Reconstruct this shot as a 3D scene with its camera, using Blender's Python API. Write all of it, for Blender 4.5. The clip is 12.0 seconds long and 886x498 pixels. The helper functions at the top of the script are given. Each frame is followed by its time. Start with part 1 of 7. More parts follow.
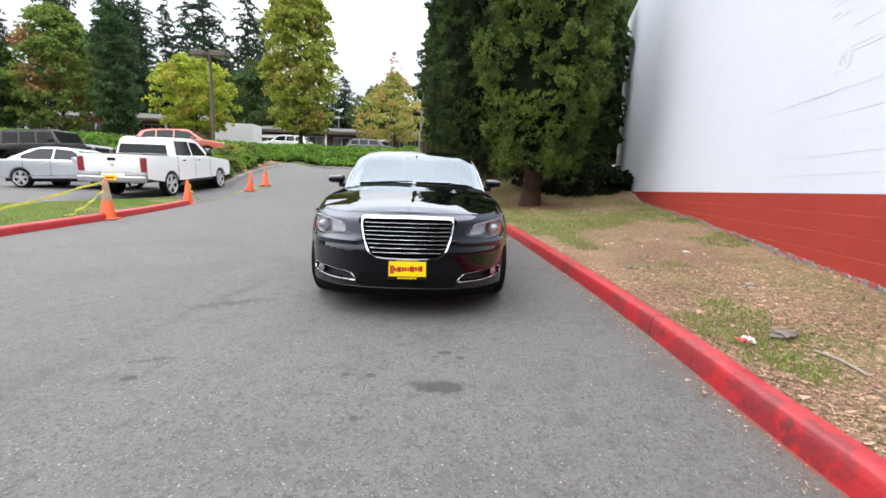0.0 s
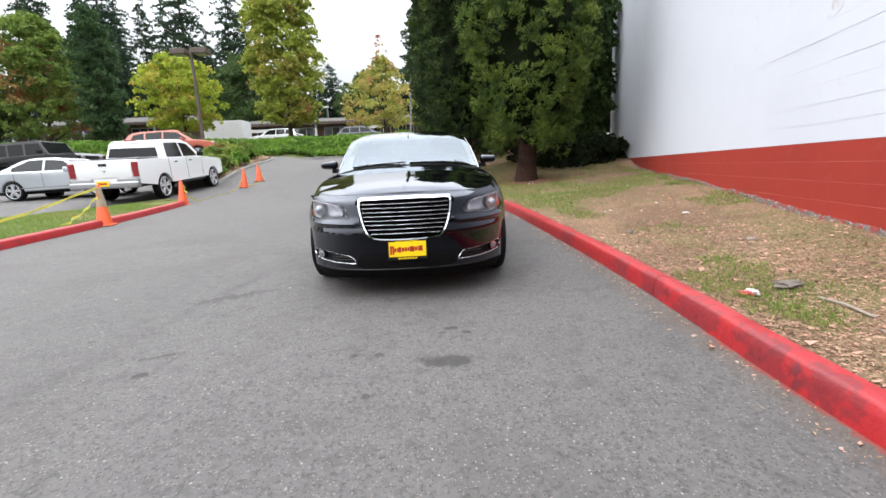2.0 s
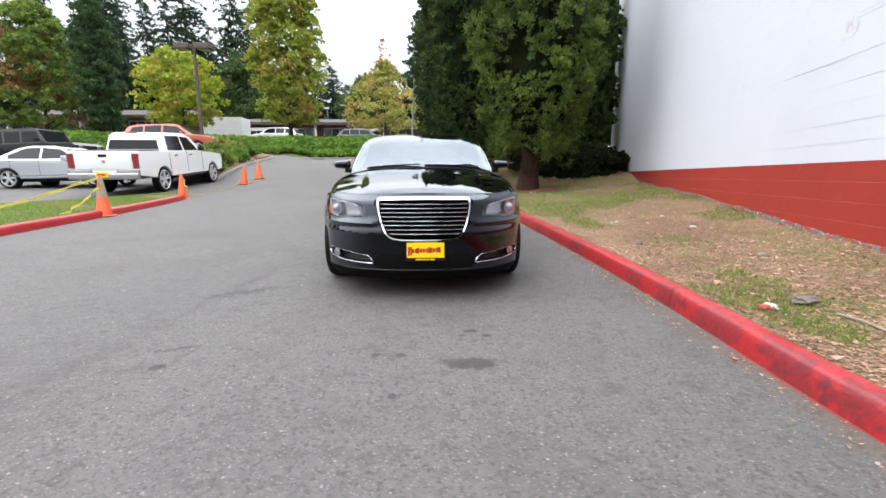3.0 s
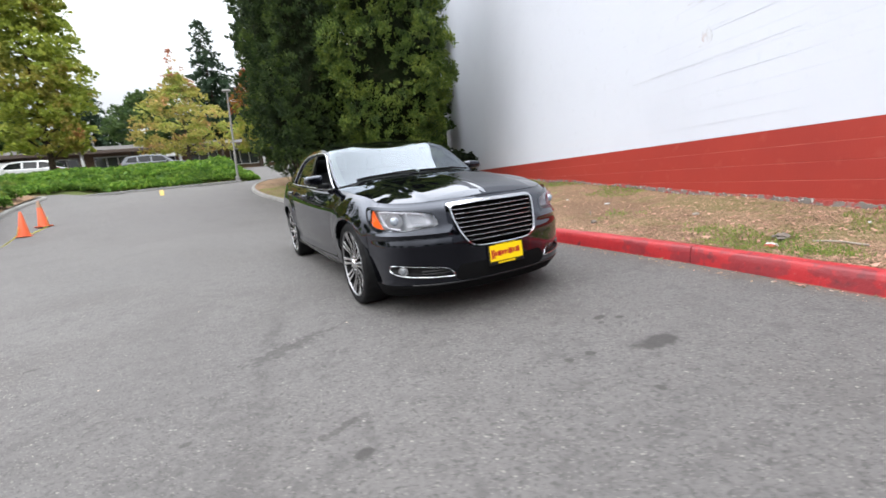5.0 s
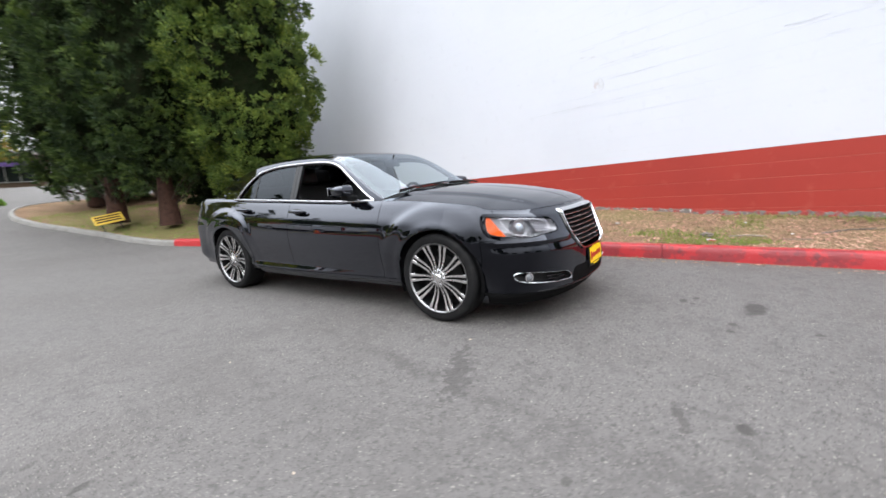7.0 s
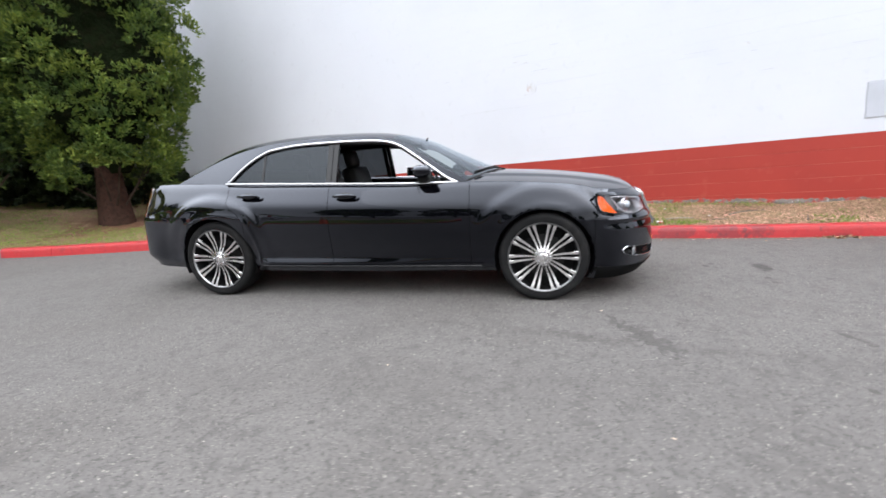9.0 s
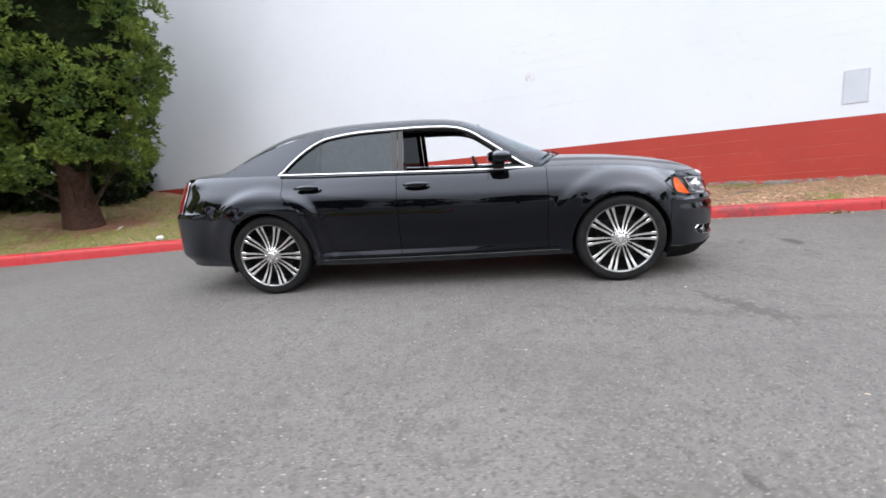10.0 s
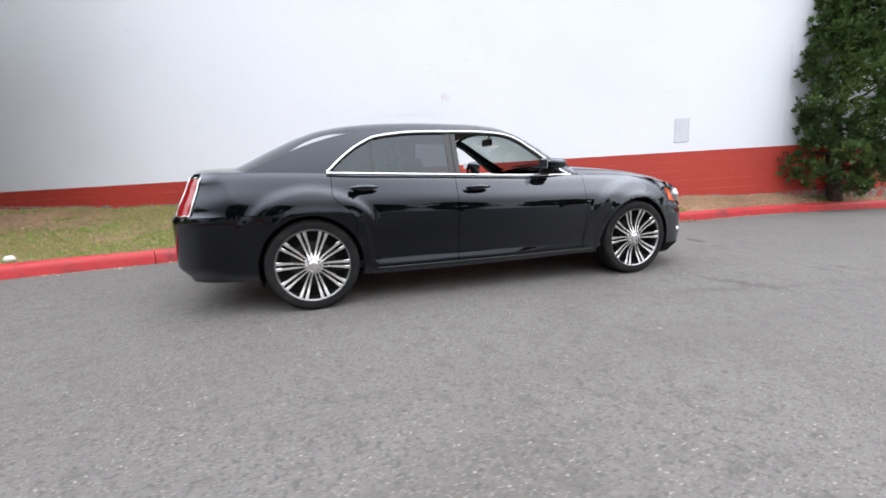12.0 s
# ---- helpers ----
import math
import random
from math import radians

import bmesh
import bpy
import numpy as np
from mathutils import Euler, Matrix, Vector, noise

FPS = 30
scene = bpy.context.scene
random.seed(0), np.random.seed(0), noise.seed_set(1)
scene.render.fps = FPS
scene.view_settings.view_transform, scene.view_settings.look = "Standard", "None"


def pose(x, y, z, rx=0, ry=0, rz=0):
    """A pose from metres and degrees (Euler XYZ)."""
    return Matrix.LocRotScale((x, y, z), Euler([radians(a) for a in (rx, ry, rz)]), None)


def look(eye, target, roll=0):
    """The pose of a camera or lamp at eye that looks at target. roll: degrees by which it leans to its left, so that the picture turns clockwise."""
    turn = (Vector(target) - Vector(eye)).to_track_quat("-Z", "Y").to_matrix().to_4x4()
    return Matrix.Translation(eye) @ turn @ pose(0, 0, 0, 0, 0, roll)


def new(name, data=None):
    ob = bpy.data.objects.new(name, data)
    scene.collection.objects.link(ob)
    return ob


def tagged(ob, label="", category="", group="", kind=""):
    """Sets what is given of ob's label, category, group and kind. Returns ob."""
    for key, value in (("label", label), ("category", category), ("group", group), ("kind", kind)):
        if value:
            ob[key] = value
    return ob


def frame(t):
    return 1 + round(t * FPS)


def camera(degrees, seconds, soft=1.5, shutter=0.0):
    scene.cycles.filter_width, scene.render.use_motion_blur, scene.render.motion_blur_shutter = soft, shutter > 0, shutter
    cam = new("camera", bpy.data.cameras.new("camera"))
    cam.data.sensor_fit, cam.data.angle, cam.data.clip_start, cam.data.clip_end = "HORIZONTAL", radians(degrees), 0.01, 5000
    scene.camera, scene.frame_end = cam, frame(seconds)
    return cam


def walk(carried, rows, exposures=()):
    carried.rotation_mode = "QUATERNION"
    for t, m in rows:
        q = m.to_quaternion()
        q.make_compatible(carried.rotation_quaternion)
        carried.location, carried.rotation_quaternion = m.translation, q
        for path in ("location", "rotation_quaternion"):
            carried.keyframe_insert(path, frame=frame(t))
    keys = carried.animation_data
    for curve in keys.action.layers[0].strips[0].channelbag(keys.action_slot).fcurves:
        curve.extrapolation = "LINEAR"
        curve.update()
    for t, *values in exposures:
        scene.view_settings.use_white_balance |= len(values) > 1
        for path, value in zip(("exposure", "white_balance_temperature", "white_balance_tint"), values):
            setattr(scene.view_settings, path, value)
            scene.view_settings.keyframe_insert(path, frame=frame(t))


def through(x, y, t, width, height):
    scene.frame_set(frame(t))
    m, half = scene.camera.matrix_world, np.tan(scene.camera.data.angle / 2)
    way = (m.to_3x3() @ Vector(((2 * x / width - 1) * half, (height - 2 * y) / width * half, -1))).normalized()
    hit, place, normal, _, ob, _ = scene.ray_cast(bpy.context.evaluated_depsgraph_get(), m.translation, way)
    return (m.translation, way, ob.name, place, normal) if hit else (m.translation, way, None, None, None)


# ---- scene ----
cam = camera(91.6, 12.0, soft=1.6, shutter=0.5)
PATH = [
    (0, (0.163, -4.429, 1.07), (0.237, -2.451, 0.786), 1.8),
    (0.5, (0.173, -4.433, 1.056), (0.256, -2.459, 0.747), -0.3),
    (1, (0.174, -4.433, 1.038), (0.261, -2.46, 0.723), -1.5),
    (1.5, (0.17, -4.433, 1.026), (0.255, -2.461, 0.705), -2.5),
    (2, (0.17, -4.425, 1.021), (0.241, -2.459, 0.659), -2.6),
    (2.5, (0.146, -4.433, 1.01), (0.238, -2.466, 0.661), -0.9),
    (2.7, (0.099, -4.432, 0.995), (0.185, -2.463, 0.658), -0.4),
    (4.3, (-1.18, -4.02, 1.004), (-0.612, -2.136, 0.641), -1.8),
    (4.5, (-1.404, -3.941, 1.017), (-0.702, -2.102, 0.664), -3.3),
    (5, (-1.894, -3.668, 1.01), (-0.999, -1.909, 0.685), -6.5),
    (5.5, (-2.384, -3.327, 1.008), (-1.328, -1.658, 0.695), -2.8),
    (6, (-2.865, -2.953, 1.037), (-1.587, -1.459, 0.671), -4.7),
    (6.5, (-3.229, -2.489, 1.07), (-1.827, -1.107, 0.719), -4.6),
    (7, (-3.612, -2.042, 1.107), (-2.01, -0.883, 0.806), -6.0),
    (7.5, (-3.876, -1.532, 1.109), (-2.181, -0.536, 0.742), -5.8),
    (7.7, (-3.973, -1.337, 1.124), (-2.24, -0.404, 0.768), -5.6),
    (9.3, (-4.471, 0.305, 1.127), (-2.543, 0.686, 0.753), -5.3),
    (9.5, (-4.501, 0.528, 1.139), (-2.568, 0.873, 0.756), -5.6),
    (10, (-4.543, 1.031, 1.159), (-2.599, 1.269, 0.752), -6.2),
    (10.5, (-4.619, 1.527, 1.183), (-2.662, 1.502, 0.773), -6.9),
    (11, (-4.555, 2.027, 1.17), (-2.614, 1.851, 0.722), -6.9),
    (11.5, (-4.493, 2.536, 1.195), (-2.566, 2.138, 0.834), -5.4),
    (12, (-4.352, 3.035, 1.192), (-2.478, 2.457, 0.801), -3.4),
]
walk(cam, [(t, look(eye, target, roll)) for t, eye, target, roll in PATH])

# ---- world and light: a bright overcast sky ----
world = bpy.data.worlds.new("sky")
scene.world = world
world.use_nodes = True
wn, wl = world.node_tree.nodes, world.node_tree.links
sky = wn.new("ShaderNodeTexSky")
sky.sky_type, sky.sun_disc = "NISHITA", False
sky.sun_elevation, sky.sun_rotation = radians(50), radians(220)
sky.air_density, sky.dust_density = 1.5, 6.0
# overcast: thin bright cloud overhead, greyer towards the horizon
coord, up = wn.new("ShaderNodeTexCoord"), wn.new("ShaderNodeSeparateXYZ")
wl.new(coord.outputs["Generated"], up.inputs[0])
lift = wn.new("ShaderNodeMapRange")
lift.interpolation_type = "SMOOTHSTEP"
lift.inputs[1].default_value, lift.inputs[2].default_value = 0.15, 0.75
lift.inputs[3].default_value, lift.inputs[4].default_value = 6.3, 34.0
wl.new(up.outputs[2], lift.inputs[0])
grey = wn.new("ShaderNodeMix")
grey.data_type, grey.blend_type = "RGBA", "MULTIPLY"
grey.inputs[0].default_value = 1.0
grey.inputs[7].default_value = (0.965, 1.0, 1.06, 1)
wl.new(lift.outputs[0], grey.inputs[6])
cloud = wn.new("ShaderNodeMix")
cloud.data_type = "RGBA"
cloud.inputs[0].default_value = 0.92
wl.new(sky.outputs[0], cloud.inputs[6])
wl.new(grey.outputs[2], cloud.inputs[7])
wl.new(cloud.outputs[2], wn["Background"].inputs[0])
wn["Background"].inputs[1].default_value = 0.15

sun = new("sun", bpy.data.lights.new("sun", "SUN"))
sun.data.energy, sun.data.angle, sun.data.color = 1.3, radians(80), (1.0, 0.985, 0.965)
sun.matrix_world = look((-34, -16, 30), (0, 0, 0))
scene.view_settings.exposure = 0.0


# ---- materials ----
def shader(name, rough=0.5, metal=0.0, spec=0.5, coat=0.0):
    m = bpy.data.materials.new(name)
    m.use_nodes = True
    b = m.node_tree.nodes["Principled BSDF"]
    b.inputs["Roughness"].default_value = rough
    b.inputs["Metallic"].default_value = metal
    b.inputs["Specular IOR Level"].default_value = spec
    b.inputs["Coat Weight"].default_value = coat
    b.inputs["Coat Roughness"].default_value = 0.03
    return m, m.node_tree.nodes, m.node_tree.links, b


def rgb(c):
    return (c[0], c[1], c[2], 1.0)


def surface(name, base, rough=0.6, metal=0.0, spec=0.5, coat=0.0, layers=(), bumps=(), space="world", island=0.0, rough_var=0.0):
    """A surface: a base colour, layers of (scale, colour, from, to, detail) stained over it by noise, bumps of (scale, height in metres),
    and island: how much each leaf or piece differs."""
    m, n, l, b = shader(name, rough, metal, spec, coat)
    if space == "world":
        place = n.new("ShaderNodeNewGeometry").outputs["Position"]
    else:
        place = n.new("ShaderNodeTexCoord").outputs["Object"]
    colour = n.new("ShaderNodeRGB")
    colour.outputs[0].default_value = rgb(base)
    colour = colour.outputs[0]
    for scale, tint, lo, hi, detail in layers:
        t = n.new("ShaderNodeTexNoise")
        t.inputs["Scale"].default_value, t.inputs["Detail"].default_value = scale, detail
        l.new(place, t.inputs["Vector"])
        r = n.new("ShaderNodeMapRange")
        r.inputs[1].default_value, r.inputs[2].default_value = lo, hi
        l.new(t.outputs[0], r.inputs[0])
        x = n.new("ShaderNodeMix")
        x.data_type = "RGBA"
        x.inputs[7].default_value = rgb(tint)
        l.new(r.outputs[0], x.inputs[0])
        l.new(colour, x.inputs[6])
        colour = x.outputs[2]
    if island:
        g = n.new("ShaderNodeNewGeometry").outputs["Random Per Island"]
        h = n.new("ShaderNodeHueSaturation")
        r = n.new("ShaderNodeMapRange")
        r.inputs[3].default_value, r.inputs[4].default_value = 1 - island, 1 + island
        l.new(g, r.inputs[0])
        l.new(r.outputs[0], h.inputs["Value"])
        q = n.new("ShaderNodeMapRange")
        q.inputs[3].default_value, q.inputs[4].default_value = 0.5 + island * 0.06, 0.5 - island * 0.06
        l.new(g, q.inputs[0])
        l.new(q.outputs[0], h.inputs["Hue"])
        l.new(colour, h.inputs["Color"])
        colour = h.outputs[0]
    l.new(colour, b.inputs["Base Color"])
    if rough_var:
        t = n.new("ShaderNodeTexNoise")
        t.inputs["Scale"].default_value, t.inputs["Detail"].default_value = 3.0, 6.0
        l.new(place, t.inputs["Vector"])
        r = n.new("ShaderNodeMapRange")
        r.inputs[1].default_value, r.inputs[2].default_value = 0.3, 0.7
        r.inputs[3].default_value, r.inputs[4].default_value = max(0, rough - rough_var), min(1, rough + rough_var)
        l.new(t.outputs[0], r.inputs[0])
        l.new(r.outputs[0], b.inputs["Roughness"])
    normal = None
    for scale, height in bumps:
        t = n.new("ShaderNodeTexNoise")
        t.inputs["Scale"].default_value, t.inputs["Detail"].default_value = scale, 3.0
        l.new(place, t.inputs["Vector"])
        k = n.new("ShaderNodeBump")
        k.inputs["Strength"].default_value, k.inputs["Distance"].default_value = 1.0, height
        l.new(t.outputs[0], k.inputs["Height"])
        if normal is not None:
            l.new(normal, k.inputs["Normal"])
        normal = k.outputs[0]
    if normal is not None:
        l.new(normal, b.inputs["Normal"])
    return m


def leaf_material(name, base, layers=(), island=0.35, through=0.35):
    """Leaves: they let some light through."""
    m = surface(name, base, rough=0.6, spec=0.3, layers=layers, island=island)
    n, l = m.node_tree.nodes, m.node_tree.links
    b = n["Principled BSDF"]
    t, x = n.new("ShaderNodeBsdfTranslucent"), n.new("ShaderNodeMixShader")
    l.new(b.inputs["Base Color"].links[0].from_socket, t.inputs[0])
    x.inputs[0].default_value = through
    l.new(b.outputs[0], x.inputs[1])
    l.new(t.outputs[0], x.inputs[2])
    l.new(x.outputs[0], n["Material Output"].inputs["Surface"])
    return m


def speckled(name, base, layers, chips, bumps):
    """Asphalt: a noise-stained base with light stone chips set in it."""
    m = surface(name, base, rough=0.85, spec=0.3, layers=layers, bumps=bumps)
    n, l = m.node_tree.nodes, m.node_tree.links
    b = n["Principled BSDF"]
    colour = b.inputs["Base Color"].links[0].from_socket
    place = n.new("ShaderNodeNewGeometry").outputs["Position"]
    for scale, size, tint, keep in chips:
        v = n.new("ShaderNodeTexVoronoi")
        v.inputs["Scale"].default_value = scale
        l.new(place, v.inputs["Vector"])
        near = n.new("ShaderNodeMath")
        near.operation, near.inputs[1].default_value = "LESS_THAN", size
        l.new(v.outputs["Distance"], near.inputs[0])
        pick = n.new("ShaderNodeSeparateColor")
        l.new(v.outputs["Color"], pick.inputs[0])
        some = n.new("ShaderNodeMath")
        some.operation, some.inputs[1].default_value = "LESS_THAN", keep
        l.new(pick.outputs[0], some.inputs[0])
        both = n.new("ShaderNodeMath")
        both.operation = "MULTIPLY"
        l.new(near.outputs[0], both.inputs[0])
        l.new(some.outputs[0], both.inputs[1])
        x = n.new("ShaderNodeMix")
        x.data_type = "RGBA"
        x.inputs[7].default_value = rgb(tint)
        l.new(both.outputs[0], x.inputs[0])
        l.new(colour, x.inputs[6])
        colour = x.outputs[2]
    l.new(colour, b.inputs["Base Color"])
    return m


def stain(m, x, y, rx, ry, turn, tint, strength, rough_edge=0.35, scale=9.0):
    """A stain with a ragged edge, lying at x, y on the ground."""
    n, l = m.node_tree.nodes, m.node_tree.links
    b = n["Principled BSDF"]
    colour = b.inputs["Base Color"].links[0].from_socket
    place = n.new("ShaderNodeNewGeometry").outputs["Position"]
    k = n.new("ShaderNodeMapping")
    k.vector_type = "TEXTURE"
    k.inputs["Location"].default_value = (x, y, 0)
    k.inputs["Rotation"].default_value = (0, 0, radians(turn))
    k.inputs["Scale"].default_value = (rx, ry, 1000)
    l.new(place, k.inputs["Vector"])
    d = n.new("ShaderNodeVectorMath")
    d.operation = "LENGTH"
    l.new(k.outputs[0], d.inputs[0])
    t = n.new("ShaderNodeTexNoise")
    t.inputs["Scale"].default_value, t.inputs["Detail"].default_value = scale, 6.0
    l.new(place, t.inputs["Vector"])
    a = n.new("ShaderNodeMath")
    a.operation = "MULTIPLY_ADD"
    a.inputs[1].default_value = rough_edge * 4
    l.new(t.outputs[0], a.inputs[0])
    l.new(d.outputs["Value"], a.inputs[2])
    r = n.new("ShaderNodeMapRange")
    r.inputs[1].default_value, r.inputs[2].default_value = 0.75 + rough_edge * 2, 1.15 + rough_edge * 2
    r.inputs[3].default_value, r.inputs[4].default_value = strength, 0.0
    l.new(a.outputs[0], r.inputs[0])
    q = n.new("ShaderNodeMix")
    q.data_type = "RGBA"
    q.inputs[7].default_value = rgb(tint)
    l.new(r.outputs[0], q.inputs[0])
    l.new(colour, q.inputs[6])
    l.new(q.outputs[2], b.inputs["Base Color"])


ASPHALT = speckled("asphalt", (0.1060, 0.0997, 0.0962),
                   [(0.35, (0.1200, 0.1124, 0.1075), 0.4, 0.70, 5), (1.3, (0.0915, 0.0860, 0.0828), 0.52, 0.75, 8), (0.7, (0.0894, 0.0829, 0.0783), 0.50, 0.68, 9), (60, (0.0688, 0.0649, 0.063), 0.5, 0.75, 3), (9, (0.0800, 0.0750, 0.0722), 0.50, 0.70, 6), (20, (0.1200, 0.1128, 0.1080), 0.54, 0.74, 5), (42, (0.0640, 0.0602, 0.0580), 0.53, 0.68, 5)],
                   [(80, 0.34, (0.170, 0.158, 0.147), 0.22), (48, 0.27, (0.235, 0.216, 0.200), 0.035), (105, 0.34, (0.040, 0.038, 0.037), 0.16)],
                   [(140, 0.003), (48, 0.005)])
# oil spots and worn patches
for x, y, rx, ry, turn, tint, k, e, sc in [
        (.25, -2.08, .17, .075, -4, (0.036, 0.0332, 0.0313), .8, .4, 11), (.30, -1.60, .05, .03, 0, (0.0344, 0.0317, 0.0293), .7, .2, 14), (.40, -1.68, .035, .025, 0, (0.0344, 0.0317, 0.0293), .7, .2, 14), (.24, -1.67, .03, .02, 0, (0.0344, 0.0317, 0.0293), .6, .2, 14),
        (-.16, -1.95, .035, .03, 0, (0.0344, 0.0317, 0.0293), .7, .2, 14), (-.31, -1.94, .03, .03, 0, (0.0344, 0.0317, 0.0293), .6, .2, 14), (-.18, -2.41, .024, .030, 0, (0.0344, 0.0317, 0.0293), .7, .2, 14),
        (-1.53, -2.03, .045, .036, 20, (0.0344, 0.0317, 0.0293), .7, .25, 16), (-1.57, -.59, .36, .075, 25, (0.0430, 0.0397, 0.0378), .55, 1.1, 20), (-1.66, -.20, .25, .05, 60, (0.0545, 0.0502, 0.048), .45, 1.0, 26), (-1.56, -1.79, .11, .024, 20, (0.0459, 0.042, 0.04), .6, .8, 26),
        (-3.22, .24, .05, .02, 15, (0.0344, 0.0317, 0.0293), .6, .3, 16), (-2.20, -1.48, .03, .02, 0, (0.0344, 0.0317, 0.0293), .6, .3, 16), (-3.30, .66, .03, .02, 0, (0.0459, 0.042, 0.04), .6, .3, 16),
        (-1.83, -1.1, 1.75, .075, 79, (0.052, 0.048, 0.046), .24, 1.2, 15), (-2.2, -3.6, 1.3, .09, 84, (0.056, 0.052, 0.050), .12, 1.2, 15), (-2.6, -2.9, 1.4, .12, 55, (0.0688, 0.0638, 0.0613), .20, 1.1, 26), (-3.6, -4.4, 1.8, .25, 50, (0.0717, 0.0665, 0.064), .22, 1.1, 22), (-2.3, .2, 2.2, .2, 95, (0.0717, 0.0665, 0.064), .18, 1.1, 22),
        (.15, -3.55, .10, .05, 30, (0.0975, 0.06, 0.0373), .5, .5, 9), (1.885, -3.1, .035, 1.2, 0, (0.2294, 0.0273, 0.024), .8, .6, 16), (1.93, .4, .04, 1.6, 2, (0.1721, 0.0327, 0.0267), .35, .8, 14), (1.86, -2.0, .12, 2.6, -1, (0.1147, 0.0791, 0.0533), .28, .9, 26), (-2.4, 1.2, 2.6, .35, 85, (0.0746, 0.0693, 0.0667), .15, 1.1, 18)]:
    stain(ASPHALT, x, y, rx, ry, turn, tint, k, e, sc)
KERB_RED = surface("red_kerb_paint", (0.329, 0.0126, 0.0158), 0.5, layers=[(9, (0.266, 0.0101, 0.0137), 0.5, 0.7, 5), (2.3, (0.17, 0.0151, 0.0189), 0.58, 0.72, 7), (6.5, (0.060, 0.0161, 0.0189), 0.64, 0.76, 7), (40, (0.322, 0.0504, 0.0525), 0.64, 0.75, 4)], bumps=[(40, 0.004), (6, 0.006)])
KERB_GREY = surface("bare_kerb_concrete", (0.186, 0.1798, 0.1674), 0.85, layers=[(4, (0.124, 0.1178, 0.1054), 0.5, 0.75, 6), (50, (0.2356, 0.2294, 0.217), 0.5, 0.8, 3)], bumps=[(60, 0.003)])
WALL_WHITE = surface("white_wall_paint", (0.5659, 0.5852, 0.6352), 0.7, spec=0.3, layers=[(0.5, (0.539, 0.5583, 0.6083), 0.45, 0.7, 4), (7, (0.5236, 0.5428, 0.5852), 0.62, 0.8, 6)], bumps=[(55, 0.0015), (3, 0.004)])
WALL_RED = surface("red_wall_paint", (0.3105, 0.0320, 0.0210), 0.62, spec=0.35, layers=[(0.6, (0.2735, 0.0278, 0.0197), 0.45, 0.7, 4), (5, (0.3400, 0.0524, 0.0370), 0.6, 0.8, 6)], bumps=[(55, 0.0015), (3, 0.004)])
FOOTING = surface("bare_concrete_footing", (0.165, 0.145, 0.130), 0.9, layers=[(5, (0.115, 0.100, 0.090), 0.45, 0.7, 6), (22, (0.42, 0.40, 0.38), 0.60, 0.68, 4), (9, (0.2772, 0.0462, 0.0385), 0.50, 0.60, 6)], bumps=[(18, 0.02)])
VERGE = surface("dry_verge_soil", (0.262, 0.170, 0.106), 0.95, spec=0.1, layers=[(1.1, (0.160, 0.100, 0.064), 0.42, 0.66, 7), (0.8, (0.165, 0.142, 0.058), 0.58, 0.72, 7), (24, (0.36, 0.240, 0.153), 0.48, 0.68, 5), (60, (0.080, 0.049, 0.031), 0.50, 0.64, 4), (150, (0.43, 0.30, 0.20), 0.60, 0.72, 2)], bumps=[(18, 0.05), (70, 0.02)])
LAWN = surface("lawn_soil", (0.1054, 0.124, 0.0434), 0.95, spec=0.1, layers=[(1.3, (0.124, 0.1054, 0.0496), 0.5, 0.7, 5), (30, (0.0434, 0.062, 0.0186), 0.5, 0.75, 4)], bumps=[(25, 0.02)])
# thin turf over the soil nearer the trees
for x, y, rx, ry, turn in [(3.4, 5.3, 1.7, 2.3, -12), (2.4, 4.2, .6, 1.6, 5), (1.6, 11.0, .8, 2.6, 10), (.9, 14.5, .8, 2.2, 12), (3.0, -1.9, .45, .35, 0), (2.9, .2, .3, .8, 0), (3.9, -.2, .35, 1.2, -14)]:
    stain(VERGE, x, y, rx, ry, turn, (.165, .160, .062), .5, 1.0, 5)
# bare needle-strewn earth under the first cypress
stain(VERGE, 3.2, 9.0, 1.5, .9, 0, (.135, .075, .045), .8, .6, 4)
# tyre scuffs on the kerb
for right_x, y, ry in [(1.945, -.62, .12), (1.935, -1.75, .26), (1.91, -2.35, .22), (1.905, -2.75, .14), (1.93, .9, .2), (1.94, -1.15, .18)]:
    stain(KERB_RED, right_x, y, .050, ry, 0, (.045, .018, .024), .42, 1.0, 14)


# ---- building helpers ----
def mesh_of(bm, name, smooth=None, core=None):
    """A mesh from bm; core: a place that its faces look away from, for open sheets."""
    me = bpy.data.meshes.new(name)
    bmesh.ops.recalc_face_normals(bm, faces=bm.faces)
    if core is not None:
        bm.normal_update()
        n = sum(f.normal.dot(f.calc_center_median() - Vector(core)) * f.calc_area() for f in bm.faces)
        if n < 0:
            bmesh.ops.reverse_faces(bm, faces=bm.faces)
    bm.to_mesh(me)
    bm.free()
    if smooth is not None:
        for p in me.polygons:
            p.use_smooth = True
        me.set_sharp_from_angle(angle=radians(smooth))
    return me


def part(name, bm, material, parent, label="", smooth=None, m=None, core=None):
    """ONE mesh object under a thing or under a part."""
    me = bm if isinstance(bm, bpy.types.Mesh) else mesh_of(bm, name, smooth, core)
    if material is not None and not me.materials:
        me.materials.append(material)
    ob = new(name, me)
    ob.parent = parent
    if m is not None:
        ob.matrix_basis = m
    if label:
        tagged(ob, label)
    return ob


def thing(name, label, category, m=None, group="", kind=""):
    ob = new(name)
    ob.empty_display_size = 0.1
    if m is not None:
        ob.matrix_basis = m
    return tagged(ob, label, category, group, kind)


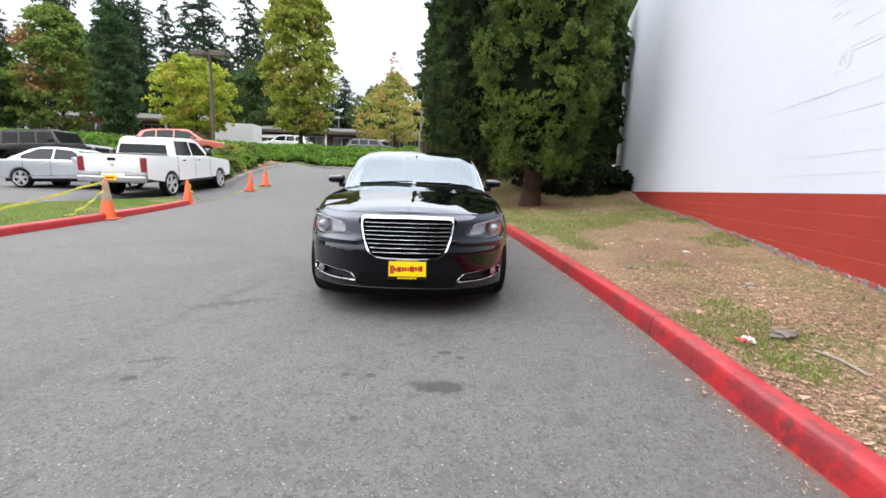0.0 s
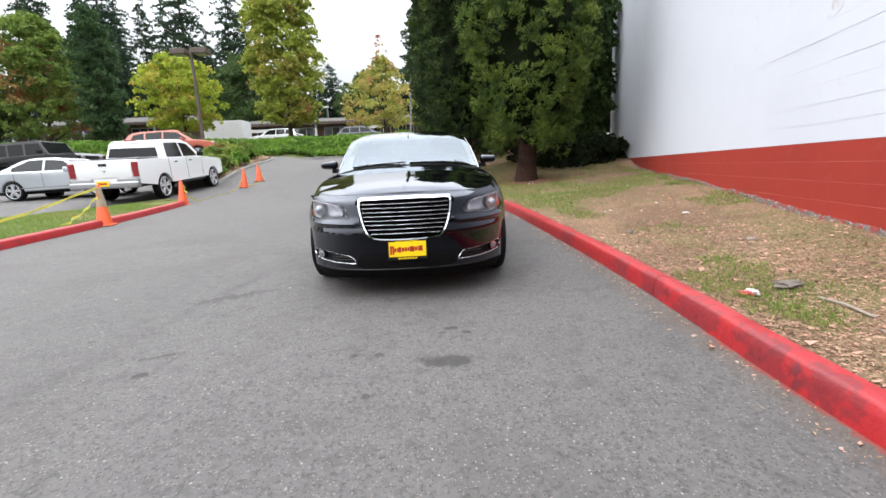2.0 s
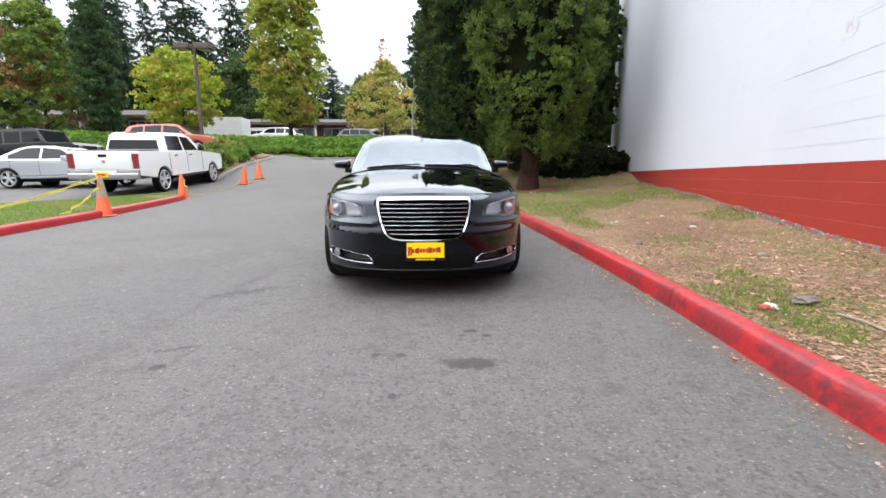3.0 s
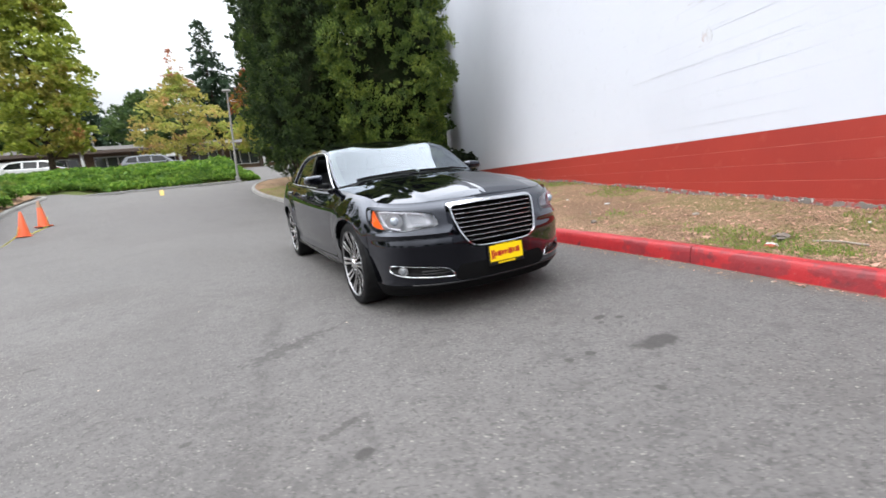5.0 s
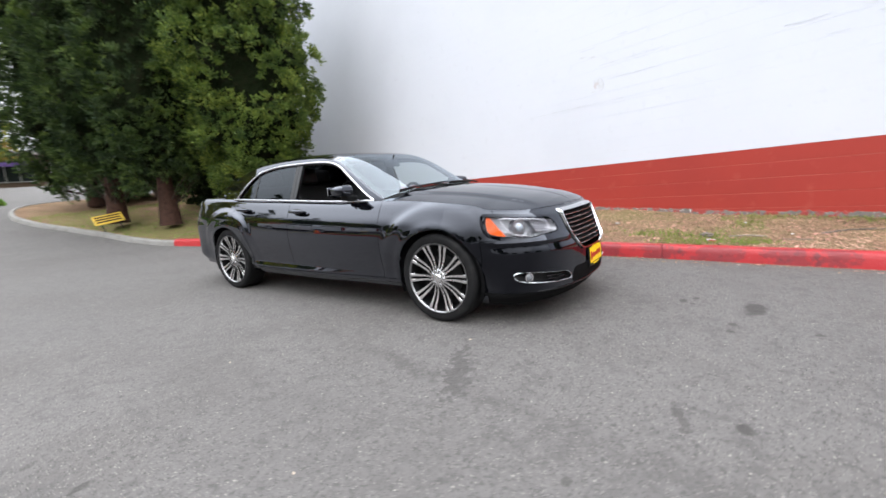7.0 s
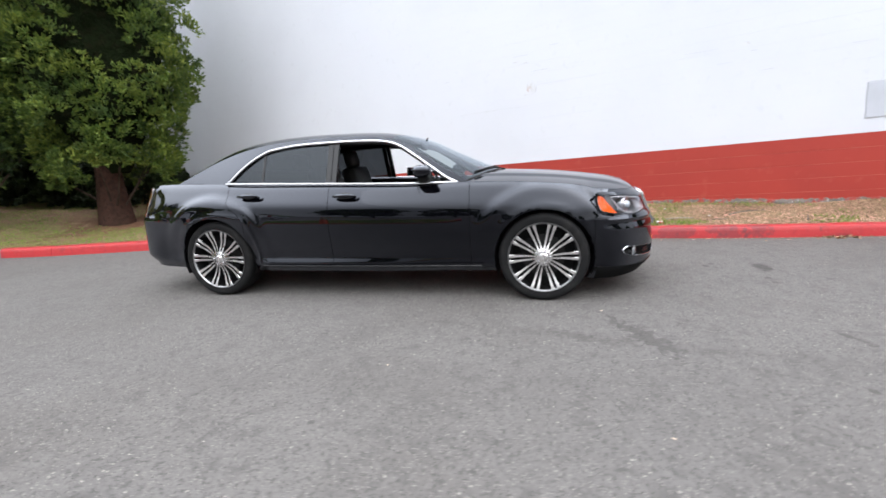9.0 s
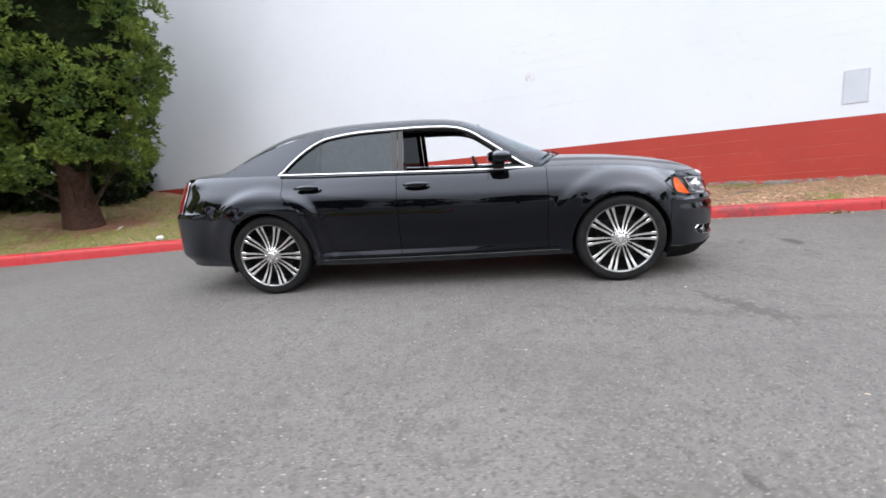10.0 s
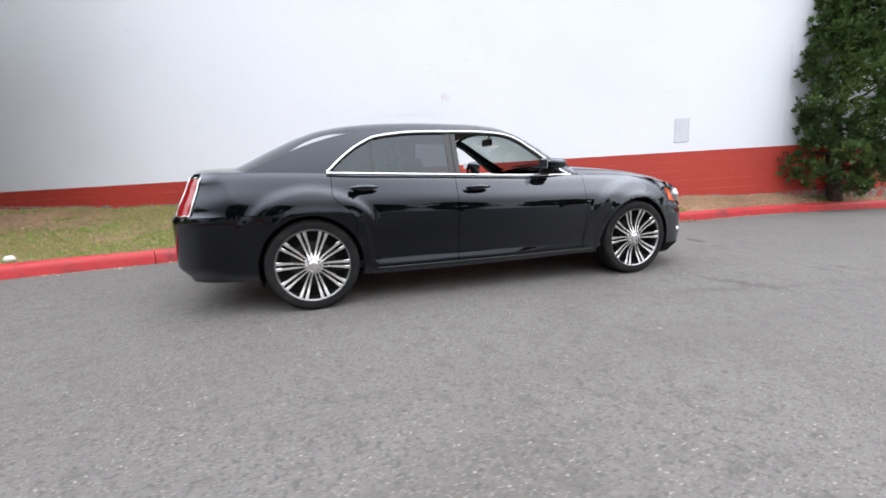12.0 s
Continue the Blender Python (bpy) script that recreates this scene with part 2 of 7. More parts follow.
def box(bm, x0, x1, y0, y1, z0, z1, m=None, bevel=0.0, segs=1):
    r = bmesh.ops.create_cube(bm, size=1.0)
    t = Matrix.LocRotScale(((x0 + x1) / 2, (y0 + y1) / 2, (z0 + z1) / 2), None, (x1 - x0, y1 - y0, z1 - z0))
    bmesh.ops.transform(bm, matrix=t, verts=r["verts"])
    if bevel:
        es = list({e for v in r["verts"] for e in v.link_edges})
        out = bmesh.ops.bevel(bm, geom=es, offset=bevel, segments=segs, affect="EDGES", profile=0.5)
        vs = list({v for f in out["faces"] for v in f.verts} | {v for v in r["verts"] if v.is_valid})
    else:
        vs = r["verts"]
    if m is not None:
        bmesh.ops.transform(bm, matrix=m, verts=vs)
    return bm


def boxed(*a, **k):
    return box(bmesh.new(), *a, **k)


def cyl(bm, p, q, r0, r1=None, n=16, caps=True):
    """A round bar from p to q."""
    r1 = r0 if r1 is None else r1
    p, q = Vector(p), Vector(q)
    d = q - p
    m = Matrix.Translation((p + q) / 2) @ d.to_track_quat("Z", "Y").to_matrix().to_4x4()
    bmesh.ops.create_cone(bm, cap_ends=caps, segments=n, radius1=r0, radius2=r1, depth=d.length, matrix=m)
    return bm


def tube(bm, pts, r, n=8, closed=False, flat=None):
    """A bar of round or oval section along points; flat=(normal, thickness) squeezes it."""
    pts = [Vector(p) for p in pts]
    rings, k = [], len(pts)
    up = Vector((0, 0, 1))
    for i, p in enumerate(pts):
        a = pts[i - 1] if (i or closed) else p
        b = pts[(i + 1) % k] if (i < k - 1 or closed) else p
        d = (b - a).normalized()
        s = d.cross(up)
        s = s.normalized() if s.length > 1e-4 else Vector((1, 0, 0))
        w = s.cross(d).normalized()
        rr = r[i] if isinstance(r, (list, tuple)) else r
        rings.append([bm.verts.new(p + (s * math.cos(t) + w * math.sin(t)) * rr) for t in (2 * math.pi * j / n for j in range(n))])
    for i in range(k if closed else k - 1):
        u, v = rings[i], rings[(i + 1) % k]
        for j in range(n):
            bm.faces.new((u[j], u[(j + 1) % n], v[(j + 1) % n], v[j]))
    if not closed:
        bm.faces.new(rings[0][::-1])
        bm.faces.new(rings[-1])
    return bm


def grid(bm, rows, closed=False):
    """Faces over rows of points."""
    vs = [[bm.verts.new(p) for p in r] for r in rows]
    for a, b in zip(vs, vs[1:]):
        n = len(a)
        for j in range(n if closed else n - 1):
            bm.faces.new((a[j], a[(j + 1) % n], b[(j + 1) % n], b[j]))
    return vs


def lathe(bm, outline, n=32, axis="x"):
    """A body of revolution about x from (along, radius)."""
    rings = []
    for a, r in outline:
        ring = []
        for j in range(n):
            t = 2 * math.pi * j / n
            ring.append(bm.verts.new((a, r * math.cos(t), r * math.sin(t))))
        rings.append(ring)
    for u, v in zip(rings, rings[1:]):
        for j in range(n):
            bm.faces.new((u[j], u[(j + 1) % n], v[(j + 1) % n], v[j]))
    return bm


def prism(bm, outline, depth, m=None, axis="x"):
    """An outline in (y, z) given a thickness along x from 0 to depth."""
    a = [bm.verts.new((0, y, z)) for y, z in outline]
    b = [bm.verts.new((depth, y, z)) for y, z in outline]
    bm.faces.new(a)
    bm.faces.new(b[::-1])
    for i in range(len(a)):
        j = (i + 1) % len(a)
        bm.faces.new((a[i], b[i], b[j], a[j]))
    if m is not None:
        bmesh.ops.transform(bm, matrix=m, verts=a + b)
    return bm


def lerp_table(table, v):
    if v <= table[0][0]:
        return table[0][1]
    for (a, p), (b, q) in zip(table, table[1:]):
        if v <= b:
            t = (v - a) / (b - a)
            return p + (q - p) * t
    return table[-1][1]


def smooth_table(table, v):
    """Catmull-Rom through the points of a table."""
    n = len(table)
    if v <= table[0][0]:
        return table[0][1]
    if v >= table[-1][0]:
        return table[-1][1]
    i = next(k for k in range(n - 1) if v <= table[k + 1][0])
    (x1, y1), (x2, y2) = table[i], table[i + 1]
    m1 = (y2 - table[i - 1][1]) / (x2 - table[i - 1][0]) if i else (y2 - y1) / (x2 - x1)
    m2 = (table[i + 2][1] - y1) / (table[i + 2][0] - x1) if i + 2 < n else (y2 - y1) / (x2 - x1)
    h = x2 - x1
    t = (v - x1) / h
    return (2 * t**3 - 3 * t**2 + 1) * y1 + (t**3 - 2 * t**2 + t) * h * m1 + (-2 * t**3 + 3 * t**2) * y2 + (t**3 - t**2) * h * m2


# ---- the lie of the land ----
SLOPE = math.tan(radians(2.0))
RISE = [(-400, -6.0), (-60, -1.9), (-25, -25 * SLOPE), (0, 0), (4, 4 * SLOPE), (7.5, 7.5 * SLOPE), (9.5, 0.35), (11, 0.46), (12.5, 0.63), (14, 0.86), (16.6, 1.36), (18.3, 1.62), (20, 1.82), (22, 1.98), (26, 2.5), (34, 3.4), (45, 4.2), (80, 5.2), (400, 9.0)]


LOT_RISE = [(7.5, 7.5 * SLOPE), (9, .38), (10.3, .50), (13.9, .76), (15.5, 1.1), (17.5, 1.55), (20, 1.95), (22, 2.2), (34, 3.4), (45, 4.2), (80, 5.2), (400, 9.0)]


def smooth_step(a, b, v):
    t = min(1.0, max(0.0, (v - a) / (b - a)))
    return t * t * (3 - 2 * t)


def road_z(y, x=0.0):
    if -25 <= y <= 6:
        return y * SLOPE
    z = smooth_table(RISE, y)
    if x < -6.5 and y > 7.5:
        k = smooth_step(-6.5, -8.3, x)
        z = z * (1 - k) + smooth_table(LOT_RISE, y) * k
    return z


RIGHT_KERB = [(-14, 0.3), (-11, 0.9), (-8.5, 1.62), (-6, 1.93), (-4.2, 1.885), (-3.0, 1.870), (-2.2, 1.89), (-1.2, 1.93), (0, 1.94), (2, 1.89), (4.5, 1.78), (6.0, 1.54), (7.2, 1.22), (8.3, .92), (9.3, .76), (10.4, .68), (12.3, .56), (13.8, .25), (15.2, -.20), (16.4, -.38), (17.5, -.27), (18.7, .12), (19.6, .70), (20.3, 1.7), (21, 3.6)]
WALL_BASE = [(-16, 0.0), (-8, 0.14), (-6, 0.14), (-4.5, 0.16), (-3, 0.20), (-1.5, 0.25), (0, 0.315), (1.2, 0.39), (3, 0.51), (5, 0.61), (7.3, 0.70), (9, 0.80), (13, 1.2), (16, 1.75), (22, 2.2)]
WALL_X, WALL_TURN = 4.38, 0.28
RED_Z, COURSE = 1.13, 0.2032


def wall_x(y):
    return WALL_X + WALL_TURN * y


def right_kerb_x(y):
    return smooth_table(RIGHT_KERB, y)


def verge_z(x, y):
    a, b = right_kerb_x(y) + 0.15, wall_x(y)
    za, zb = road_z(y) + 0.115 + .028 * (1 - smooth_step(7.5, 9.5, y)), smooth_table(WALL_BASE, y)
    u = min(1.3, max(0.0, (x - a) / max(0.5, b - a)))
    z = za + (zb - za) * u**1.6 + .17 * smooth_step(8.5, 11, y) * smooth_step(0, .22, u) * (1 - smooth_step(14, 17, y))
    return z + 0.05 * (noise.noise(Vector((x * 0.8, y * 0.8, 0))) - 0.1) * min(1, u * 4) + 0.014 * noise.noise(Vector((x * 5, y * 5, 3))) * min(1, u * 8)


# ground: one sheet to the horizon
def axis_steps(lo, hi, step, far):
    v = [lo + i * step for i in range(int((hi - lo) / step) + 1)]
    g, d = v[-1], step
    while g < far:
        d *= 1.5
        g += d
        v.append(g)
    g, d = v[0], step
    while g > -far:
        d *= 1.5
        g -= d
        v.insert(0, g)
    return v


bm = bmesh.new()
grid(bm, [[(x, y, road_z(y, x)) for x in axis_steps(-24, 12, 1.0, 1500)] for y in axis_steps(-24, 48, 1.0, 1500)])
ground = new("ground", mesh_of(bm, "ground", 60))
ground.data.materials.append(ASPHALT)
tagged(ground, "grey worn asphalt drive with small light stone chips", "asphalt", kind="structure")


# kerbs: lengths of cast kerb with joints between them
def kerb_piece(points, height, width, inward, z_of):
    """One length of kerb along (x, y) points; inward: +1 when the verge lies towards +x."""
    bm = bmesh.new()
    prof = [(0.0, -0.06), (0.012, height * 0.55), (0.022, height - 0.022), (0.032, height - 0.008), (0.05, height), (width - 0.02, height + 0.004), (width, height - 0.012), (width, -0.06)]
    rows = []
    for i, (x, y) in enumerate(points):
        a = points[max(0, i - 1)]
        b = points[min(len(points) - 1, i + 1)]
        d = Vector((b[0] - a[0], b[1] - a[1])).normalized()
        nx, ny = d.y * inward, -d.x * inward
        wob = 0.008 * noise.noise(Vector((x * 1.7, y * 1.7, 9)))
        rows.append([(x + nx * (u + wob), y + ny * (u + wob), z_of(y) + w + 0.006 * noise.noise(Vector((x * 3, y * 3, u * 9)))) for u, w in prof])
    vs = grid(bm, rows)
    bm.faces.new(vs[0])
    bm.faces.new(vs[-1][::-1])
    return bm


def run_kerb(name, label, xf, y0, y1, height, inward, material, piece=3.05):
    top = tagged(new(name), label, "kerb", kind="structure")
    y, i = y0, 0
    while y < y1 - 0.05:
        e = min(y1, y + piece)
        n = max(3, int((e - y) / 0.08))
        pts = [(xf(y + 0.004 + (e - y - 0.008) * k / n), y + 0.004 + (e - y - 0.008) * k / n) for k in range(n + 1)]
        part("kerb_length", kerb_piece(pts, height, 0.15, inward, road_z), material, top, smooth=40)
        y = e
    return top


run_kerb("kerb_right", "red-painted concrete kerb along the verge, scuffed black", right_kerb_x, -13.4, 8.8, 0.155, 1, KERB_RED)
run_kerb("kerb_right_bare", "bare grey concrete kerb curving under the trees", right_kerb_x, 8.8, 20.6, 0.12, 1, KERB_GREY)

LEFT_KERB = [(-16, -4.6), (-8, -5.6), (-2, -6.25), (2.6, -6.5), (4.8, -6.55), (8.7, -6.95), (9.2, -7.1)]


def left_kerb_x(y):
    return smooth_table(LEFT_KERB, y)


run_kerb("kerb_left", "red-painted concrete kerb round a grass island", left_kerb_x, 2.2, 9.0, 0.14, -1, KERB_RED)

kerb_return = tagged(new("kerb_left_return"), "red-painted kerb closing the grass island", "kerb", kind="structure")
part("kerb_length", kerb_piece([(left_kerb_x(2.2) - .02 - .3 * k, 2.2) for k in range(12)], .14, .15, -1, road_z), KERB_RED, kerb_return, smooth=40)

# verge between the kerb and the wall; bare red earth round the trunks
for x, y, rx, ry, turn, tint, k, e, sc in [(3.2, 8.6, 1.5, .75, 20, (0.215, 0.112, 0.072), .75, .5, 3), (3.9, 4.2, 1.0, 1.6, 0, (0.17, 0.105, 0.068), .5, .7, 3), (3.4, 1.2, .7, 1.3, -15, (0.155, 0.095, 0.062), .5, .7, 3)]:
    stain(VERGE, x, y, rx, ry, turn, tint, k, e, sc)
bm = bmesh.new()
rows = []
for i in range(300):
    y = -14 + 35.0 * i / 299
    a, b = right_kerb_x(y) + 0.145, wall_x(y) + 0.04
    if y > 15.2:
        b = wall_x(15.2) + (y - 15.2) * 1.2
    rows.append([(a + (b - a) * u, y, verge_z(a + (b - a) * u, y) - (.014 if u == 0 else 0)) for u in [k / 40 for k in range(41)]])
grid(bm, rows)
verge = new("verge", mesh_of(bm, "verge", 60))
verge.data.materials.append(VERGE)
tagged(verge, "dry brown verge with thin patches of grass", "verge", kind="structure")

# the grass island on the far side of the drive
bm = bmesh.new()
rows = []
for i in range(120):
    y = 2.2 + 6.7 * i / 119
    a = left_kerb_x(y) - 0.145
    b = a - 3.4 + max(0, (y - 6.0)) * 1.0
    rows.append([(a + (b - a) * u, y, road_z(y) + 0.12 + 0.06 * math.sin(u * 3.1) + 0.02 * noise.noise(Vector((a + (b - a) * u, y, 0)) * 2)) for u in [k / 14 for k in range(15)]])
grid(bm, rows)
island = new("grass_island", mesh_of(bm, "grass_island", 60))
island.data.materials.append(LAWN)
tagged(island, "grass island edged with a red kerb", "lawn", kind="structure")

# the big blank wall: block courses, white over red, on a bare footing
WALL_Y0, WALL_Y1, WALL_TOP = -16.0, 15.3, 8.25
wall_dir = Vector((WALL_TURN, 1, 0)).normalized()
wall_m = Matrix.Translation((wall_x(WALL_Y0), WALL_Y0, 0)) @ Matrix.Rotation(-math.atan(WALL_TURN), 4, "Z")
wall_len = (WALL_Y1 - WALL_Y0) / wall_dir.y
wall = tagged(new("wall_east"), "tall painted block wall, white above a red band", "wall", kind="structure")
wall.matrix_basis = wall_m
k = -5
while RED_Z + k * COURSE < WALL_TOP:
    z = RED_Z + k * COURSE
    red = k < 0
    gap = .0035 if red else .0003
    bm = boxed(0.0, 0.29, 0.0, wall_len, z + gap, z + COURSE - gap, bevel=0.002 if red else 0.0005)
    part("block_course", bm, WALL_RED if red else WALL_WHITE, wall)
    k += 1
bm = boxed(0.004, 0.28, 0.01, wall_len - 0.01, RED_Z - 0.001, WALL_TOP)
part("mortar", bm, surface("painted_mortar", (0.5698, 0.5814, 0.6083), 0.8, layers=[(6, (0.539, 0.5467, 0.5698), 0.5, 0.8, 4)]), wall)
bm = boxed(0.0025, 0.285, 0.005, wall_len - 0.005, -0.6, RED_Z - 0.002)
part("mortar", bm, surface("red_mortar", (0.37, 0.085, 0.064), 0.8, layers=[(2.5, (0.30, 0.04, 0.03), 0.42, 0.58, 4), (1.1, (0.44, 0.15, 0.12), 0.60, 0.72, 4)]), wall)
# bare footing that shows where the paint ends
bm = bmesh.new()
rows = []
for i in range(1400):
    v = wall_len * i / 1399
    p = wall_m @ Vector((0, v, 0))
    g = smooth_table(WALL_BASE, p.y)
    low = smooth_step(-5.5, -6.5, p.y)
    h = g - .1 * low + .038 + .02 * smooth_step(3.2, 1.5, p.y) * smooth_step(-3, -1, p.y) + .045 * noise.noise(Vector((v * .7, 0, 4))) + .025 * noise.noise(Vector((v * 4, 0, 8))) + .025 * noise.noise(Vector((v * 17, 0, 2))) + .02 * noise.noise(Vector((v * 41, 0, 6)))
    rows.append([(-.007 - .010 * abs(noise.noise(Vector((v * 5, z * 3, 1)))), v, z) for z in (g - .25, g, g + (h - g) * .5)] + [(-.006, v, h), (.004, v, h + .003)])
grid(bm, rows)
part("footing", bm, FOOTING, wall, "bare crumbling concrete at the foot of the wall", smooth=40)
# patched hatch, small repairs and scars in the white paint
PATCH = surface("greyish_patch_paint", (0.5082, 0.5275, 0.5698), 0.7, layers=[(5, (0.4697, 0.4851, 0.5236), 0.5, 0.75, 4)])
SCAR = surface("chipped_paint", (0.4928, 0.5005, 0.5236), 0.8, layers=[(14, (0.5544, 0.5698, 0.6083), 0.40, 0.55, 4), (9, (0.4774, 0.4235, 0.4235), 0.58, 0.68, 4)])

HATCH = surface("grey_blue_hatch_paint", (0.43, 0.45, 0.50), 0.6, layers=[(4, (0.40, 0.42, 0.465), 0.5, 0.75, 4)])
CRACK = surface("dirty_paint_crack", (0.42, 0.425, 0.44), 0.85, layers=[(9, (0.51, 0.525, 0.565), 0.42, 0.62, 5)])


def on_wall(y, z, off=0.0):
    """A place on the wall's face, in the wall's own axes."""
    return Vector((-off, (y - WALL_Y0) / wall_dir.y, z))


c = on_wall(-4.68, 1.57)
bm = boxed(-.010, .002, c.y - .150, c.y + .150, 1.33, 1.815, bevel=.006)
hatch = part("patched_hatch", bm, HATCH, wall, "grey-blue painted-over hatch plate")
for a, b, lo, hi in ((-.160, .160, 1.815, 1.823), (-.160, .160, 1.322, 1.330), (-.160, -.152, 1.330, 1.815), (.152, .160, 1.330, 1.815)):
    part("hatch_edge", boxed(-.006, .002, c.y + a, c.y + b, lo, hi), CRACK, hatch)
for y, z, w, h in [(.09, 2.51, .17, .21), (.16, 2.40, .15, .03), (.28, 3.12, .30, .012), (.20, 2.98, .16, .022), (-2.6, 2.61, .42, .018), (-3.14, 2.62, .12, .06), (-3.25, 2.50, .10, .02), (-2.9, 2.38, .22, .014), (1.8, 2.9, .14, .012), (.36, 3.02, .16, .022), (-.35, 3.2, .20, .02)]:
    c = on_wall(y, z)
    bm = bmesh.new()
    ring = []
    for k in range(18):
        a = 2 * math.pi * k / 18
        q = 1 + .45 * noise.noise(Vector((math.cos(a) * 2 + y * 9, math.sin(a) * 2, z)))
        ring.append((c.y + w / 2 * q * math.cos(a), z + h / 2 * q * math.sin(a)))
    prism(bm, ring, .004, Matrix.Translation((-.003, 0, 0)))
    part("paint_scar", bm, SCAR if h > .02 else PATCH, wall)
# courses whose joints show through the white paint, in broken lengths
for y0, y1, k, wide, dark in [(1.66, .3, 5.28, .007, 1), (.3, -1.2, 5.27, .003, 0), (.08, -.30, 8.24, .009, 1), (-.30, -1.0, 8.25, .003, 0), (.10, -.9, 6.98, .003, 0), (.06, -.34, 7.22, .005, 0), (.05, -1.0, 4.02, .004, 0), (.5, -.9, 2.0, .003, 0), (1.4, -1.0, 1.0, .003, 0), (-2.36, -2.8, 7.30, .008, 1), (-1.98, -2.21, 5.28, .006, 0), (-3.31, -3.54, 5.25, .008, 1), (-4.21, -4.6, 6.12, .008, 1), (-4.22, -4.36, 5.16, .006, 0), (.58, .16, 5.22, .006, 0)]:
    bm = bmesh.new()
    rows = []
    n = 4 + int((y0 - y1) / .03)
    for i in range(n):
        v, z = on_wall(y0 + (y1 - y0) * i / (n - 1), 0).y, RED_Z + k * COURSE
        h = wide * min(1, 3 * i / n, 3 * (n - 1 - i) / n) * (.6 + .6 * abs(noise.noise(Vector((v * 9, k, 0))))) + .0008
        z += .004 * noise.noise(Vector((v * 5, k, 3)))
        rows.append([(.002, v, z - h / 2), (-.0025, v, z - h / 2), (-.0025, v, z + h / 2), (.002, v, z + h / 2)])
    grid(bm, rows)
    part("joint_line", bm, CRACK if dark else PATCH, wall)
c = on_wall(-6.85, 1.9)
bm = bmesh.new()
tube(bm, [(-.001, c.y + .03 * math.sin(k * .9), RED_Z + .05 + k * .25) for k in range(9)], .006, 5)
part("paint_run", bm, PATCH, wall)
end = tagged(new("wall_north"), "end wall of the painted block building", "wall", kind="structure")
end.matrix_basis = wall_m @ Matrix.Translation((0.30, wall_len - 0.30, 0))
part("end_wall", boxed(0.0, 14, 0, 0.3, -0.6, WALL_TOP), WALL_WHITE, end)


# ---- the black saloon ----
PAINT, pn, pl, pb = shader("black_car_paint", 0.012, 0.0, 0.5, 0.0)
pb.inputs["Base Color"].default_value = (0.0012, 0.0012, 0.002, 1)
pb.inputs["IOR"].default_value = 1.5
facing = pn.new("ShaderNodeLayerWeight")
facing.inputs["Blend"].default_value = 0.5
gloss = pn.new("ShaderNodeMapRange")
gloss.inputs[1].default_value, gloss.inputs[2].default_value = 0.06, 0.44
gloss.inputs[3].default_value, gloss.inputs[4].default_value = 0.33, 1.45
pl.new(facing.outputs["Facing"], gloss.inputs[0])
pl.new(gloss.outputs[0], pb.inputs["Specular IOR Level"])
pb.inputs["Specular Tint"].default_value = (0.83, 0.88, 1.0, 1)
BLACK_PLASTIC = surface("black_plastic", (0.006, 0.006, 0.0065), 0.5, spec=0.2, space="object", bumps=[(300, 0.0006)])
MATT_BLACK = surface("matt_black_intake", (0.004, 0.004, 0.0042), 0.8, spec=0.08, space="object", bumps=[(160, 0.001)])
BLACK_GLOSS = surface("gloss_black_trim", (0.006, 0.006, 0.007), 0.12, space="object")
PILLAR_BLACK = surface("satin_black_pillar", (0.006, 0.006, 0.007), 0.16, spec=0.32, space="object")
DARK_CABIN = surface("black_cabin_trim", (0.010, 0.010, 0.011), 0.7, space="object", layers=[(20, (0.016, 0.016, 0.017), 0.4, 0.7, 3)], bumps=[(200, 0.001)])
LEATHER = surface("dark_leather", (0.014, 0.013, 0.013), 0.5, space="object", bumps=[(90, 0.002)])
CHROME = surface("chrome", (0.66, 0.67, 0.69), 0.06, 1.0, space="object")
BRIGHT = surface("brushed_bright_trim", (0.56, 0.56, 0.58), 0.22, 1.0, space="object")
ALLOY = surface("machined_alloy", (0.74, 0.73, 0.735), 0.28, 1.0, space="object", rough_var=0.06)
RIM_GREY = surface("satin_rim_edge", (0.26, 0.26, 0.265), 0.35, 1.0, space="object")
ALLOY_DARK = surface("dark_alloy_pocket", (0.006, 0.006, 0.0065), 0.6, 0.0, spec=0.12, space="object")
RUBBER = surface("tyre_rubber", (0.007, 0.007, 0.0075), 0.72, spec=0.15, space="object", layers=[(12, (0.016, 0.0155, 0.015), 0.5, 0.75, 5)], bumps=[(120, 0.001)])
STEEL = surface("brake_steel", (0.03, 0.03, 0.03), 0.5, 0.8, space="object")
PLATE_YELLOW = surface("yellow_plate", (0.85, 0.58, 0.0), 0.4, space="object")
PLATE_RED = surface("red_plate_print", (0.36, 0.016, 0.01), 0.45, space="object")
AMBER = surface("amber_lens", (0.70, 0.10, 0.014), 0.25, spec=0.15, space="object")
RED_LENS = surface("red_lens", (0.20, 0.006, 0.009), 0.1, coat=1.0, space="object")
LAMP_SILVER = surface("lamp_reflector", (0.46, 0.46, 0.49), 0.30, 1.0, space="object")
LAMP_SATIN = surface("pale_lamp_reflector", (0.42, 0.41, 0.44), 0.5, 0.4, space="object")
LAMP_GREY = surface("lamp_housing", (0.36, 0.355, 0.375), 0.38, 0.6, space="object")
WHITE_PRINT = surface("white_print", (0.75, 0.75, 0.74), 0.5, space="object")


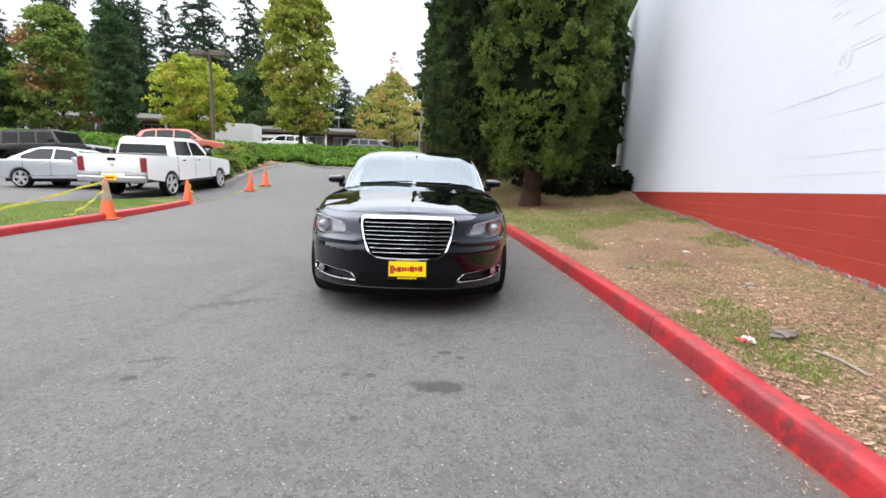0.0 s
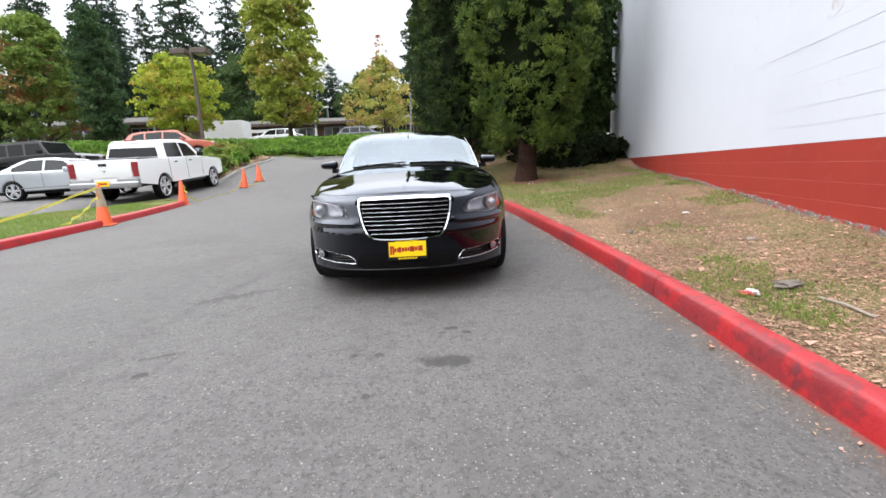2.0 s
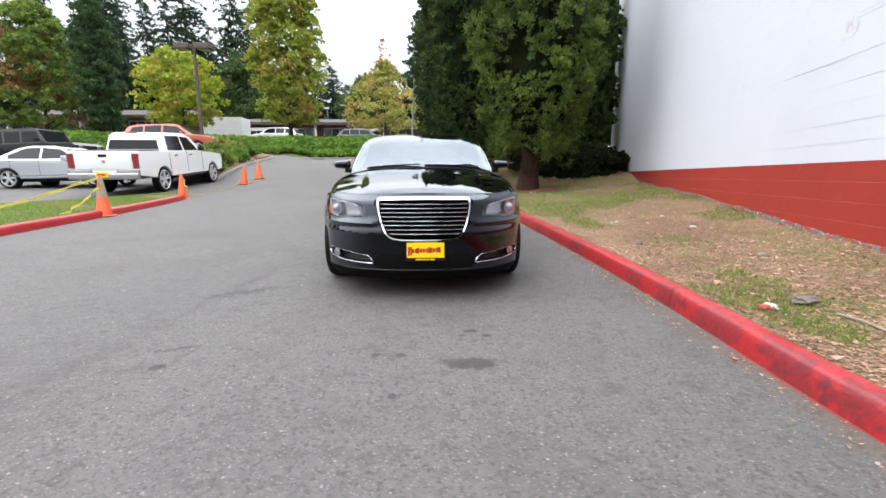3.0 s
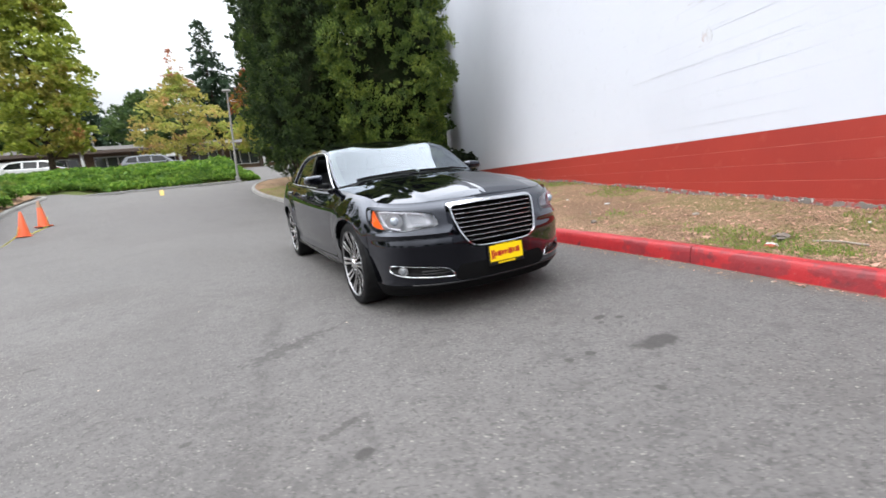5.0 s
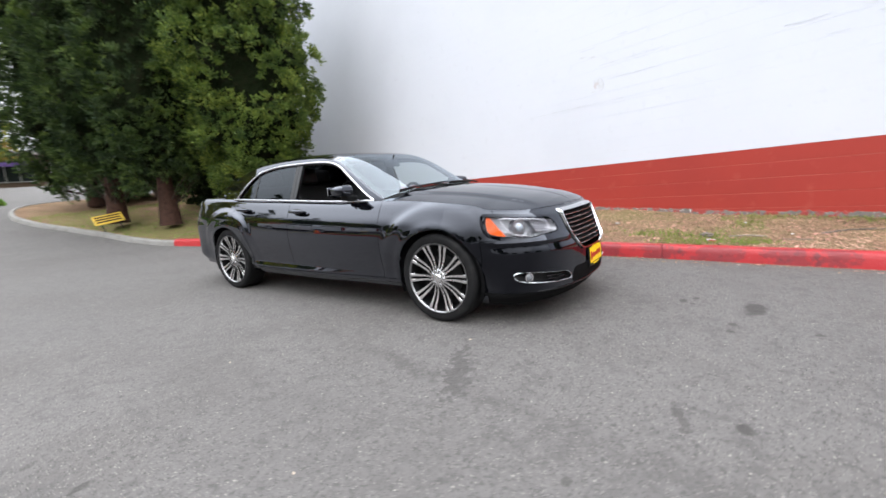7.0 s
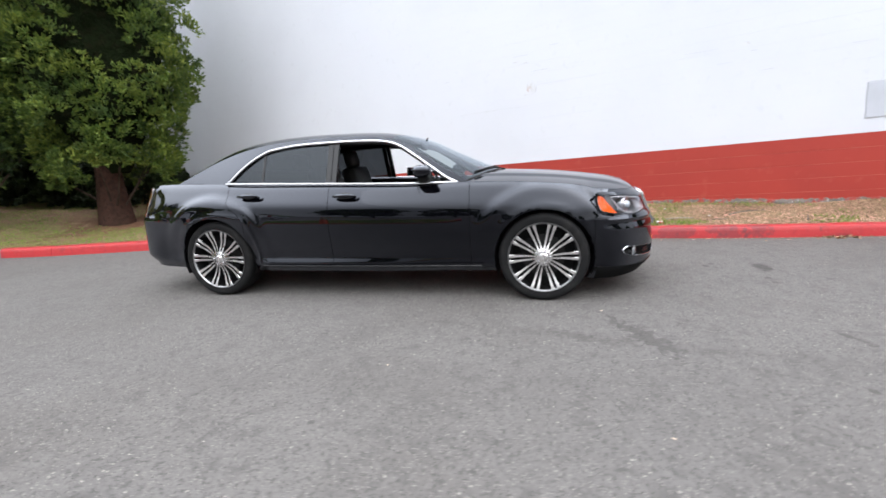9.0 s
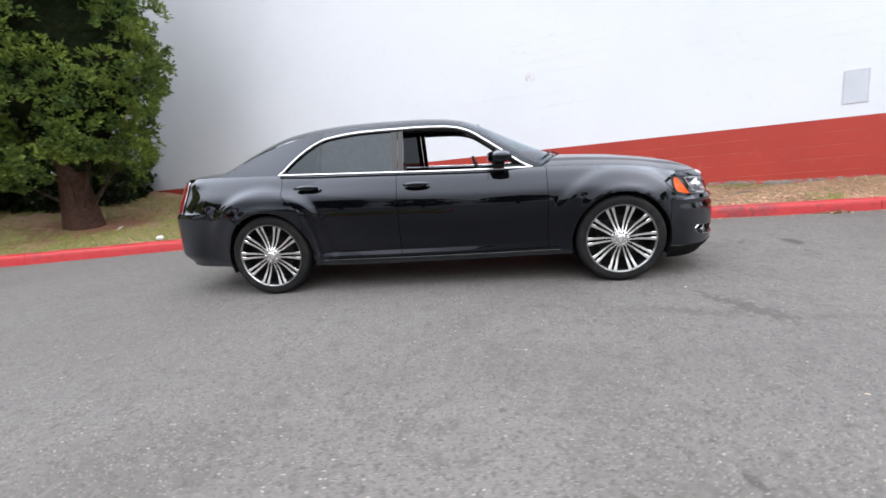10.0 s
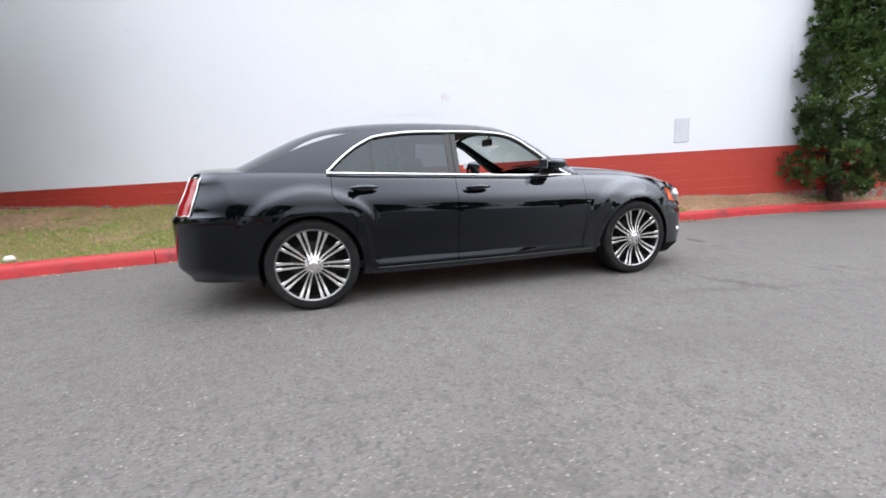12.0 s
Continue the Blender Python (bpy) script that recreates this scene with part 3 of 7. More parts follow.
def pane_material(name, tint, ior=1.5):
    """Thin glass: a clear or tinted pane that mirrors more at a glancing angle."""
    m = bpy.data.materials.new(name)
    m.use_nodes = True
    n, l = m.node_tree.nodes, m.node_tree.links
    n.remove(n["Principled BSDF"])
    t, g, f, x = n.new("ShaderNodeBsdfTransparent"), n.new("ShaderNodeBsdfGlossy"), n.new("ShaderNodeLayerWeight"), n.new("ShaderNodeMixShader")
    t.inputs[0].default_value = rgb(tint)
    g.inputs["Roughness"].default_value = 0.01
    g.inputs["Color"].default_value = (0.84, 0.92, 1.0, 1)
    power, span = n.new("ShaderNodeMath"), n.new("ShaderNodeMapRange")
    power.operation, power.inputs[1].default_value = "POWER", 5.0
    l.new(f.outputs["Facing"], power.inputs[0])
    span.inputs[3].default_value, span.inputs[4].default_value = ((ior - 1) / (ior + 1)) ** 2, 1.0
    l.new(power.outputs[0], span.inputs[0])
    l.new(span.outputs[0], x.inputs[0])
    l.new(t.outputs[0], x.inputs[1])
    l.new(g.outputs[0], x.inputs[2])
    l.new(x.outputs[0], n["Material Output"].inputs["Surface"])
    return m


WINDSCREEN = pane_material("windscreen_glass", (0.50, 0.56, 0.54), 2.0)
TINTED = pane_material("tinted_glass", (0.05, 0.055, 0.06), 1.45)
LENS = pane_material("clear_lens", (0.93, 0.94, 0.95), 1.4)

# the outline of the body at its widest, from the middle of the nose round one side to the middle of the tail (x, y)
PLAN = [(0, -.955), (.12, -.953), (.24, -.944), (.35, -.925), (.46, -.898), (.57, -.853), (.665, -.790), (.745, -.715), (.808, -.625), (.852, -.515), (.884, -.39), (.906, -.26), (.922, -.13), (.932, 0), (.942, .35), (.948, .8), (.952, 1.4), (.952, 2.0), (.948, 2.6), (.944, 3.05), (.932, 3.4), (.910, 3.68), (.872, 3.86), (.80, 3.975), (.68, 4.03), (.5, 4.058), (.3, 4.072), (.15, 4.077), (0, 4.078)]
TOP_Z = [(-.96, .872), (-.8, .872), (-.6, .886), (-.45, .90), (-.2, .94), (.2, .975), (.5, .988), (1.0, .995), (1.5, 1.01), (2.0, 1.03), (2.9, 1.065), (3.4, 1.085), (3.7, 1.088), (3.9, 1.085), (4.09, 1.08)]
LOW_Z = [(-.96, .185), (-.5, .160), (-.3, .17), (.3, .235), (1.5, .235), (2.7, .24), (3.3, .25), (3.7, .27), (4.09, .29)]
TUCK = [(0, .085), (.05, .052), (.10, .040), (.135, .040), (.17, .046), (.24, .034), (.34, .017), (.45, .005), (.55, .0), (.64, .002), (.72, .008), (.76, .015), (.80, .026), (.84, .040), (.88, .054), (.92, .068), (.96, .084), (.985, .096), (1.0, .108)]
HUB_F, HUB_R, HUB_Z, ARCH = 0.0, 3.052, 0.362, 0.392


def dense_plan(step):
    p = np.array(PLAN)
    d = np.concatenate([[0], np.cumsum(np.linalg.norm(np.diff(p, axis=0), axis=1))])
    tx, ty = list(zip(d, p[:, 0])), list(zip(d, p[:, 1]))
    n = int(d[-1] / step)
    s = np.linspace(0, d[-1], n + 1)
    return [(max(0.0, smooth_table(tx, v)), smooth_table(ty, v)) for v in s]


def smoothstep(a, b, v):
    t = min(1.0, max(0.0, (v - a) / (b - a)))
    return t * t * (3 - 2 * t)


def body_point(i, z, plan, off=0.0, tuck=None):
    """The body's skin at place i along the plan and height z; off: metres proud of it."""
    x, y = plan[i]
    a, b = plan[max(0, i - 1)], plan[min(len(plan) - 1, i + 1)]
    nx, ny = (b[1] - a[1]), -(b[0] - a[0])
    q = math.hypot(nx, ny)
    nx, ny = nx / q, ny / q
    lo, hi = smooth_table(LOW_Z, y), smooth_table(TOP_Z, y)
    v = min(1.0, max(0.0, (z - lo) / (hi - lo)))
    d = -lerp_table(TUCK, v) + off
    front, rear = smoothstep(-.30, -.62, y), smoothstep(3.55, 3.85, y)
    # nose: crease under the lamps, chin below
    if front:
        soft = -.012 * v - .05 * smoothstep(.92, 1.0, v) - .05 * smoothstep(.12, 0, v)
        soft += .020 * math.exp(-((z - .652) / .020) ** 2) * smoothstep(.34, .42, x) + .010 * smoothstep(.64, .56, z)
        d = d * (1 - front) + (soft + off) * front
    if rear:
        soft = -.03 * smoothstep(.94, 1.0, v) - .06 * smoothstep(.16, 0, v) + .022 * smoothstep(.80, .76, z) - .015 - .045 * smoothstep(.80, 1.04, z)
        d = d * (1 - rear) + (soft + off) * rear
    # flares over the wheels
    for h, k in ((HUB_F, .020), (HUB_R, .020)):
        r = math.hypot(y - h, z - HUB_Z)
        if z > .3:
            rise = smoothstep(.30, .80, (z - HUB_Z) / max(.05, r))
            d += k * .45 * math.exp(-((r - .415) / .026) ** 2) * (1 - front) * (1 - rear)
            d += .024 * smoothstep(.625, .555, r) * (.25 + .75 * rise) * (1 - front) * (1 - rear)
    # swelling along the foot of the doors
    d += .017 * smoothstep(.362, .322, z) * smoothstep(.7, 2.0, y) * smoothstep(2.64, 2.5, y)
    px, py = x + nx * d, y + ny * d
    py += front * (.34 * max(0, z - .58) - 0.0) + front * .22 * max(0, .34 - z)
    py -= rear * (.24 * max(0, z - .74) + .22 * max(0, .40 - z))
    return Vector((max(0.0, px) if i in (0, len(plan) - 1) else px, py, z))


def skin_patch(bm, outline, plan, side, off, rings=5, depth=0.0, dome=0.0):
    """A patch over the skin, for an outline in (x, z) of the front seen flat; side is +1 or -1."""
    xs = [p[0] for p in plan]
    peak = xs.index(max(xs))

    def at(x, z, o):
        x = max(0.001, x)
        j = next((k for k in range(1, peak) if xs[k] >= x), peak)
        t = (x - xs[j - 1]) / max(1e-6, xs[j] - xs[j - 1])
        a, b = body_point(j - 1, z, plan, o), body_point(j, z, plan, o)
        p = a.lerp(b, min(1, t))
        p.x *= side
        return p

    n = len(outline)
    cx, cz = sum(p[0] for p in outline) / n, sum(p[1] for p in outline) / n
    vs = []
    for r in range(rings):
        k = 1 - r / rings
        vs.append([bm.verts.new(at(cx + (x - cx) * k, cz + (z - cz) * k, off + dome * (1 - k * k) - depth * smoothstep(1.0, .8, k))) for x, z in outline])
    c = bm.verts.new(at(cx, cz, off + dome - depth))
    for a, b in zip(vs, vs[1:]):
        for j in range(n):
            bm.faces.new((a[j], a[(j + 1) % n], b[(j + 1) % n], b[j]))
    for j in range(n):
        bm.faces.new((vs[-1][j], vs[-1][(j + 1) % n], c))
    return [at(x, z, off) for x, z in outline]


def swell(outline, by):
    """An outline moved outward by a distance."""
    n, out = len(outline), []
    area = sum(a[0] * b[1] - b[0] * a[1] for a, b in zip(outline, outline[1:] + outline[:1]))
    for i in range(n):
        a, b = Vector(outline[i - 1]), Vector(outline[(i + 1) % n])
        d = (b - a).normalized()
        out.append((outline[i][0] + math.copysign(by, area) * d.y, outline[i][1] - math.copysign(by, area) * d.x))
    return out


def round_outline(pts, per=6):
    """A closed smooth curve through points."""
    n, out = len(pts), []
    for i in range(n):
        p0, p1, p2, p3 = (Vector(pts[(i + k - 1) % n]) for k in range(4))
        for k in range(per):
            t = k / per
            out.append(0.5 * ((2 * p1) + (p2 - p0) * t + (2 * p0 - 5 * p1 + 4 * p2 - p3) * t * t + (3 * p1 - p0 - 3 * p2 + p3) * t**3))
    return [tuple(p) for p in out]


def inside(poly, x, z):
    c = False
    for (x1, z1), (x2, z2) in zip(poly, poly[1:] + poly[:1]):
        if (z1 > z) != (z2 > z) and x < (x2 - x1) * (z - z1) / (z2 - z1) + x1:
            c = not c
    return c


HEAD = round_outline([(.492, .698), (.482, .735), (.497, .773), (.545, .798), (.66, .818), (.77, .832), (.848, .842), (.866, .832), (.869, .78), (.866, .725), (.850, .700), (.80, .684), (.73, .674), (.68, .675), (.63, .685), (.57, .691)], 3)
FOG = round_outline([(.80, .420), (.812, .385), (.785, .352), (.70, .336), (.60, .328), (.50, .324), (.43, .323), (.421, .333), (.44, .362), (.465, .385), (.50, .392), (.60, .404), (.72, .416)], 3)
GRILLE_OUT = [(.356, .853), (.376, .848), (.387, .834), (.387, .80), (.376, .73), (.357, .66), (.338, .61), (.320, .573), (.296, .545), (.262, .526), (.21, .517), (.12, .513), (0, .512)]
GRILLE_IN = [(.343, .822), (.355, .819), (.362, .809), (.362, .78), (.354, .72), (.336, .655), (.318, .61), (.300, .580), (.278, .557), (.248, .541), (.20, .533), (.12, .529), (0, .528)]
CAR_M = pose(0, 0, 0, 2.0)
car = thing("car", "glossy black saloon car with open front windows and silver twin-spoke wheels", "car", CAR_M)
plan = dense_plan(0.034)
LEVELS = 34


SEAM = 2.87


def panel_of(x, y, z):
    if y < -.40 and z < .266:
        return "front_valance"
    if y < -.40 and z < .668:
        return "front_bumper"
    if y < -.30 and abs(x) < .80 and z < .90 and y < -.45:
        return "front_bumper"
    if y > 3.30 and z < .772:
        return "rear_bumper"
    if y > 3.97:
        return "boot_lid" if abs(x) < .5 else "quarter_panel"
    if .30 < y < 2.66 and z < .285:
        return "sill"
    if y < .60:
        return "wing"
    if y < 1.845:
        return "front_door"
    if y < SEAM:
        return "rear_door"
    return "quarter_panel"


def finish_panel(bm, gap=0.0022, lip=0.012):
    """Draws a panel in from its edges and turns the edges inwards."""
    bm.normal_update()
    edge = [e for e in bm.edges if e.is_boundary]
    push = {}
    for e in edge:
        f = e.link_faces[0]
        d = f.calc_center_median() - (e.verts[0].co + e.verts[1].co) / 2
        t = (e.verts[1].co - e.verts[0].co).normalized()
        d = (d - t * d.dot(t)).normalized()
        for v in e.verts:
            push.setdefault(v, []).append(d)
    for v, ds in push.items():
        s = sum(ds, Vector()).normalized()
        v.co += s * gap
    norms = {v: v.normal.copy() for v in push}
    out = bmesh.ops.extrude_edge_only(bm, edges=edge)
    nv = [g for g in out["geom"] if isinstance(g, bmesh.types.BMVert)]
    for v in nv:
        for e in v.link_edges:
            o = e.other_vert(v)
            if o in norms:
                v.co -= norms[o] * lip
                break


def level_z(y, k):
    """Height of level k of the skin at y: levels run along the panel joints."""
    lo, hi = smooth_table(LOW_Z, y), smooth_table(TOP_Z, y)
    top = LEVELS - 1
    nose = lerp_table([(0, lo), (4, .266), (23, .668), (top, hi)], k)
    middle = lerp_table([(0, lo), (2, .285), (top, hi)], k)
    tail = lerp_table([(0, lo), (20, .772), (top, hi)], k)
    a, b = smoothstep(.25, -.35, y), smoothstep(2.95, 3.30, y)
    return nose * a + tail * b + middle * (1 - a - b)


def build_skin(side):
    faces = {}
    pts = []
    for i in range(len(plan)):
        pts.append([body_point(i, level_z(plan[i][1], k), plan) for k in range(LEVELS)])
    # the rear seam of the back door bends forward over the wheel
    straight = [[p.y for p in col] for col in pts]
    for col in pts:
        for p in col:
            if .3 < abs(p.y - SEAM) or p.x < .6:
                continue
            p.y -= .17 * smoothstep(.92, .70, p.z) * (1 - abs(p.y - SEAM) / .3)
    gone, keep = set(), {}
    cell = {}
    for i in range(len(plan) - 1):
        for k in range(LEVELS - 1):
            c = (pts[i][k] + pts[i + 1][k] + pts[i + 1][k + 1] + pts[i][k + 1]) / 4
            cut = any(math.hypot(c.y - h, c.z - HUB_Z) < ARCH and c.x > .6 for h in (HUB_F, HUB_R))
            if c.y < -.2:
                px = (plan[i][0] + plan[i + 1][0]) / 2
                cut = cut or inside(HEAD, px, c.z) or inside(FOG, px, c.z) or (inside([(-.01, .83)] + GRILLE_OUT + [(-.01, .515)], c.x, c.z))
            if cut:
                gone.add((i, k))
            else:
                cell[(i, k)] = panel_of(c.x, (straight[i][k] + straight[i + 1][k + 1]) / 2, c.z)
    for (i, k) in gone:
        for a, b in ((i, k), (i + 1, k), (i + 1, k + 1), (i, k + 1)):
            p = pts[a][b]
            for h in (HUB_F, HUB_R):
                r = math.hypot(p.y - h, p.z - HUB_Z)
                if abs(r - ARCH) < .06 and p.x > .6:
                    p.y, p.z = h + (p.y - h) * ARCH / r, HUB_Z + (p.z - HUB_Z) * ARCH / r
    made = {}
    for (i, k), name in cell.items():
        bm, idx = made.setdefault(name, (bmesh.new(), {}))
        q = []
        for a, b in ((i, k), (i + 1, k), (i + 1, k + 1), (i, k + 1)):
            if (a, b) not in idx:
                p = pts[a][b]
                idx[(a, b)] = bm.verts.new((p.x * side, p.y, p.z))
            q.append(idx[(a, b)])
        if side < 0:
            q.reverse()
        try:
            bm.faces.new(q)
        except ValueError:
            pass
    return made, pts


skins = {}
for side in (1, -1):
    made, skin_pts = build_skin(side)
    for name, (bm, idx) in made.items():
        if name in ("front_valance", "front_bumper", "rear_bumper", "boot_lid"):
            skins.setdefault(name, []).append(bm)
        else:
            finish_panel(bm)
            skins[(name, side)] = bm
for name in ("front_valance", "front_bumper", "rear_bumper", "boot_lid"):
    a, b = skins.pop(name)
    t = bpy.data.meshes.new("t")
    b.to_mesh(t)
    b.free()
    a.from_mesh(t)
    bpy.data.meshes.remove(t)
    bmesh.ops.remove_doubles(a, verts=a.verts, dist=0.003)
    finish_panel(a)
    skins[(name, 0)] = a
door_obs = {}
for (name, side), bm in skins.items():
    ob = part(name, bm, MATT_BLACK if name == "front_valance" else PAINT, car, smooth=38, core=(0, 1.6, .75))
    door_obs[(name, side)] = ob

# dark shell behind the gaps
bm = bmesh.new()
for side in (1, -1):
    rows = []
    for i in range(0, len(plan), 2):
        lo, hi = smooth_table(LOW_Z, plan[i][1]), smooth_table(TOP_Z, plan[i][1])
        rows.append([(p.x * side, p.y, p.z) for p in (body_point(i, lo + .01 + (hi - lo - .02) * k / 12, plan, -.022) for k in range(13))])
    vs = [[bm.verts.new(p) for p in r] for r in rows]
    for a, b in zip(vs, vs[1:]):
        for j in range(12):
            c = (a[j].co + b[j + 1].co) / 2
            if any(math.hypot(c.y - h, c.z - HUB_Z) < ARCH + .03 for h in (HUB_F, HUB_R)) or c.y < -.30:
                continue
            bm.faces.new((a[j], a[j + 1], b[j + 1], b[j]))
part("inner_shell", bm, BLACK_PLASTIC, car, smooth=60)

# floor pan and wheel housings
bm = boxed(-.66, .66, -.55, 3.45, .24, .30, bevel=.02)
part("underbody", bm, BLACK_PLASTIC, car)
for side in (1, -1):
    for h in (HUB_F, HUB_R):
        bm = bmesh.new()
        rows = []
        for j in range(25):
            t = math.pi * (-0.12 + 1.24 * j / 24)
            rows.append([(side * x, h + (ARCH + .008) * math.cos(t), HUB_Z + (ARCH + .008) * math.sin(t)) for x in (.60, .75, .915)])
        grid(bm, rows)
        inner = [bm.verts.new((side * .60, h + (ARCH + .008) * math.cos(math.pi * (-0.12 + 1.24 * j / 24)), HUB_Z + (ARCH + .008) * math.sin(math.pi * (-0.12 + 1.24 * j / 24)))) for j in range(25)]
        bm.faces.new(inner)
        part("wheel_housing", bm, BLACK_PLASTIC, car)

# bonnet and boot lid tops, spanning between the two flanks
top_row = [p[-1] for p in skin_pts]
BONNET_MID = [(-.88, .878), (-.78, .905), (-.6, .945), (-.4, .978), (-.1, 1.018), (.2, 1.045), (.42, 1.058), (.62, 1.062)]
BOOT_MID = [(3.0, 1.13), (3.5, 1.13), (3.75, 1.128), (3.9, 1.115), (4.0, 1.09)]


def span(first, last, mid, bow, dense=28):
    rows = []
    for i in range(first, last + 1):
        e = top_row[i]
        row = []
        for k in range(-dense, dense + 1):
            u = k / dense
            y = e.y - bow(e.y) * (1 - u * u)
            zm = smooth_table(mid, y)
            w = min(1.0, e.x / .5)
            z = e.z + max(0.0, zm - e.z) * (1 - abs(u) ** 2.4) * w
            row.append((e.x * u, y, z))
        rows.append(row)
    return rows


i_nose = 1
i_cowl = next(i for i, p in enumerate(top_row) if p.y > .60)
i_boot = next(i for i, p in enumerate(top_row) if p.y > 3.18)
rows = span(i_nose, i_cowl, BONNET_MID, lambda y: .20 * smoothstep(-.2, .6, y))
for r in rows:
    for j, (x, y, z) in enumerate(r):
        ridge = .006 * math.exp(-(x / .011) ** 2) * smoothstep(.30, -.1, y) * smoothstep(-.80, -.70, y)
        side_line = .50 + .10 * smoothstep(-.7, .5, y)
        step = .014 * smoothstep(side_line + .03, side_line - .03, abs(x)) * smoothstep(-.78, -.55, y)
        r[j] = (x, y, z + ridge + step)
bm = bmesh.new()
grid(bm, rows)
finish_panel(bm, 0.002, 0.015)
part("bonnet", bm, PAINT, car, smooth=40, core=(0, 1.6, .75))
rows = span(i_boot, len(top_row) - 2, BOOT_MID, lambda y: 0.0)
bm = bmesh.new()
grid(bm, rows)
finish_panel(bm, 0.002, 0.015)
part("boot_lid_top", bm, PAINT, car, smooth=40, core=(0, 1.6, .75))

# greenhouse
RAIL = [(.50, .985), (.62, 1.005), (.72, 1.055), (.80, 1.10), (.93, 1.185), (1.08, 1.28), (1.22, 1.357), (1.37, 1.403), (1.6, 1.427), (1.9, 1.434), (2.2, 1.430), (2.5, 1.410), (2.7, 1.380), (2.9, 1.330), (3.1, 1.262), (3.3, 1.175), (3.45, 1.105), (3.58, 1.055)]
CROWN = [(.36, 1.062), (.5, 1.108), (.65, 1.172), (.865, 1.270), (1.1, 1.380), (1.283, 1.443), (1.5, 1.477), (1.9, 1.493), (2.3, 1.493), (2.6, 1.476), (2.9, 1.433), (3.1, 1.372), (3.3, 1.286), (3.45, 1.212), (3.60, 1.136), (3.7, 1.103)]
DLO_TOP = [(.70, .990), (.793, 1.035), (.932, 1.135), (1.079, 1.238), (1.221, 1.327), (1.367, 1.370), (1.6, 1.387), (1.89, 1.390), (2.194, 1.385), (2.40, 1.364), (2.525, 1.338), (2.66, 1.268), (2.76, 1.195), (2.834, 1.130), (2.885, 1.078)]


def glass_x(y, z):
    return .862 - .175 * max(0.0, (z - .985) / .42) ** 1.1 - .03 * smoothstep(2.6, 3.4, y) - .06 * smoothstep(1.15, .5, y)


def dlo_low(y):
    return smooth_table(TOP_Z, y) + .006


for side in (1, -1):
    # painted surround: pillars and the strip over the windows
    bm = bmesh.new()
    rows = []
    for k in range(150):
        y = .52 + 3.06 * k / 149
        top = smooth_table(RAIL, y)
        lo = dlo_low(y) - .012
        if .70 < y < 2.885:
            lo = max(lo, smooth_table(DLO_TOP, y))
        lo = min(lo, top - .004)
        rows.append([(side * glass_x(y, z), y, z) for z in [lo + (top - lo) * j / 5 for j in range(6)]])
    vs = grid(bm, rows)
    part("window_surround", bm, PAINT, car, smooth=50, core=(0, 1.6, .75))
    # door frames and panes
    spans = [("front_pane", .745, 1.80), ("rear_pane", 1.885, 2.53), ("quarter_pane", 2.545, 2.87)]
    for name, y0, y1 in spans:
        open_front = name == "front_pane"
        if open_front:
            continue
        bm = bmesh.new()
        rows = []
        for k in range(25):
            y = y0 + (y1 - y0) * k / 24
            a, b = dlo_low(y), max(dlo_low(y) + .002, smooth_table(DLO_TOP, y) - .004)
            rows.append([(side * (glass_x(y, z) - .010), y, z) for z in [a + (b - a) * j / 8 for j in range(9)]])
        grid(bm, rows)
        ob = part(name, bm, TINTED, car, "dark tinted pane", smooth=60, core=(0, 1.6, .75))
    # pillar between the doors
    for y0, y1 in ((1.792, 1.838), (1.844, 1.892), (2.527, 2.548)):
        bm = bmesh.new()
        a = [(side * (glass_x(y, z) - .004), y, z) for y, z in ((y0, dlo_low(y0)), (y1, dlo_low(y1)), (y1, smooth_table(DLO_TOP, y1) + .002), (y0, smooth_table(DLO_TOP, y0) + .002))]
        b = [(x - side * .03, y, z) for x, y, z in a]
        va, vb = [bm.verts.new(p) for p in a], [bm.verts.new(p) for p in b]
        bm.faces.new(va)
        bm.faces.new(vb[::-1])
        for j in range(4):
            bm.faces.new((va[j], va[(j + 1) % 4], vb[(j + 1) % 4], vb[j]))
        part("door_pillar", bm, PILLAR_BLACK, car)
    # bright surround
    bm = bmesh.new()
    top = [(side * (glass_x(y, smooth_table(DLO_TOP, y)) + .006 - .010 * smoothstep(1.35, 1.1, y)), y, smooth_table(DLO_TOP, y)) for y in [.72 + (2.895 - .72) * k / 90 for k in range(91)]]
    tube(bm, top, .0125, 8)
    low = [(side * (glass_x(y, .99) + .010), y, dlo_low(y) - .004) for y in [.70 + (2.90 - .70) * k / 40 for k in range(41)]]
    tube(bm, low, .0105, 8)
    part("bright_window_trim", bm, BRIGHT, car, "bright metal trim round the side windows", smooth=60)
    # window seal inside the front opening
    bm = bmesh.new()
    tube(bm, [(x - side * .022, y, z - .012) for x, y, z in top if y < 1.80], .016, 6)
    part("window_seal", bm, DARK_CABIN, car, smooth=60)


def upper_rows(y0, y1, n, dense=16, lift=0.0):
    rows = []
    for k in range(n + 1):
        ye = y0 + (y1 - y0) * k / n
        ze = smooth_table(RAIL, ye)
        xe = glass_x(ye, ze)
        bow = .20 * smoothstep(1.45, .60, ye) - .10 * smoothstep(2.7, 3.4, ye)
        row = []
        for j in range(-dense, dense + 1):
            u = j / dense
            y = ye - bow * (1 - u * u)
            zc = smooth_table(CROWN, ye - bow)
            z = ze + (zc - ze) * (1 - abs(u) ** (2.7 + 1.9 * smoothstep(.9, 1.3, ye)))
            row.append((xe * u, y, z + lift))
        rows.append(row)
    return rows


def strip(rows, j0, j1):
    return [r[j0:j1 + 1] for r in rows]


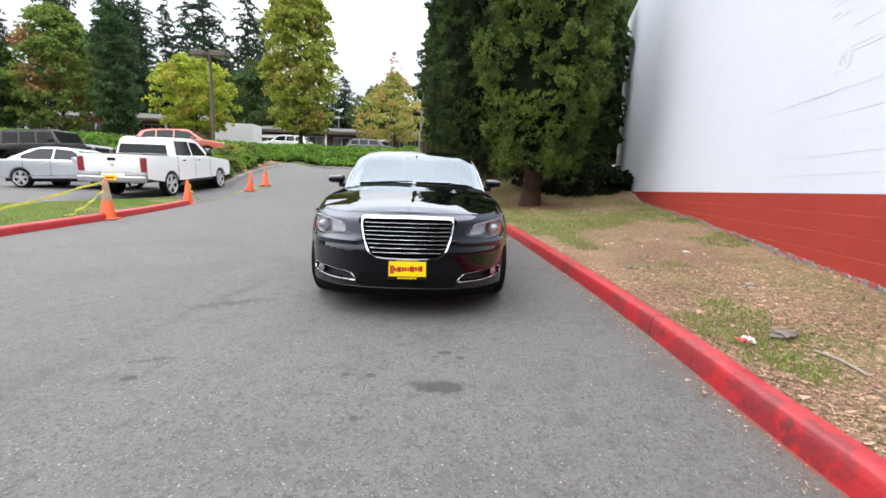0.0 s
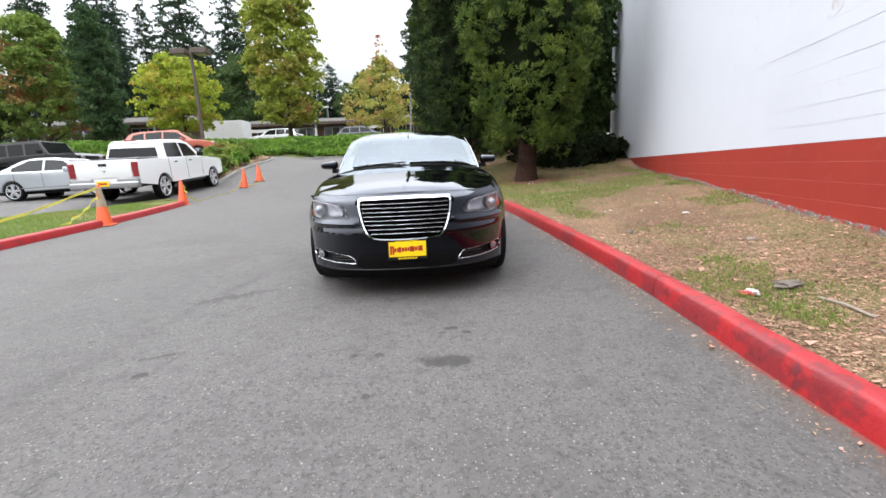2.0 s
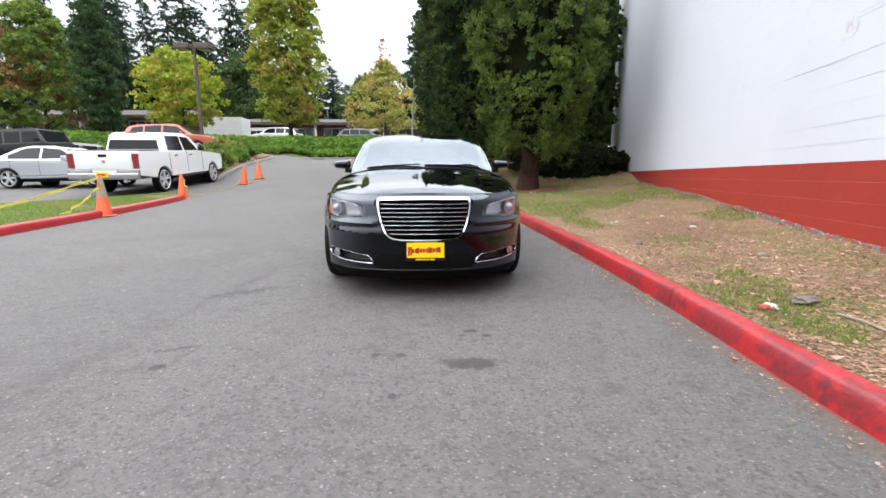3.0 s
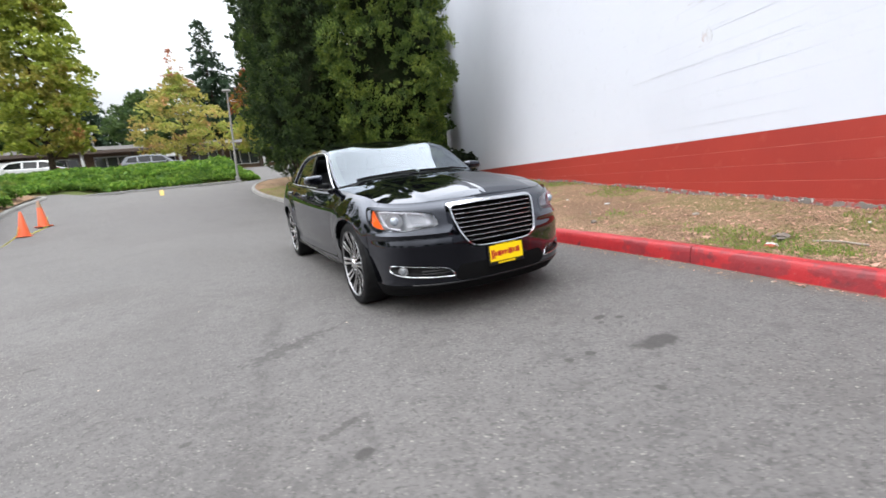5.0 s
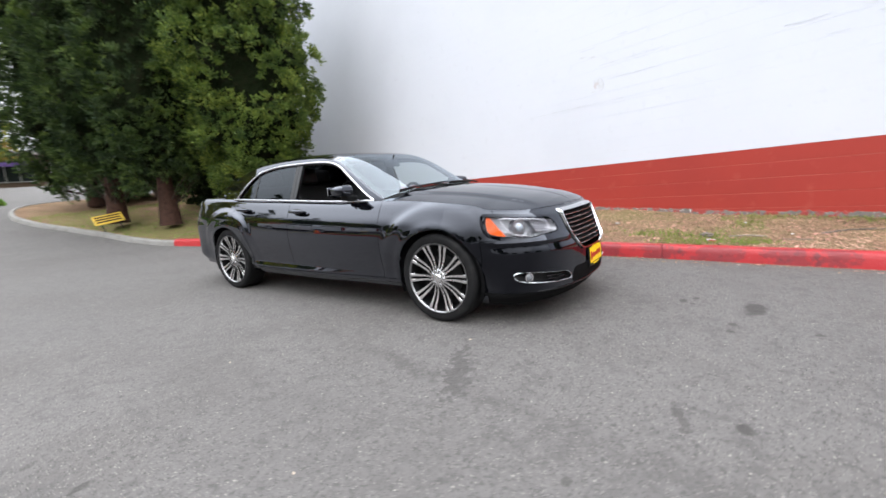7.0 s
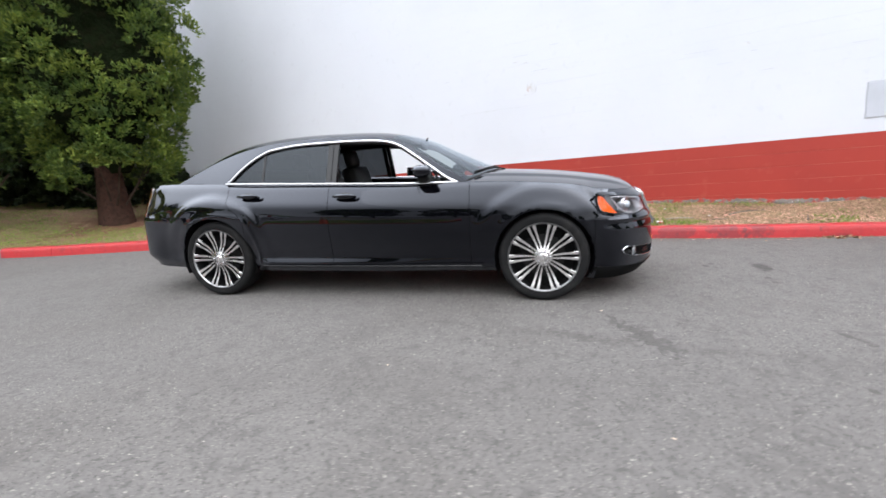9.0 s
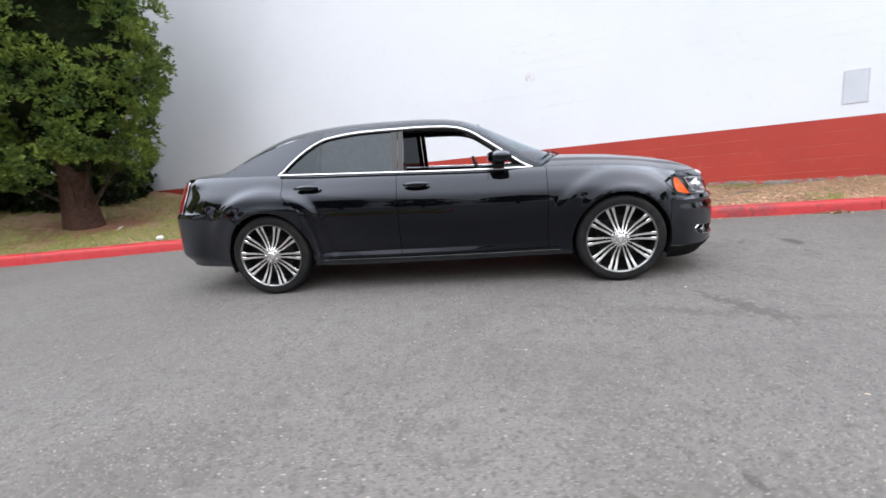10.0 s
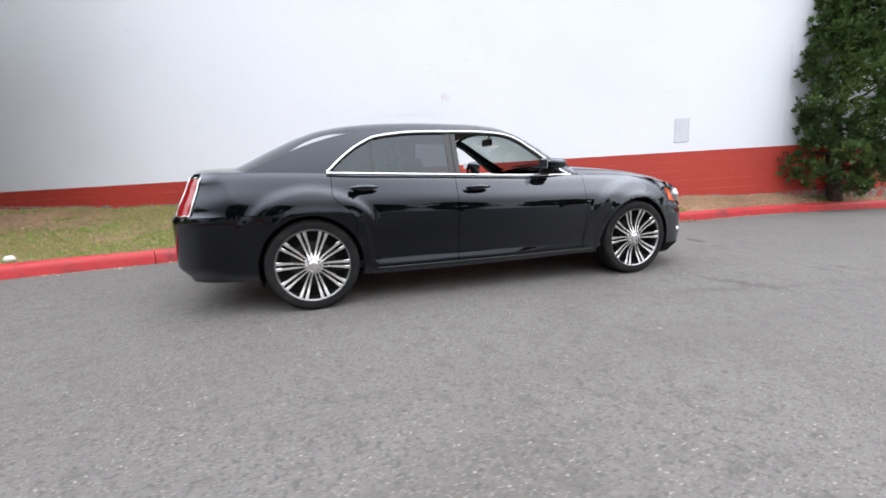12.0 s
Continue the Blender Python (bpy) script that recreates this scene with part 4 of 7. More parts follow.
bm = bmesh.new()
r = upper_rows(1.29, 2.70, 40)
grid(bm, r)
part("roof", bm, PAINT, car, smooth=50, core=(0, 1.6, .75))
r = upper_rows(.62, 1.287, 24, dense=40)
bm = bmesh.new()
grid(bm, strip(r, 1, 79))
part("windscreen", bm, WINDSCREEN, car, "clear windscreen mirroring the white sky", smooth=60, core=(0, 1.6, .75))
for a, b in ((0, 1), (79, 80)):
    bm = bmesh.new()
    grid(bm, strip(r, a, b))
    part("windscreen_pillar", bm, PAINT, car, smooth=60, core=(0, 1.6, .75))
r = upper_rows(2.703, 3.58, 24)
bm = bmesh.new()
grid(bm, strip(r, 5, 27))
part("rear_window", bm, TINTED, car, "dark tinted rear window", smooth=60, core=(0, 1.6, .75))
for a, b in ((0, 5), (27, 32)):
    bm = bmesh.new()
    grid(bm, strip(r, a, b))
    part("rear_pillar", bm, PAINT, car, smooth=60, core=(0, 1.6, .75))
# black edge inside the windscreen head and the scuttle with wipers
bm = bmesh.new()
grid(bm, strip(upper_rows(1.245, 1.286, 3, dense=40, lift=-.004), 1, 79))
for rows_edge in (strip(upper_rows(.66, 1.25, 16, dense=40, lift=-.004), 1, 4), strip(upper_rows(.66, 1.25, 16, dense=40, lift=-.004), 76, 79)):
    grid(bm, rows_edge)
part("windscreen_band", bm, BLACK_GLOSS, car, smooth=60)
bm = bmesh.new()
rr = upper_rows(.60, .66, 3, lift=-.012)
grid(bm, rr)
part("scuttle", bm, BLACK_PLASTIC, car, smooth=60)
for x0, x1 in ((-.62, -.02), (.02, .62)):
    bm = bmesh.new()
    pts = []
    for k in range(9):
        x = x0 + (x1 - x0) * k / 8
        u = x / .8
        pts.append((x, .655 - .20 * (1 - u * u), 1.045 + .055 * (1 - u * u) ** 1.0 + .006 * k / 8))
    tube(bm, pts, .008, 6)
    cyl(bm, (x1 - .02, .56 - .2 * (1 - (x1 / .8) ** 2), 1.07), (x1 - .25, .63 - .2 * (1 - ((x1 - .25) / .8) ** 2), 1.10), .008, n=6)
    part("wiper", bm, BLACK_PLASTIC, car, smooth=60)

# cabin
bm = bmesh.new()
dash = [(.45, .93), (.62, .975), (.85, .985), (1.02, .955), (1.08, .90), (1.08, .55), (.45, .45)]
prism(bm, dash, 1.46, Matrix.Translation((-.73, 0, 0)))
bmesh.ops.bevel(bm, geom=list(bm.edges), offset=.02, segments=2, affect="EDGES")
part("dashboard", bm, DARK_CABIN, car, smooth=50)
bm = boxed(-.80, .80, .9, 3.0, .28, .34)
part("cabin_floor", bm, DARK_CABIN, car)
bm = bmesh.new()
grid(bm, strip(upper_rows(1.32, 2.68, 20, lift=-.03), 1, 31))
part("headlining", bm, DARK_CABIN, car, smooth=60)


def seat(name, x, y, wide, parent):
    bm = bmesh.new()
    box(bm, x - wide, x + wide, y - .28, y + .27, .40, .62, bevel=.06, segs=2)
    m = Matrix.Translation((x, y + .22, .58)) @ Matrix.Rotation(radians(-17), 4, "X")
    box(bm, -wide, wide, -.07, .09, 0.0, .62, m=m, bevel=.055, segs=2)
    s = part(name, bm, LEATHER, parent, smooth=50)
    m = Matrix.Translation((x, y + .42, 1.21)) @ Matrix.Rotation(radians(-12), 4, "X")
    for hx in ((-.0,) if wide < .4 else (-.38, .38)):
        part("headrest", boxed(hx - .13, hx + .13, -.05, .05, -.04, .15, m=m, bevel=.04, segs=2), LEATHER, s, smooth=50)
    return s


seat("seat", -.38, 1.74, .25, car)
seat("seat", .38, 1.74, .25, car)
seat("rear_seat", 0, 2.40, .62, car)
bm = bmesh.new()
m = Matrix.Translation((.38, 1.16, .93)) @ Matrix.Rotation(radians(68), 4, "X")
tube(bm, [m @ Vector((.185 * math.cos(t), .185 * math.sin(t), 0)) for t in [2 * math.pi * k / 32 for k in range(32)]], .016, 8, closed=True)
cyl(bm, m @ Vector((0, 0, -.02)), m @ Vector((0, 0, .05)), .075, .06, 16)
for t in (0.1, 2.04, 3.04, 4.7):
    cyl(bm, m @ Vector((.05 * math.cos(t), .05 * math.sin(t), 0)), m @ Vector((.18 * math.cos(t), .18 * math.sin(t), 0)), .014, n=8)
part("steering_wheel", bm, DARK_CABIN, car, smooth=50)
bm = bmesh.new()
box(bm, -.12, .12, 1.17, 1.19, 1.30, 1.37, bevel=.008)
cyl(bm, (0, 1.18, 1.36), (0, 1.14, 1.42), .008, n=6)
part("rear_view_mirror", bm, BLACK_PLASTIC, car)

# door mirrors
for side in (1, -1):
    bm = bmesh.new()
    rows = []
    for k in range(9):
        t = k / 8
        x = .865 + .185 * t
        h = .052 * (1 - .25 * t * t) * (1 if 0 < k < 8 else .55)
        d = .095 * (1 - .15 * t) * (1 if 0 < k < 8 else .55)
        rows.append([(side * x, .985 - .03 * t + d * math.copysign(abs(math.cos(a)) ** .7, math.cos(a)) * (.9 if math.cos(a) > 0 else 1), 1.098 + h * math.copysign(abs(math.sin(a)) ** .75, math.sin(a))) for a in [2 * math.pi * j / 20 for j in range(20)]])
    vs = grid(bm, rows, closed=True)
    bm.faces.new(vs[0][::-1])
    bm.faces.new(vs[-1])
    mirror = part("door_mirror", bm, PAINT, car, smooth=60)
    bm = bmesh.new()
    box(bm, min(side * .80, side * .93), max(side * .80, side * .93), .93, 1.02, 1.005, 1.055, bevel=.015, segs=2)
    part("mirror_foot", bm, BLACK_PLASTIC, mirror, smooth=50)
    bm = boxed(min(side * .885, side * 1.03), max(side * .885, side * 1.03), 1.062, 1.068, 1.062, 1.134, bevel=.002)
    part("mirror_glass", bm, CHROME, mirror)

# door handles
for side in (1, -1):
    for y, z, d in ((1.675, .918, "front_door"), (2.632, .948, "rear_door")):
        bm = bmesh.new()
        pts = [(side * (.940 + .030 * math.sin(math.pi * k / 8) ** .5), y - .105 + .21 * k / 8, z + .006 * math.sin(math.pi * k / 8)) for k in range(9)]
        tube(bm, pts, [.010, .014, .016, .017, .017, .017, .016, .014, .010], 8)
        part("door_handle", bm, PAINT, door_obs[(d, side)], smooth=60)
        bm = bmesh.new()
        bmesh.ops.create_uvsphere(bm, u_segments=16, v_segments=8, radius=1, matrix=Matrix.Translation((side * .928, y, z)) @ Matrix.Diagonal((.012, .085, .028, 1)))
        part("handle_recess", bm, BLACK_GLOSS, door_obs[(d, side)], smooth=60)

# grille
mirror_x = lambda pts: [(x, z) for x, z in pts] + [(-x, z) for x, z in pts[::-1] if x > 0]


def nose_at(x, z, off):
    xs = [p[0] for p in plan]
    a = abs(x)
    j = next(k for k in range(1, len(xs)) if xs[k] >= a)
    t = (a - xs[j - 1]) / max(1e-6, xs[j] - xs[j - 1])
    p = body_point(j - 1, z, plan, off).lerp(body_point(j, z, plan, off), t)
    p.x = x
    return p


def fine(pts, n=5):
    out = []
    for (a, b), (c, d) in zip(pts, pts[1:]):
        out += [(a + (c - a) * k / n, b + (d - b) * k / n) for k in range(n)]
    return out + [pts[-1]]


def frame_at(x, z, off):
    p = nose_at(x, min(z, .828), off)
    p.z = z
    p.y += max(0.0, z - .828) * .8
    return p


go, gi = mirror_x(fine(GRILLE_OUT)), mirror_x(fine(GRILLE_IN))
top_o = [(-.356 + .712 * k / 20, .853 + .005 * math.sin(math.pi * k / 20)) for k in range(1, 20)]
top_i = [(-.343 + .686 * k / 20, .822 + .003 * math.sin(math.pi * k / 20)) for k in range(1, 20)]
go, gi = go + top_o, gi + top_i
bm = bmesh.new()
loops = [[frame_at(x, z, o) for x, z in c] for c, o in ((go, -.030), (go, -.002), ([((a[0] * .8 + b[0] * .2), (a[1] * .8 + b[1] * .2)) for a, b in zip(go, gi)], .018), ([((a[0] * .3 + b[0] * .7), (a[1] * .3 + b[1] * .7)) for a, b in zip(go, gi)], .016), (gi, -.002), (gi, -.05))]
grid(bm, loops, closed=True)
grille = part("grille_frame", bm, CHROME, car, "chrome grille surround", smooth=50)
bm = bmesh.new()
n = len(gi)
back = [bm.verts.new(nose_at(x, z, -.055)) for x, z in gi]
mid = bm.verts.new(nose_at(0, .68, -.06))
for j in range(n):
    bm.faces.new((back[j], back[(j + 1) % n], mid))
part("grille_backing", bm, MATT_BLACK, grille)
for z in (.795, .762, .729, .696, .663, .630, .597, .564):
    half = lerp_table([(c[1], c[0]) for c in GRILLE_IN[:1:-1]], z) - .004
    bm = bmesh.new()
    rows = []
    for k in range(17):
        x = -half + 2 * half * k / 16
        p = nose_at(x, z, 0)
        rows.append([(x, p.y + dy, z + dz) for dy, dz in ((.004, .0045), (.0, .0), (.006, -.0075), (.045, -.012), (.045, .012))])
    vs = grid(bm, rows, closed=True)
    slat = part("grille_slat", bm, MATT_BLACK, grille, smooth=40)
    bm = bmesh.new()
    tube(bm, [(x, nose_at(x, z, 0).y - .001, z + .002) for x in [-half + 2 * half * k / 16 for k in range(17)]], .0027, 6)
    part("slat_edge", bm, BRIGHT, slat, "bright slat edge", smooth=60)
bm = bmesh.new()
tube(bm, [nose_at(-.13 + .26 * k / 12, .836 + .006 * math.sin(math.pi * k / 12), .020) for k in range(13)], [.002 + .006 * math.sin(math.pi * k / 12) for k in range(13)], 6)
part("wing_badge", bm, ALLOY, grille, smooth=60)

# head lamps
for side in (1, -1):
    for outline, grown in ((HEAD, .024), (FOG, .022)):
        bm = bmesh.new()
        rows = []
        for g, o in ((-.001, -.012), (0, .001), (grown * .3, .0014), (grown * .6, .0012), (grown, .0003)):
            rows.append([nose_at(side * (x + (u - x) * (.3 if u > .8 else 1.0)), w, o) for (x, z), (u, w) in zip(outline, swell(outline, g))])
        grid(bm, rows, closed=True)
        part("lamp_surround", bm, PAINT, car, smooth=40, core=(0, 1.6, .75))
    bm = bmesh.new()
    rim = skin_patch(bm, HEAD, plan, side, -.004, rings=8, depth=.065)
    lamp = part("headlight", bm, LAMP_GREY, car, "headlight with silver projector and amber corner", smooth=60)
    bm = bmesh.new()
    tube(bm, rim, .006, 6, closed=True)
    part("lamp_gasket", bm, BLACK_PLASTIC, lamp, smooth=60)
    bm = bmesh.new()
    skin_patch(bm, HEAD, plan, side, .001, rings=5, dome=.004)
    part("lamp_cover", bm, LENS, lamp, smooth=60, core=(0, 1.6, .75)).visible_shadow = False
    c = nose_at(.735 * side, .752, -.050)
    aim = Vector((side * .6, -1, 0)).normalized()
    bm = bmesh.new()
    for r0, r1, a, b in ((.058, .061, .0, .022), (.050, .036, .015, .03)):
        cyl(bm, c - aim * .03, c + aim * b, r0 * 1.0, r1, 24)
    part("projector_ring", bm, LAMP_SILVER, lamp, smooth=40)
    bm = bmesh.new()
    bmesh.ops.create_uvsphere(bm, u_segments=20, v_segments=12, radius=.034, matrix=Matrix.Translation(c + aim * .018))
    part("projector_lens", bm, surface("projector_glass", (.25, .28, .32), .03, coat=1.0, space="object"), lamp, smooth=60)
    bm = bmesh.new()
    skin_patch(bm, round_outline([(.540, .712), (.535, .755), (.56, .782), (.62, .798), (.672, .800), (.668, .75), (.655, .712), (.60, .708)], 3), plan, side, -.02, rings=3, depth=.02)
    part("side_reflector", bm, LAMP_SATIN, lamp, smooth=60)
    for k in range(5):
        bm = bmesh.new()
        tube(bm, [nose_at(side * (.548 + .118 * j / 5), .722 + .016 * k + .012 * j / 5, -.026) for j in range(6)], .0028, 5)
        part("reflector_rib", bm, LAMP_SILVER, lamp, smooth=60)
    bm = bmesh.new()
    tube(bm, [nose_at(side * x, z, -.008) for x, z in [(.548, .772), (.575, .790), (.64, .803), (.72, .813), (.79, .822), (.818, .822), (.812, .79), (.802, .745), (.792, .712), (.76, .696), (.72, .690)]], .0055, 6)
    part("light_strip", bm, LAMP_SATIN, lamp, "pale strip round the lamp's edge", smooth=60)
    bm = bmesh.new()
    skin_patch(bm, round_outline([(.856, .834), (.863, .828), (.866, .78), (.862, .727), (.848, .706), (.816, .694), (.822, .72), (.836, .78), (.848, .828)], 3), plan, side, -.002, rings=4)
    part("amber_marker", bm, AMBER, lamp, "amber corner marker", smooth=60)
    # fog lamp pocket
    bm = bmesh.new()
    rim = skin_patch(bm, FOG, plan, side, -.003, rings=6, depth=.05)
    pocket = part("fog_pocket", bm, BLACK_PLASTIC, car, smooth=60)
    bm = bmesh.new()
    tube(bm, [p + Vector((0, -.004, 0)) for p in rim], [.0048 if (z < .345 or x > .80 or (x < .446 and z < .375)) else .0012 for x, z in FOG], 6, closed=True)
    part("fog_trim", bm, CHROME, pocket, "chrome trim under the fog lamp", smooth=60)
    c = nose_at(.742 * side, .380, -.026)
    bm = bmesh.new()
    aim = Vector((side * .7, -1, 0)).normalized()
    cyl(bm, c - aim * .03, c + aim * .008, .033, .035, 24)
    fl = part("fog_lamp", bm, CHROME, pocket, smooth=40)
    bm = bmesh.new()
    bmesh.ops.create_uvsphere(bm, u_segments=20, v_segments=10, radius=.028, matrix=Matrix.Translation(c + aim * .004) @ aim.to_track_quat("Z", "Y").to_matrix().to_4x4() @ Matrix.Diagonal((1, 1, .5, 1)))
    part("fog_lens", bm, surface("fog_glass", (.12, .13, .14), .08, coat=1.0, space="object"), fl, smooth=60)
    # pocket louvres
    for z in (.348, .370):
        bm = bmesh.new()
        tube(bm, [nose_at(side * (.44 + .19 * k / 6), z, -.03) for k in range(7)], .006, 6)
        part("fog_louvre", bm, BLACK_GLOSS, pocket, smooth=60)

# lower intake, chin strip and show plate
bm = bmesh.new()
rows = [[nose_at((-.41 + .82 * k / 20) * w, z, .003) for k in range(21)] for z, w in ((.278, .90), (.300, 1.0), (.345, 1.0), (.385, .93), (.400, .86))]
grid(bm, rows)
part("lower_intake", bm, MATT_BLACK, car, smooth=60)
bm = bmesh.new()
tube(bm, [nose_at(-.70 + 1.4 * k / 30, .268, .004) for k in range(31)], .006, 6)
part("chin_strip", bm, BLACK_GLOSS, car, smooth=60)
plate_m = Matrix.Translation((.008, -.972, .430)) @ Matrix.Rotation(radians(-4), 4, "X")
bm = boxed(-.162, .162, -.004, .012, -.082, .082, bevel=.004)
plate = part("show_plate", bm, BLACK_PLASTIC, car, "yellow dealer plate in a black frame", m=plate_m)
part("plate_face", boxed(-.150, .150, -.0075, -.0045, -.052, .070), PLATE_YELLOW, plate)
for k in range(7):
    part("frame_print", boxed(-.078 + .0225 * k, -.062 + .0225 * k, -.0075, -.0045, -.073, -.060), PLATE_YELLOW, plate)
for k in range(9):
    part("frame_print", boxed(-.090 + .0205 * k, -.076 + .0205 * k, -.0075, -.0045, .073, .079), PLATE_YELLOW, plate)
rng = random.Random(4)
x = -.13
while x < .12:
    w = rng.uniform(.012, .022)
    h = .070 if x < -.11 else rng.uniform(.026, .048)
    bm = boxed(-w / 2, w / 2, -.0095, -.0078, -h / 2, h / 2, m=Matrix.Translation((x, 0, .002 + .16 * (x + .13) * .25)) @ Matrix.Shear("XZ", 4, (.35, 0)), bevel=.002)
    part("print_bar", bm, PLATE_RED, plate)
    x += w + .004

# tail lamps, boot edge, exhausts, plate at the tail
for side in (1, -1):
    i0 = next(i for i, p in enumerate(plan) if p[1] > 3.875)
    i1 = next(i for i, p in enumerate(plan) if p[1] > 3.975)
    bm = bmesh.new()
    rows = []
    for k in range(i0, i1 + 1):
        z0, z1 = .785, 1.055
        rows.append([tuple(Vector((p.x * side, p.y, p.z))) for p in (body_point(k, z0 + (z1 - z0) * j / 8, plan, .006) for j in range(9))])
    grid(bm, rows)
    finish_panel(bm, 0.0, .012)
    tail = part("tail_light", bm, RED_LENS, car, "tall red tail light in a chrome frame", smooth=50)
    bm = bmesh.new()
    ring = [Vector(p) for p in rows[0]] + [Vector(r[-1]) for r in rows[1:]] + [Vector(p) for p in rows[-1][-2::-1]] + [Vector(r[0]) for r in rows[-2:0:-1]]
    tube(bm, ring, .007, 6, closed=True)
    part("tail_light_trim", bm, CHROME, tail, smooth=60)
    bm = bmesh.new()
    cyl(bm, (side * .56, 3.70, .315), (side * .56, 3.93, .315), .04, .045, 20)
    part("exhaust_tip", bm, CHROME, car, smooth=40)
    # bright crease strip along the sill
    bm = bmesh.new()
    tube(bm, [(side * .945, y, .300 - .004 * math.sin((y - .5) * 1.5)) for y in [.5 + 2.05 * k / 20 for k in range(21)]], .006, 6)
    part("sill_strip", bm, BLACK_GLOSS, car, smooth=60)

# wheels
TYRE = [(-.115, .284), (-.119, .300), (-.122, .325), (-.118, .343), (-.104, .356), (-.085, .3605), (-.05, .362), (.05, .362), (.085, .3605), (.104, .356), (.118, .343), (.122, .325), (.119, .300), (.115, .284)]


def wheel(m, parent):
    bm = lathe(bmesh.new(), TYRE, 64)
    w = part("wheel", bm, RUBBER, parent, "low black tyre on a twin-spoke alloy rim", smooth=40, m=m)
    bm = lathe(bmesh.new(), [(.116, .286), (.119, .285), (.119, .281), (.113, .277), (.108, .272)], 64)
    part("rim", bm, RIM_GREY, w, "silver alloy rim", smooth=40)
    bm = lathe(bmesh.new(), [(.108, .272), (.095, .264), (-.09, .255), (-.11, .284)], 64)
    part("rim_barrel", bm, ALLOY_DARK, w, smooth=40)
    bm = lathe(bmesh.new(), [(-.02, .262), (-.02, .0)], 48)
    part("rim_back", bm, ALLOY_DARK, w)
    bm = lathe(bmesh.new(), [(.0, .175), (.012, .175), (.012, .08), (.03, .07)], 48)
    part("brake_disc", bm, STEEL, w, smooth=40)
    bm = boxed(.0, .05, -.06, .06, .10, .19, bevel=.01)
    part("brake_caliper", bm, ALLOY_DARK, w, m=Matrix.Rotation(radians(55), 4, "X"))
    for k in range(10):
        a = 2 * math.pi * (k + .5) / 10
        for s in (-1, 1):
            bm = bmesh.new()
            rows = []
            for q in range(7):
                t = q / 6
                r = .046 + .227 * t
                c = s * (.0105 + .0135 * t)
                hw = .0068 + .0062 * t
                xx = .108 - .022 * math.sin(math.pi * min(1, t * 1.1)) + .004 * t
                rows.append([(xx, c - hw, r), (xx + .002, c - hw * .8, r), (xx + .002, c + hw * .8, r), (xx, c + hw, r), (xx - .022, c + hw * .8, r), (xx - .022, c - hw * .8, r)])
            vs = grid(bm, rows, closed=True)
            bm.faces.new(vs[-1])
            me = mesh_of(bm, "spoke", 30)
            me.materials.append(ALLOY)
            me.materials.append(ALLOY_DARK)
            for f in me.polygons:
                f.material_index = 0 if f.normal.x > .75 else 1
            part("spoke", me, None, w, m=Matrix.Rotation(a, 4, "X"))
    bm = lathe(bmesh.new(), [(.05, .072), (.098, .070), (.104, .062), (.104, .040), (.112, .036), (.117, .028), (.118, 0.0)], 40)
    part("hub_cap", bm, ALLOY, w, smooth=30)
    for k in range(5):
        a = 2 * math.pi * k / 5
        bm = bmesh.new()
        cyl(bm, (.100, .057 * math.cos(a), .057 * math.sin(a)), (.113, .057 * math.cos(a), .057 * math.sin(a)), .011, .008, 6)
        part("wheel_nut", bm, CHROME, w, smooth=30)
    return w


for h in (HUB_F, HUB_R):
    wheel(Matrix.Translation((.812, h, HUB_Z)) @ Matrix.Rotation(.3 + h, 4, "X"), car)
    wheel(Matrix.Translation((-.812, h, HUB_Z)) @ Matrix.Rotation(math.pi, 4, "Z") @ Matrix.Rotation(.05 + h, 4, "X"), car)


# ---- plants ----
def leaf_mesh(name, centres, outward, sizes, blades, rng, spread=1.0, width=.34, droop=0.0, bend=0.25, face=None):
    """Many leaves in one mesh: at each centre a spray of blades that points roughly outward."""
    n = len(centres)
    c = np.repeat(centres, blades, axis=0)
    o = np.repeat(outward, blades, axis=0)
    s = np.repeat(sizes, blades)[:, None] * rng.uniform(.6, 1.15, (n * blades, 1))
    d = o + spread * rng.normal(0, .6, (n * blades, 3))
    d[:, 2] -= droop
    d /= np.linalg.norm(d, axis=1)[:, None] + 1e-9
    r = rng.normal(0, 1, (n * blades, 3))
    if face is not None:
        r = np.repeat(face, blades, axis=0) + r * .38
    w = np.cross(d, r)
    w /= np.linalg.norm(w, axis=1)[:, None] + 1e-9
    up = np.cross(w, d)
    w = w * s * width
    mid = c + d * s * .55 + up * s * bend * .4
    tip = c + d * s + up * s * bend * -.1
    v = np.stack([c - d * s * .05, mid - w, tip, mid + w], axis=1).reshape(-1, 3)
    m = n * blades
    me = bpy.data.meshes.new(name)
    me.vertices.add(4 * m)
    me.vertices.foreach_set("co", v.astype(np.float32).ravel())
    me.loops.add(4 * m)
    me.loops.foreach_set("vertex_index", np.arange(4 * m, dtype=np.int32))
    me.polygons.add(m)
    me.polygons.foreach_set("loop_start", np.arange(0, 4 * m, 4, dtype=np.int32))
    me.update()
    return me


def lobes(rng, n, radius_at, z0, z1, lobe, squash=1.0, top_bias=1.0):
    """Clumps over a crown whose radius is radius_at(t), t from 0 at its foot to 1 at its top."""
    t = rng.random(n) ** top_bias
    a = rng.random(n) * 2 * math.pi
    r = np.array([radius_at(v) for v in t]) * rng.uniform(.08, 1.0, n) ** .5
    c = np.stack([r * np.cos(a), r * np.sin(a) * squash, z0 + (z1 - z0) * t], 1)
    return c, lobe * rng.uniform(.6, 1.35, n)


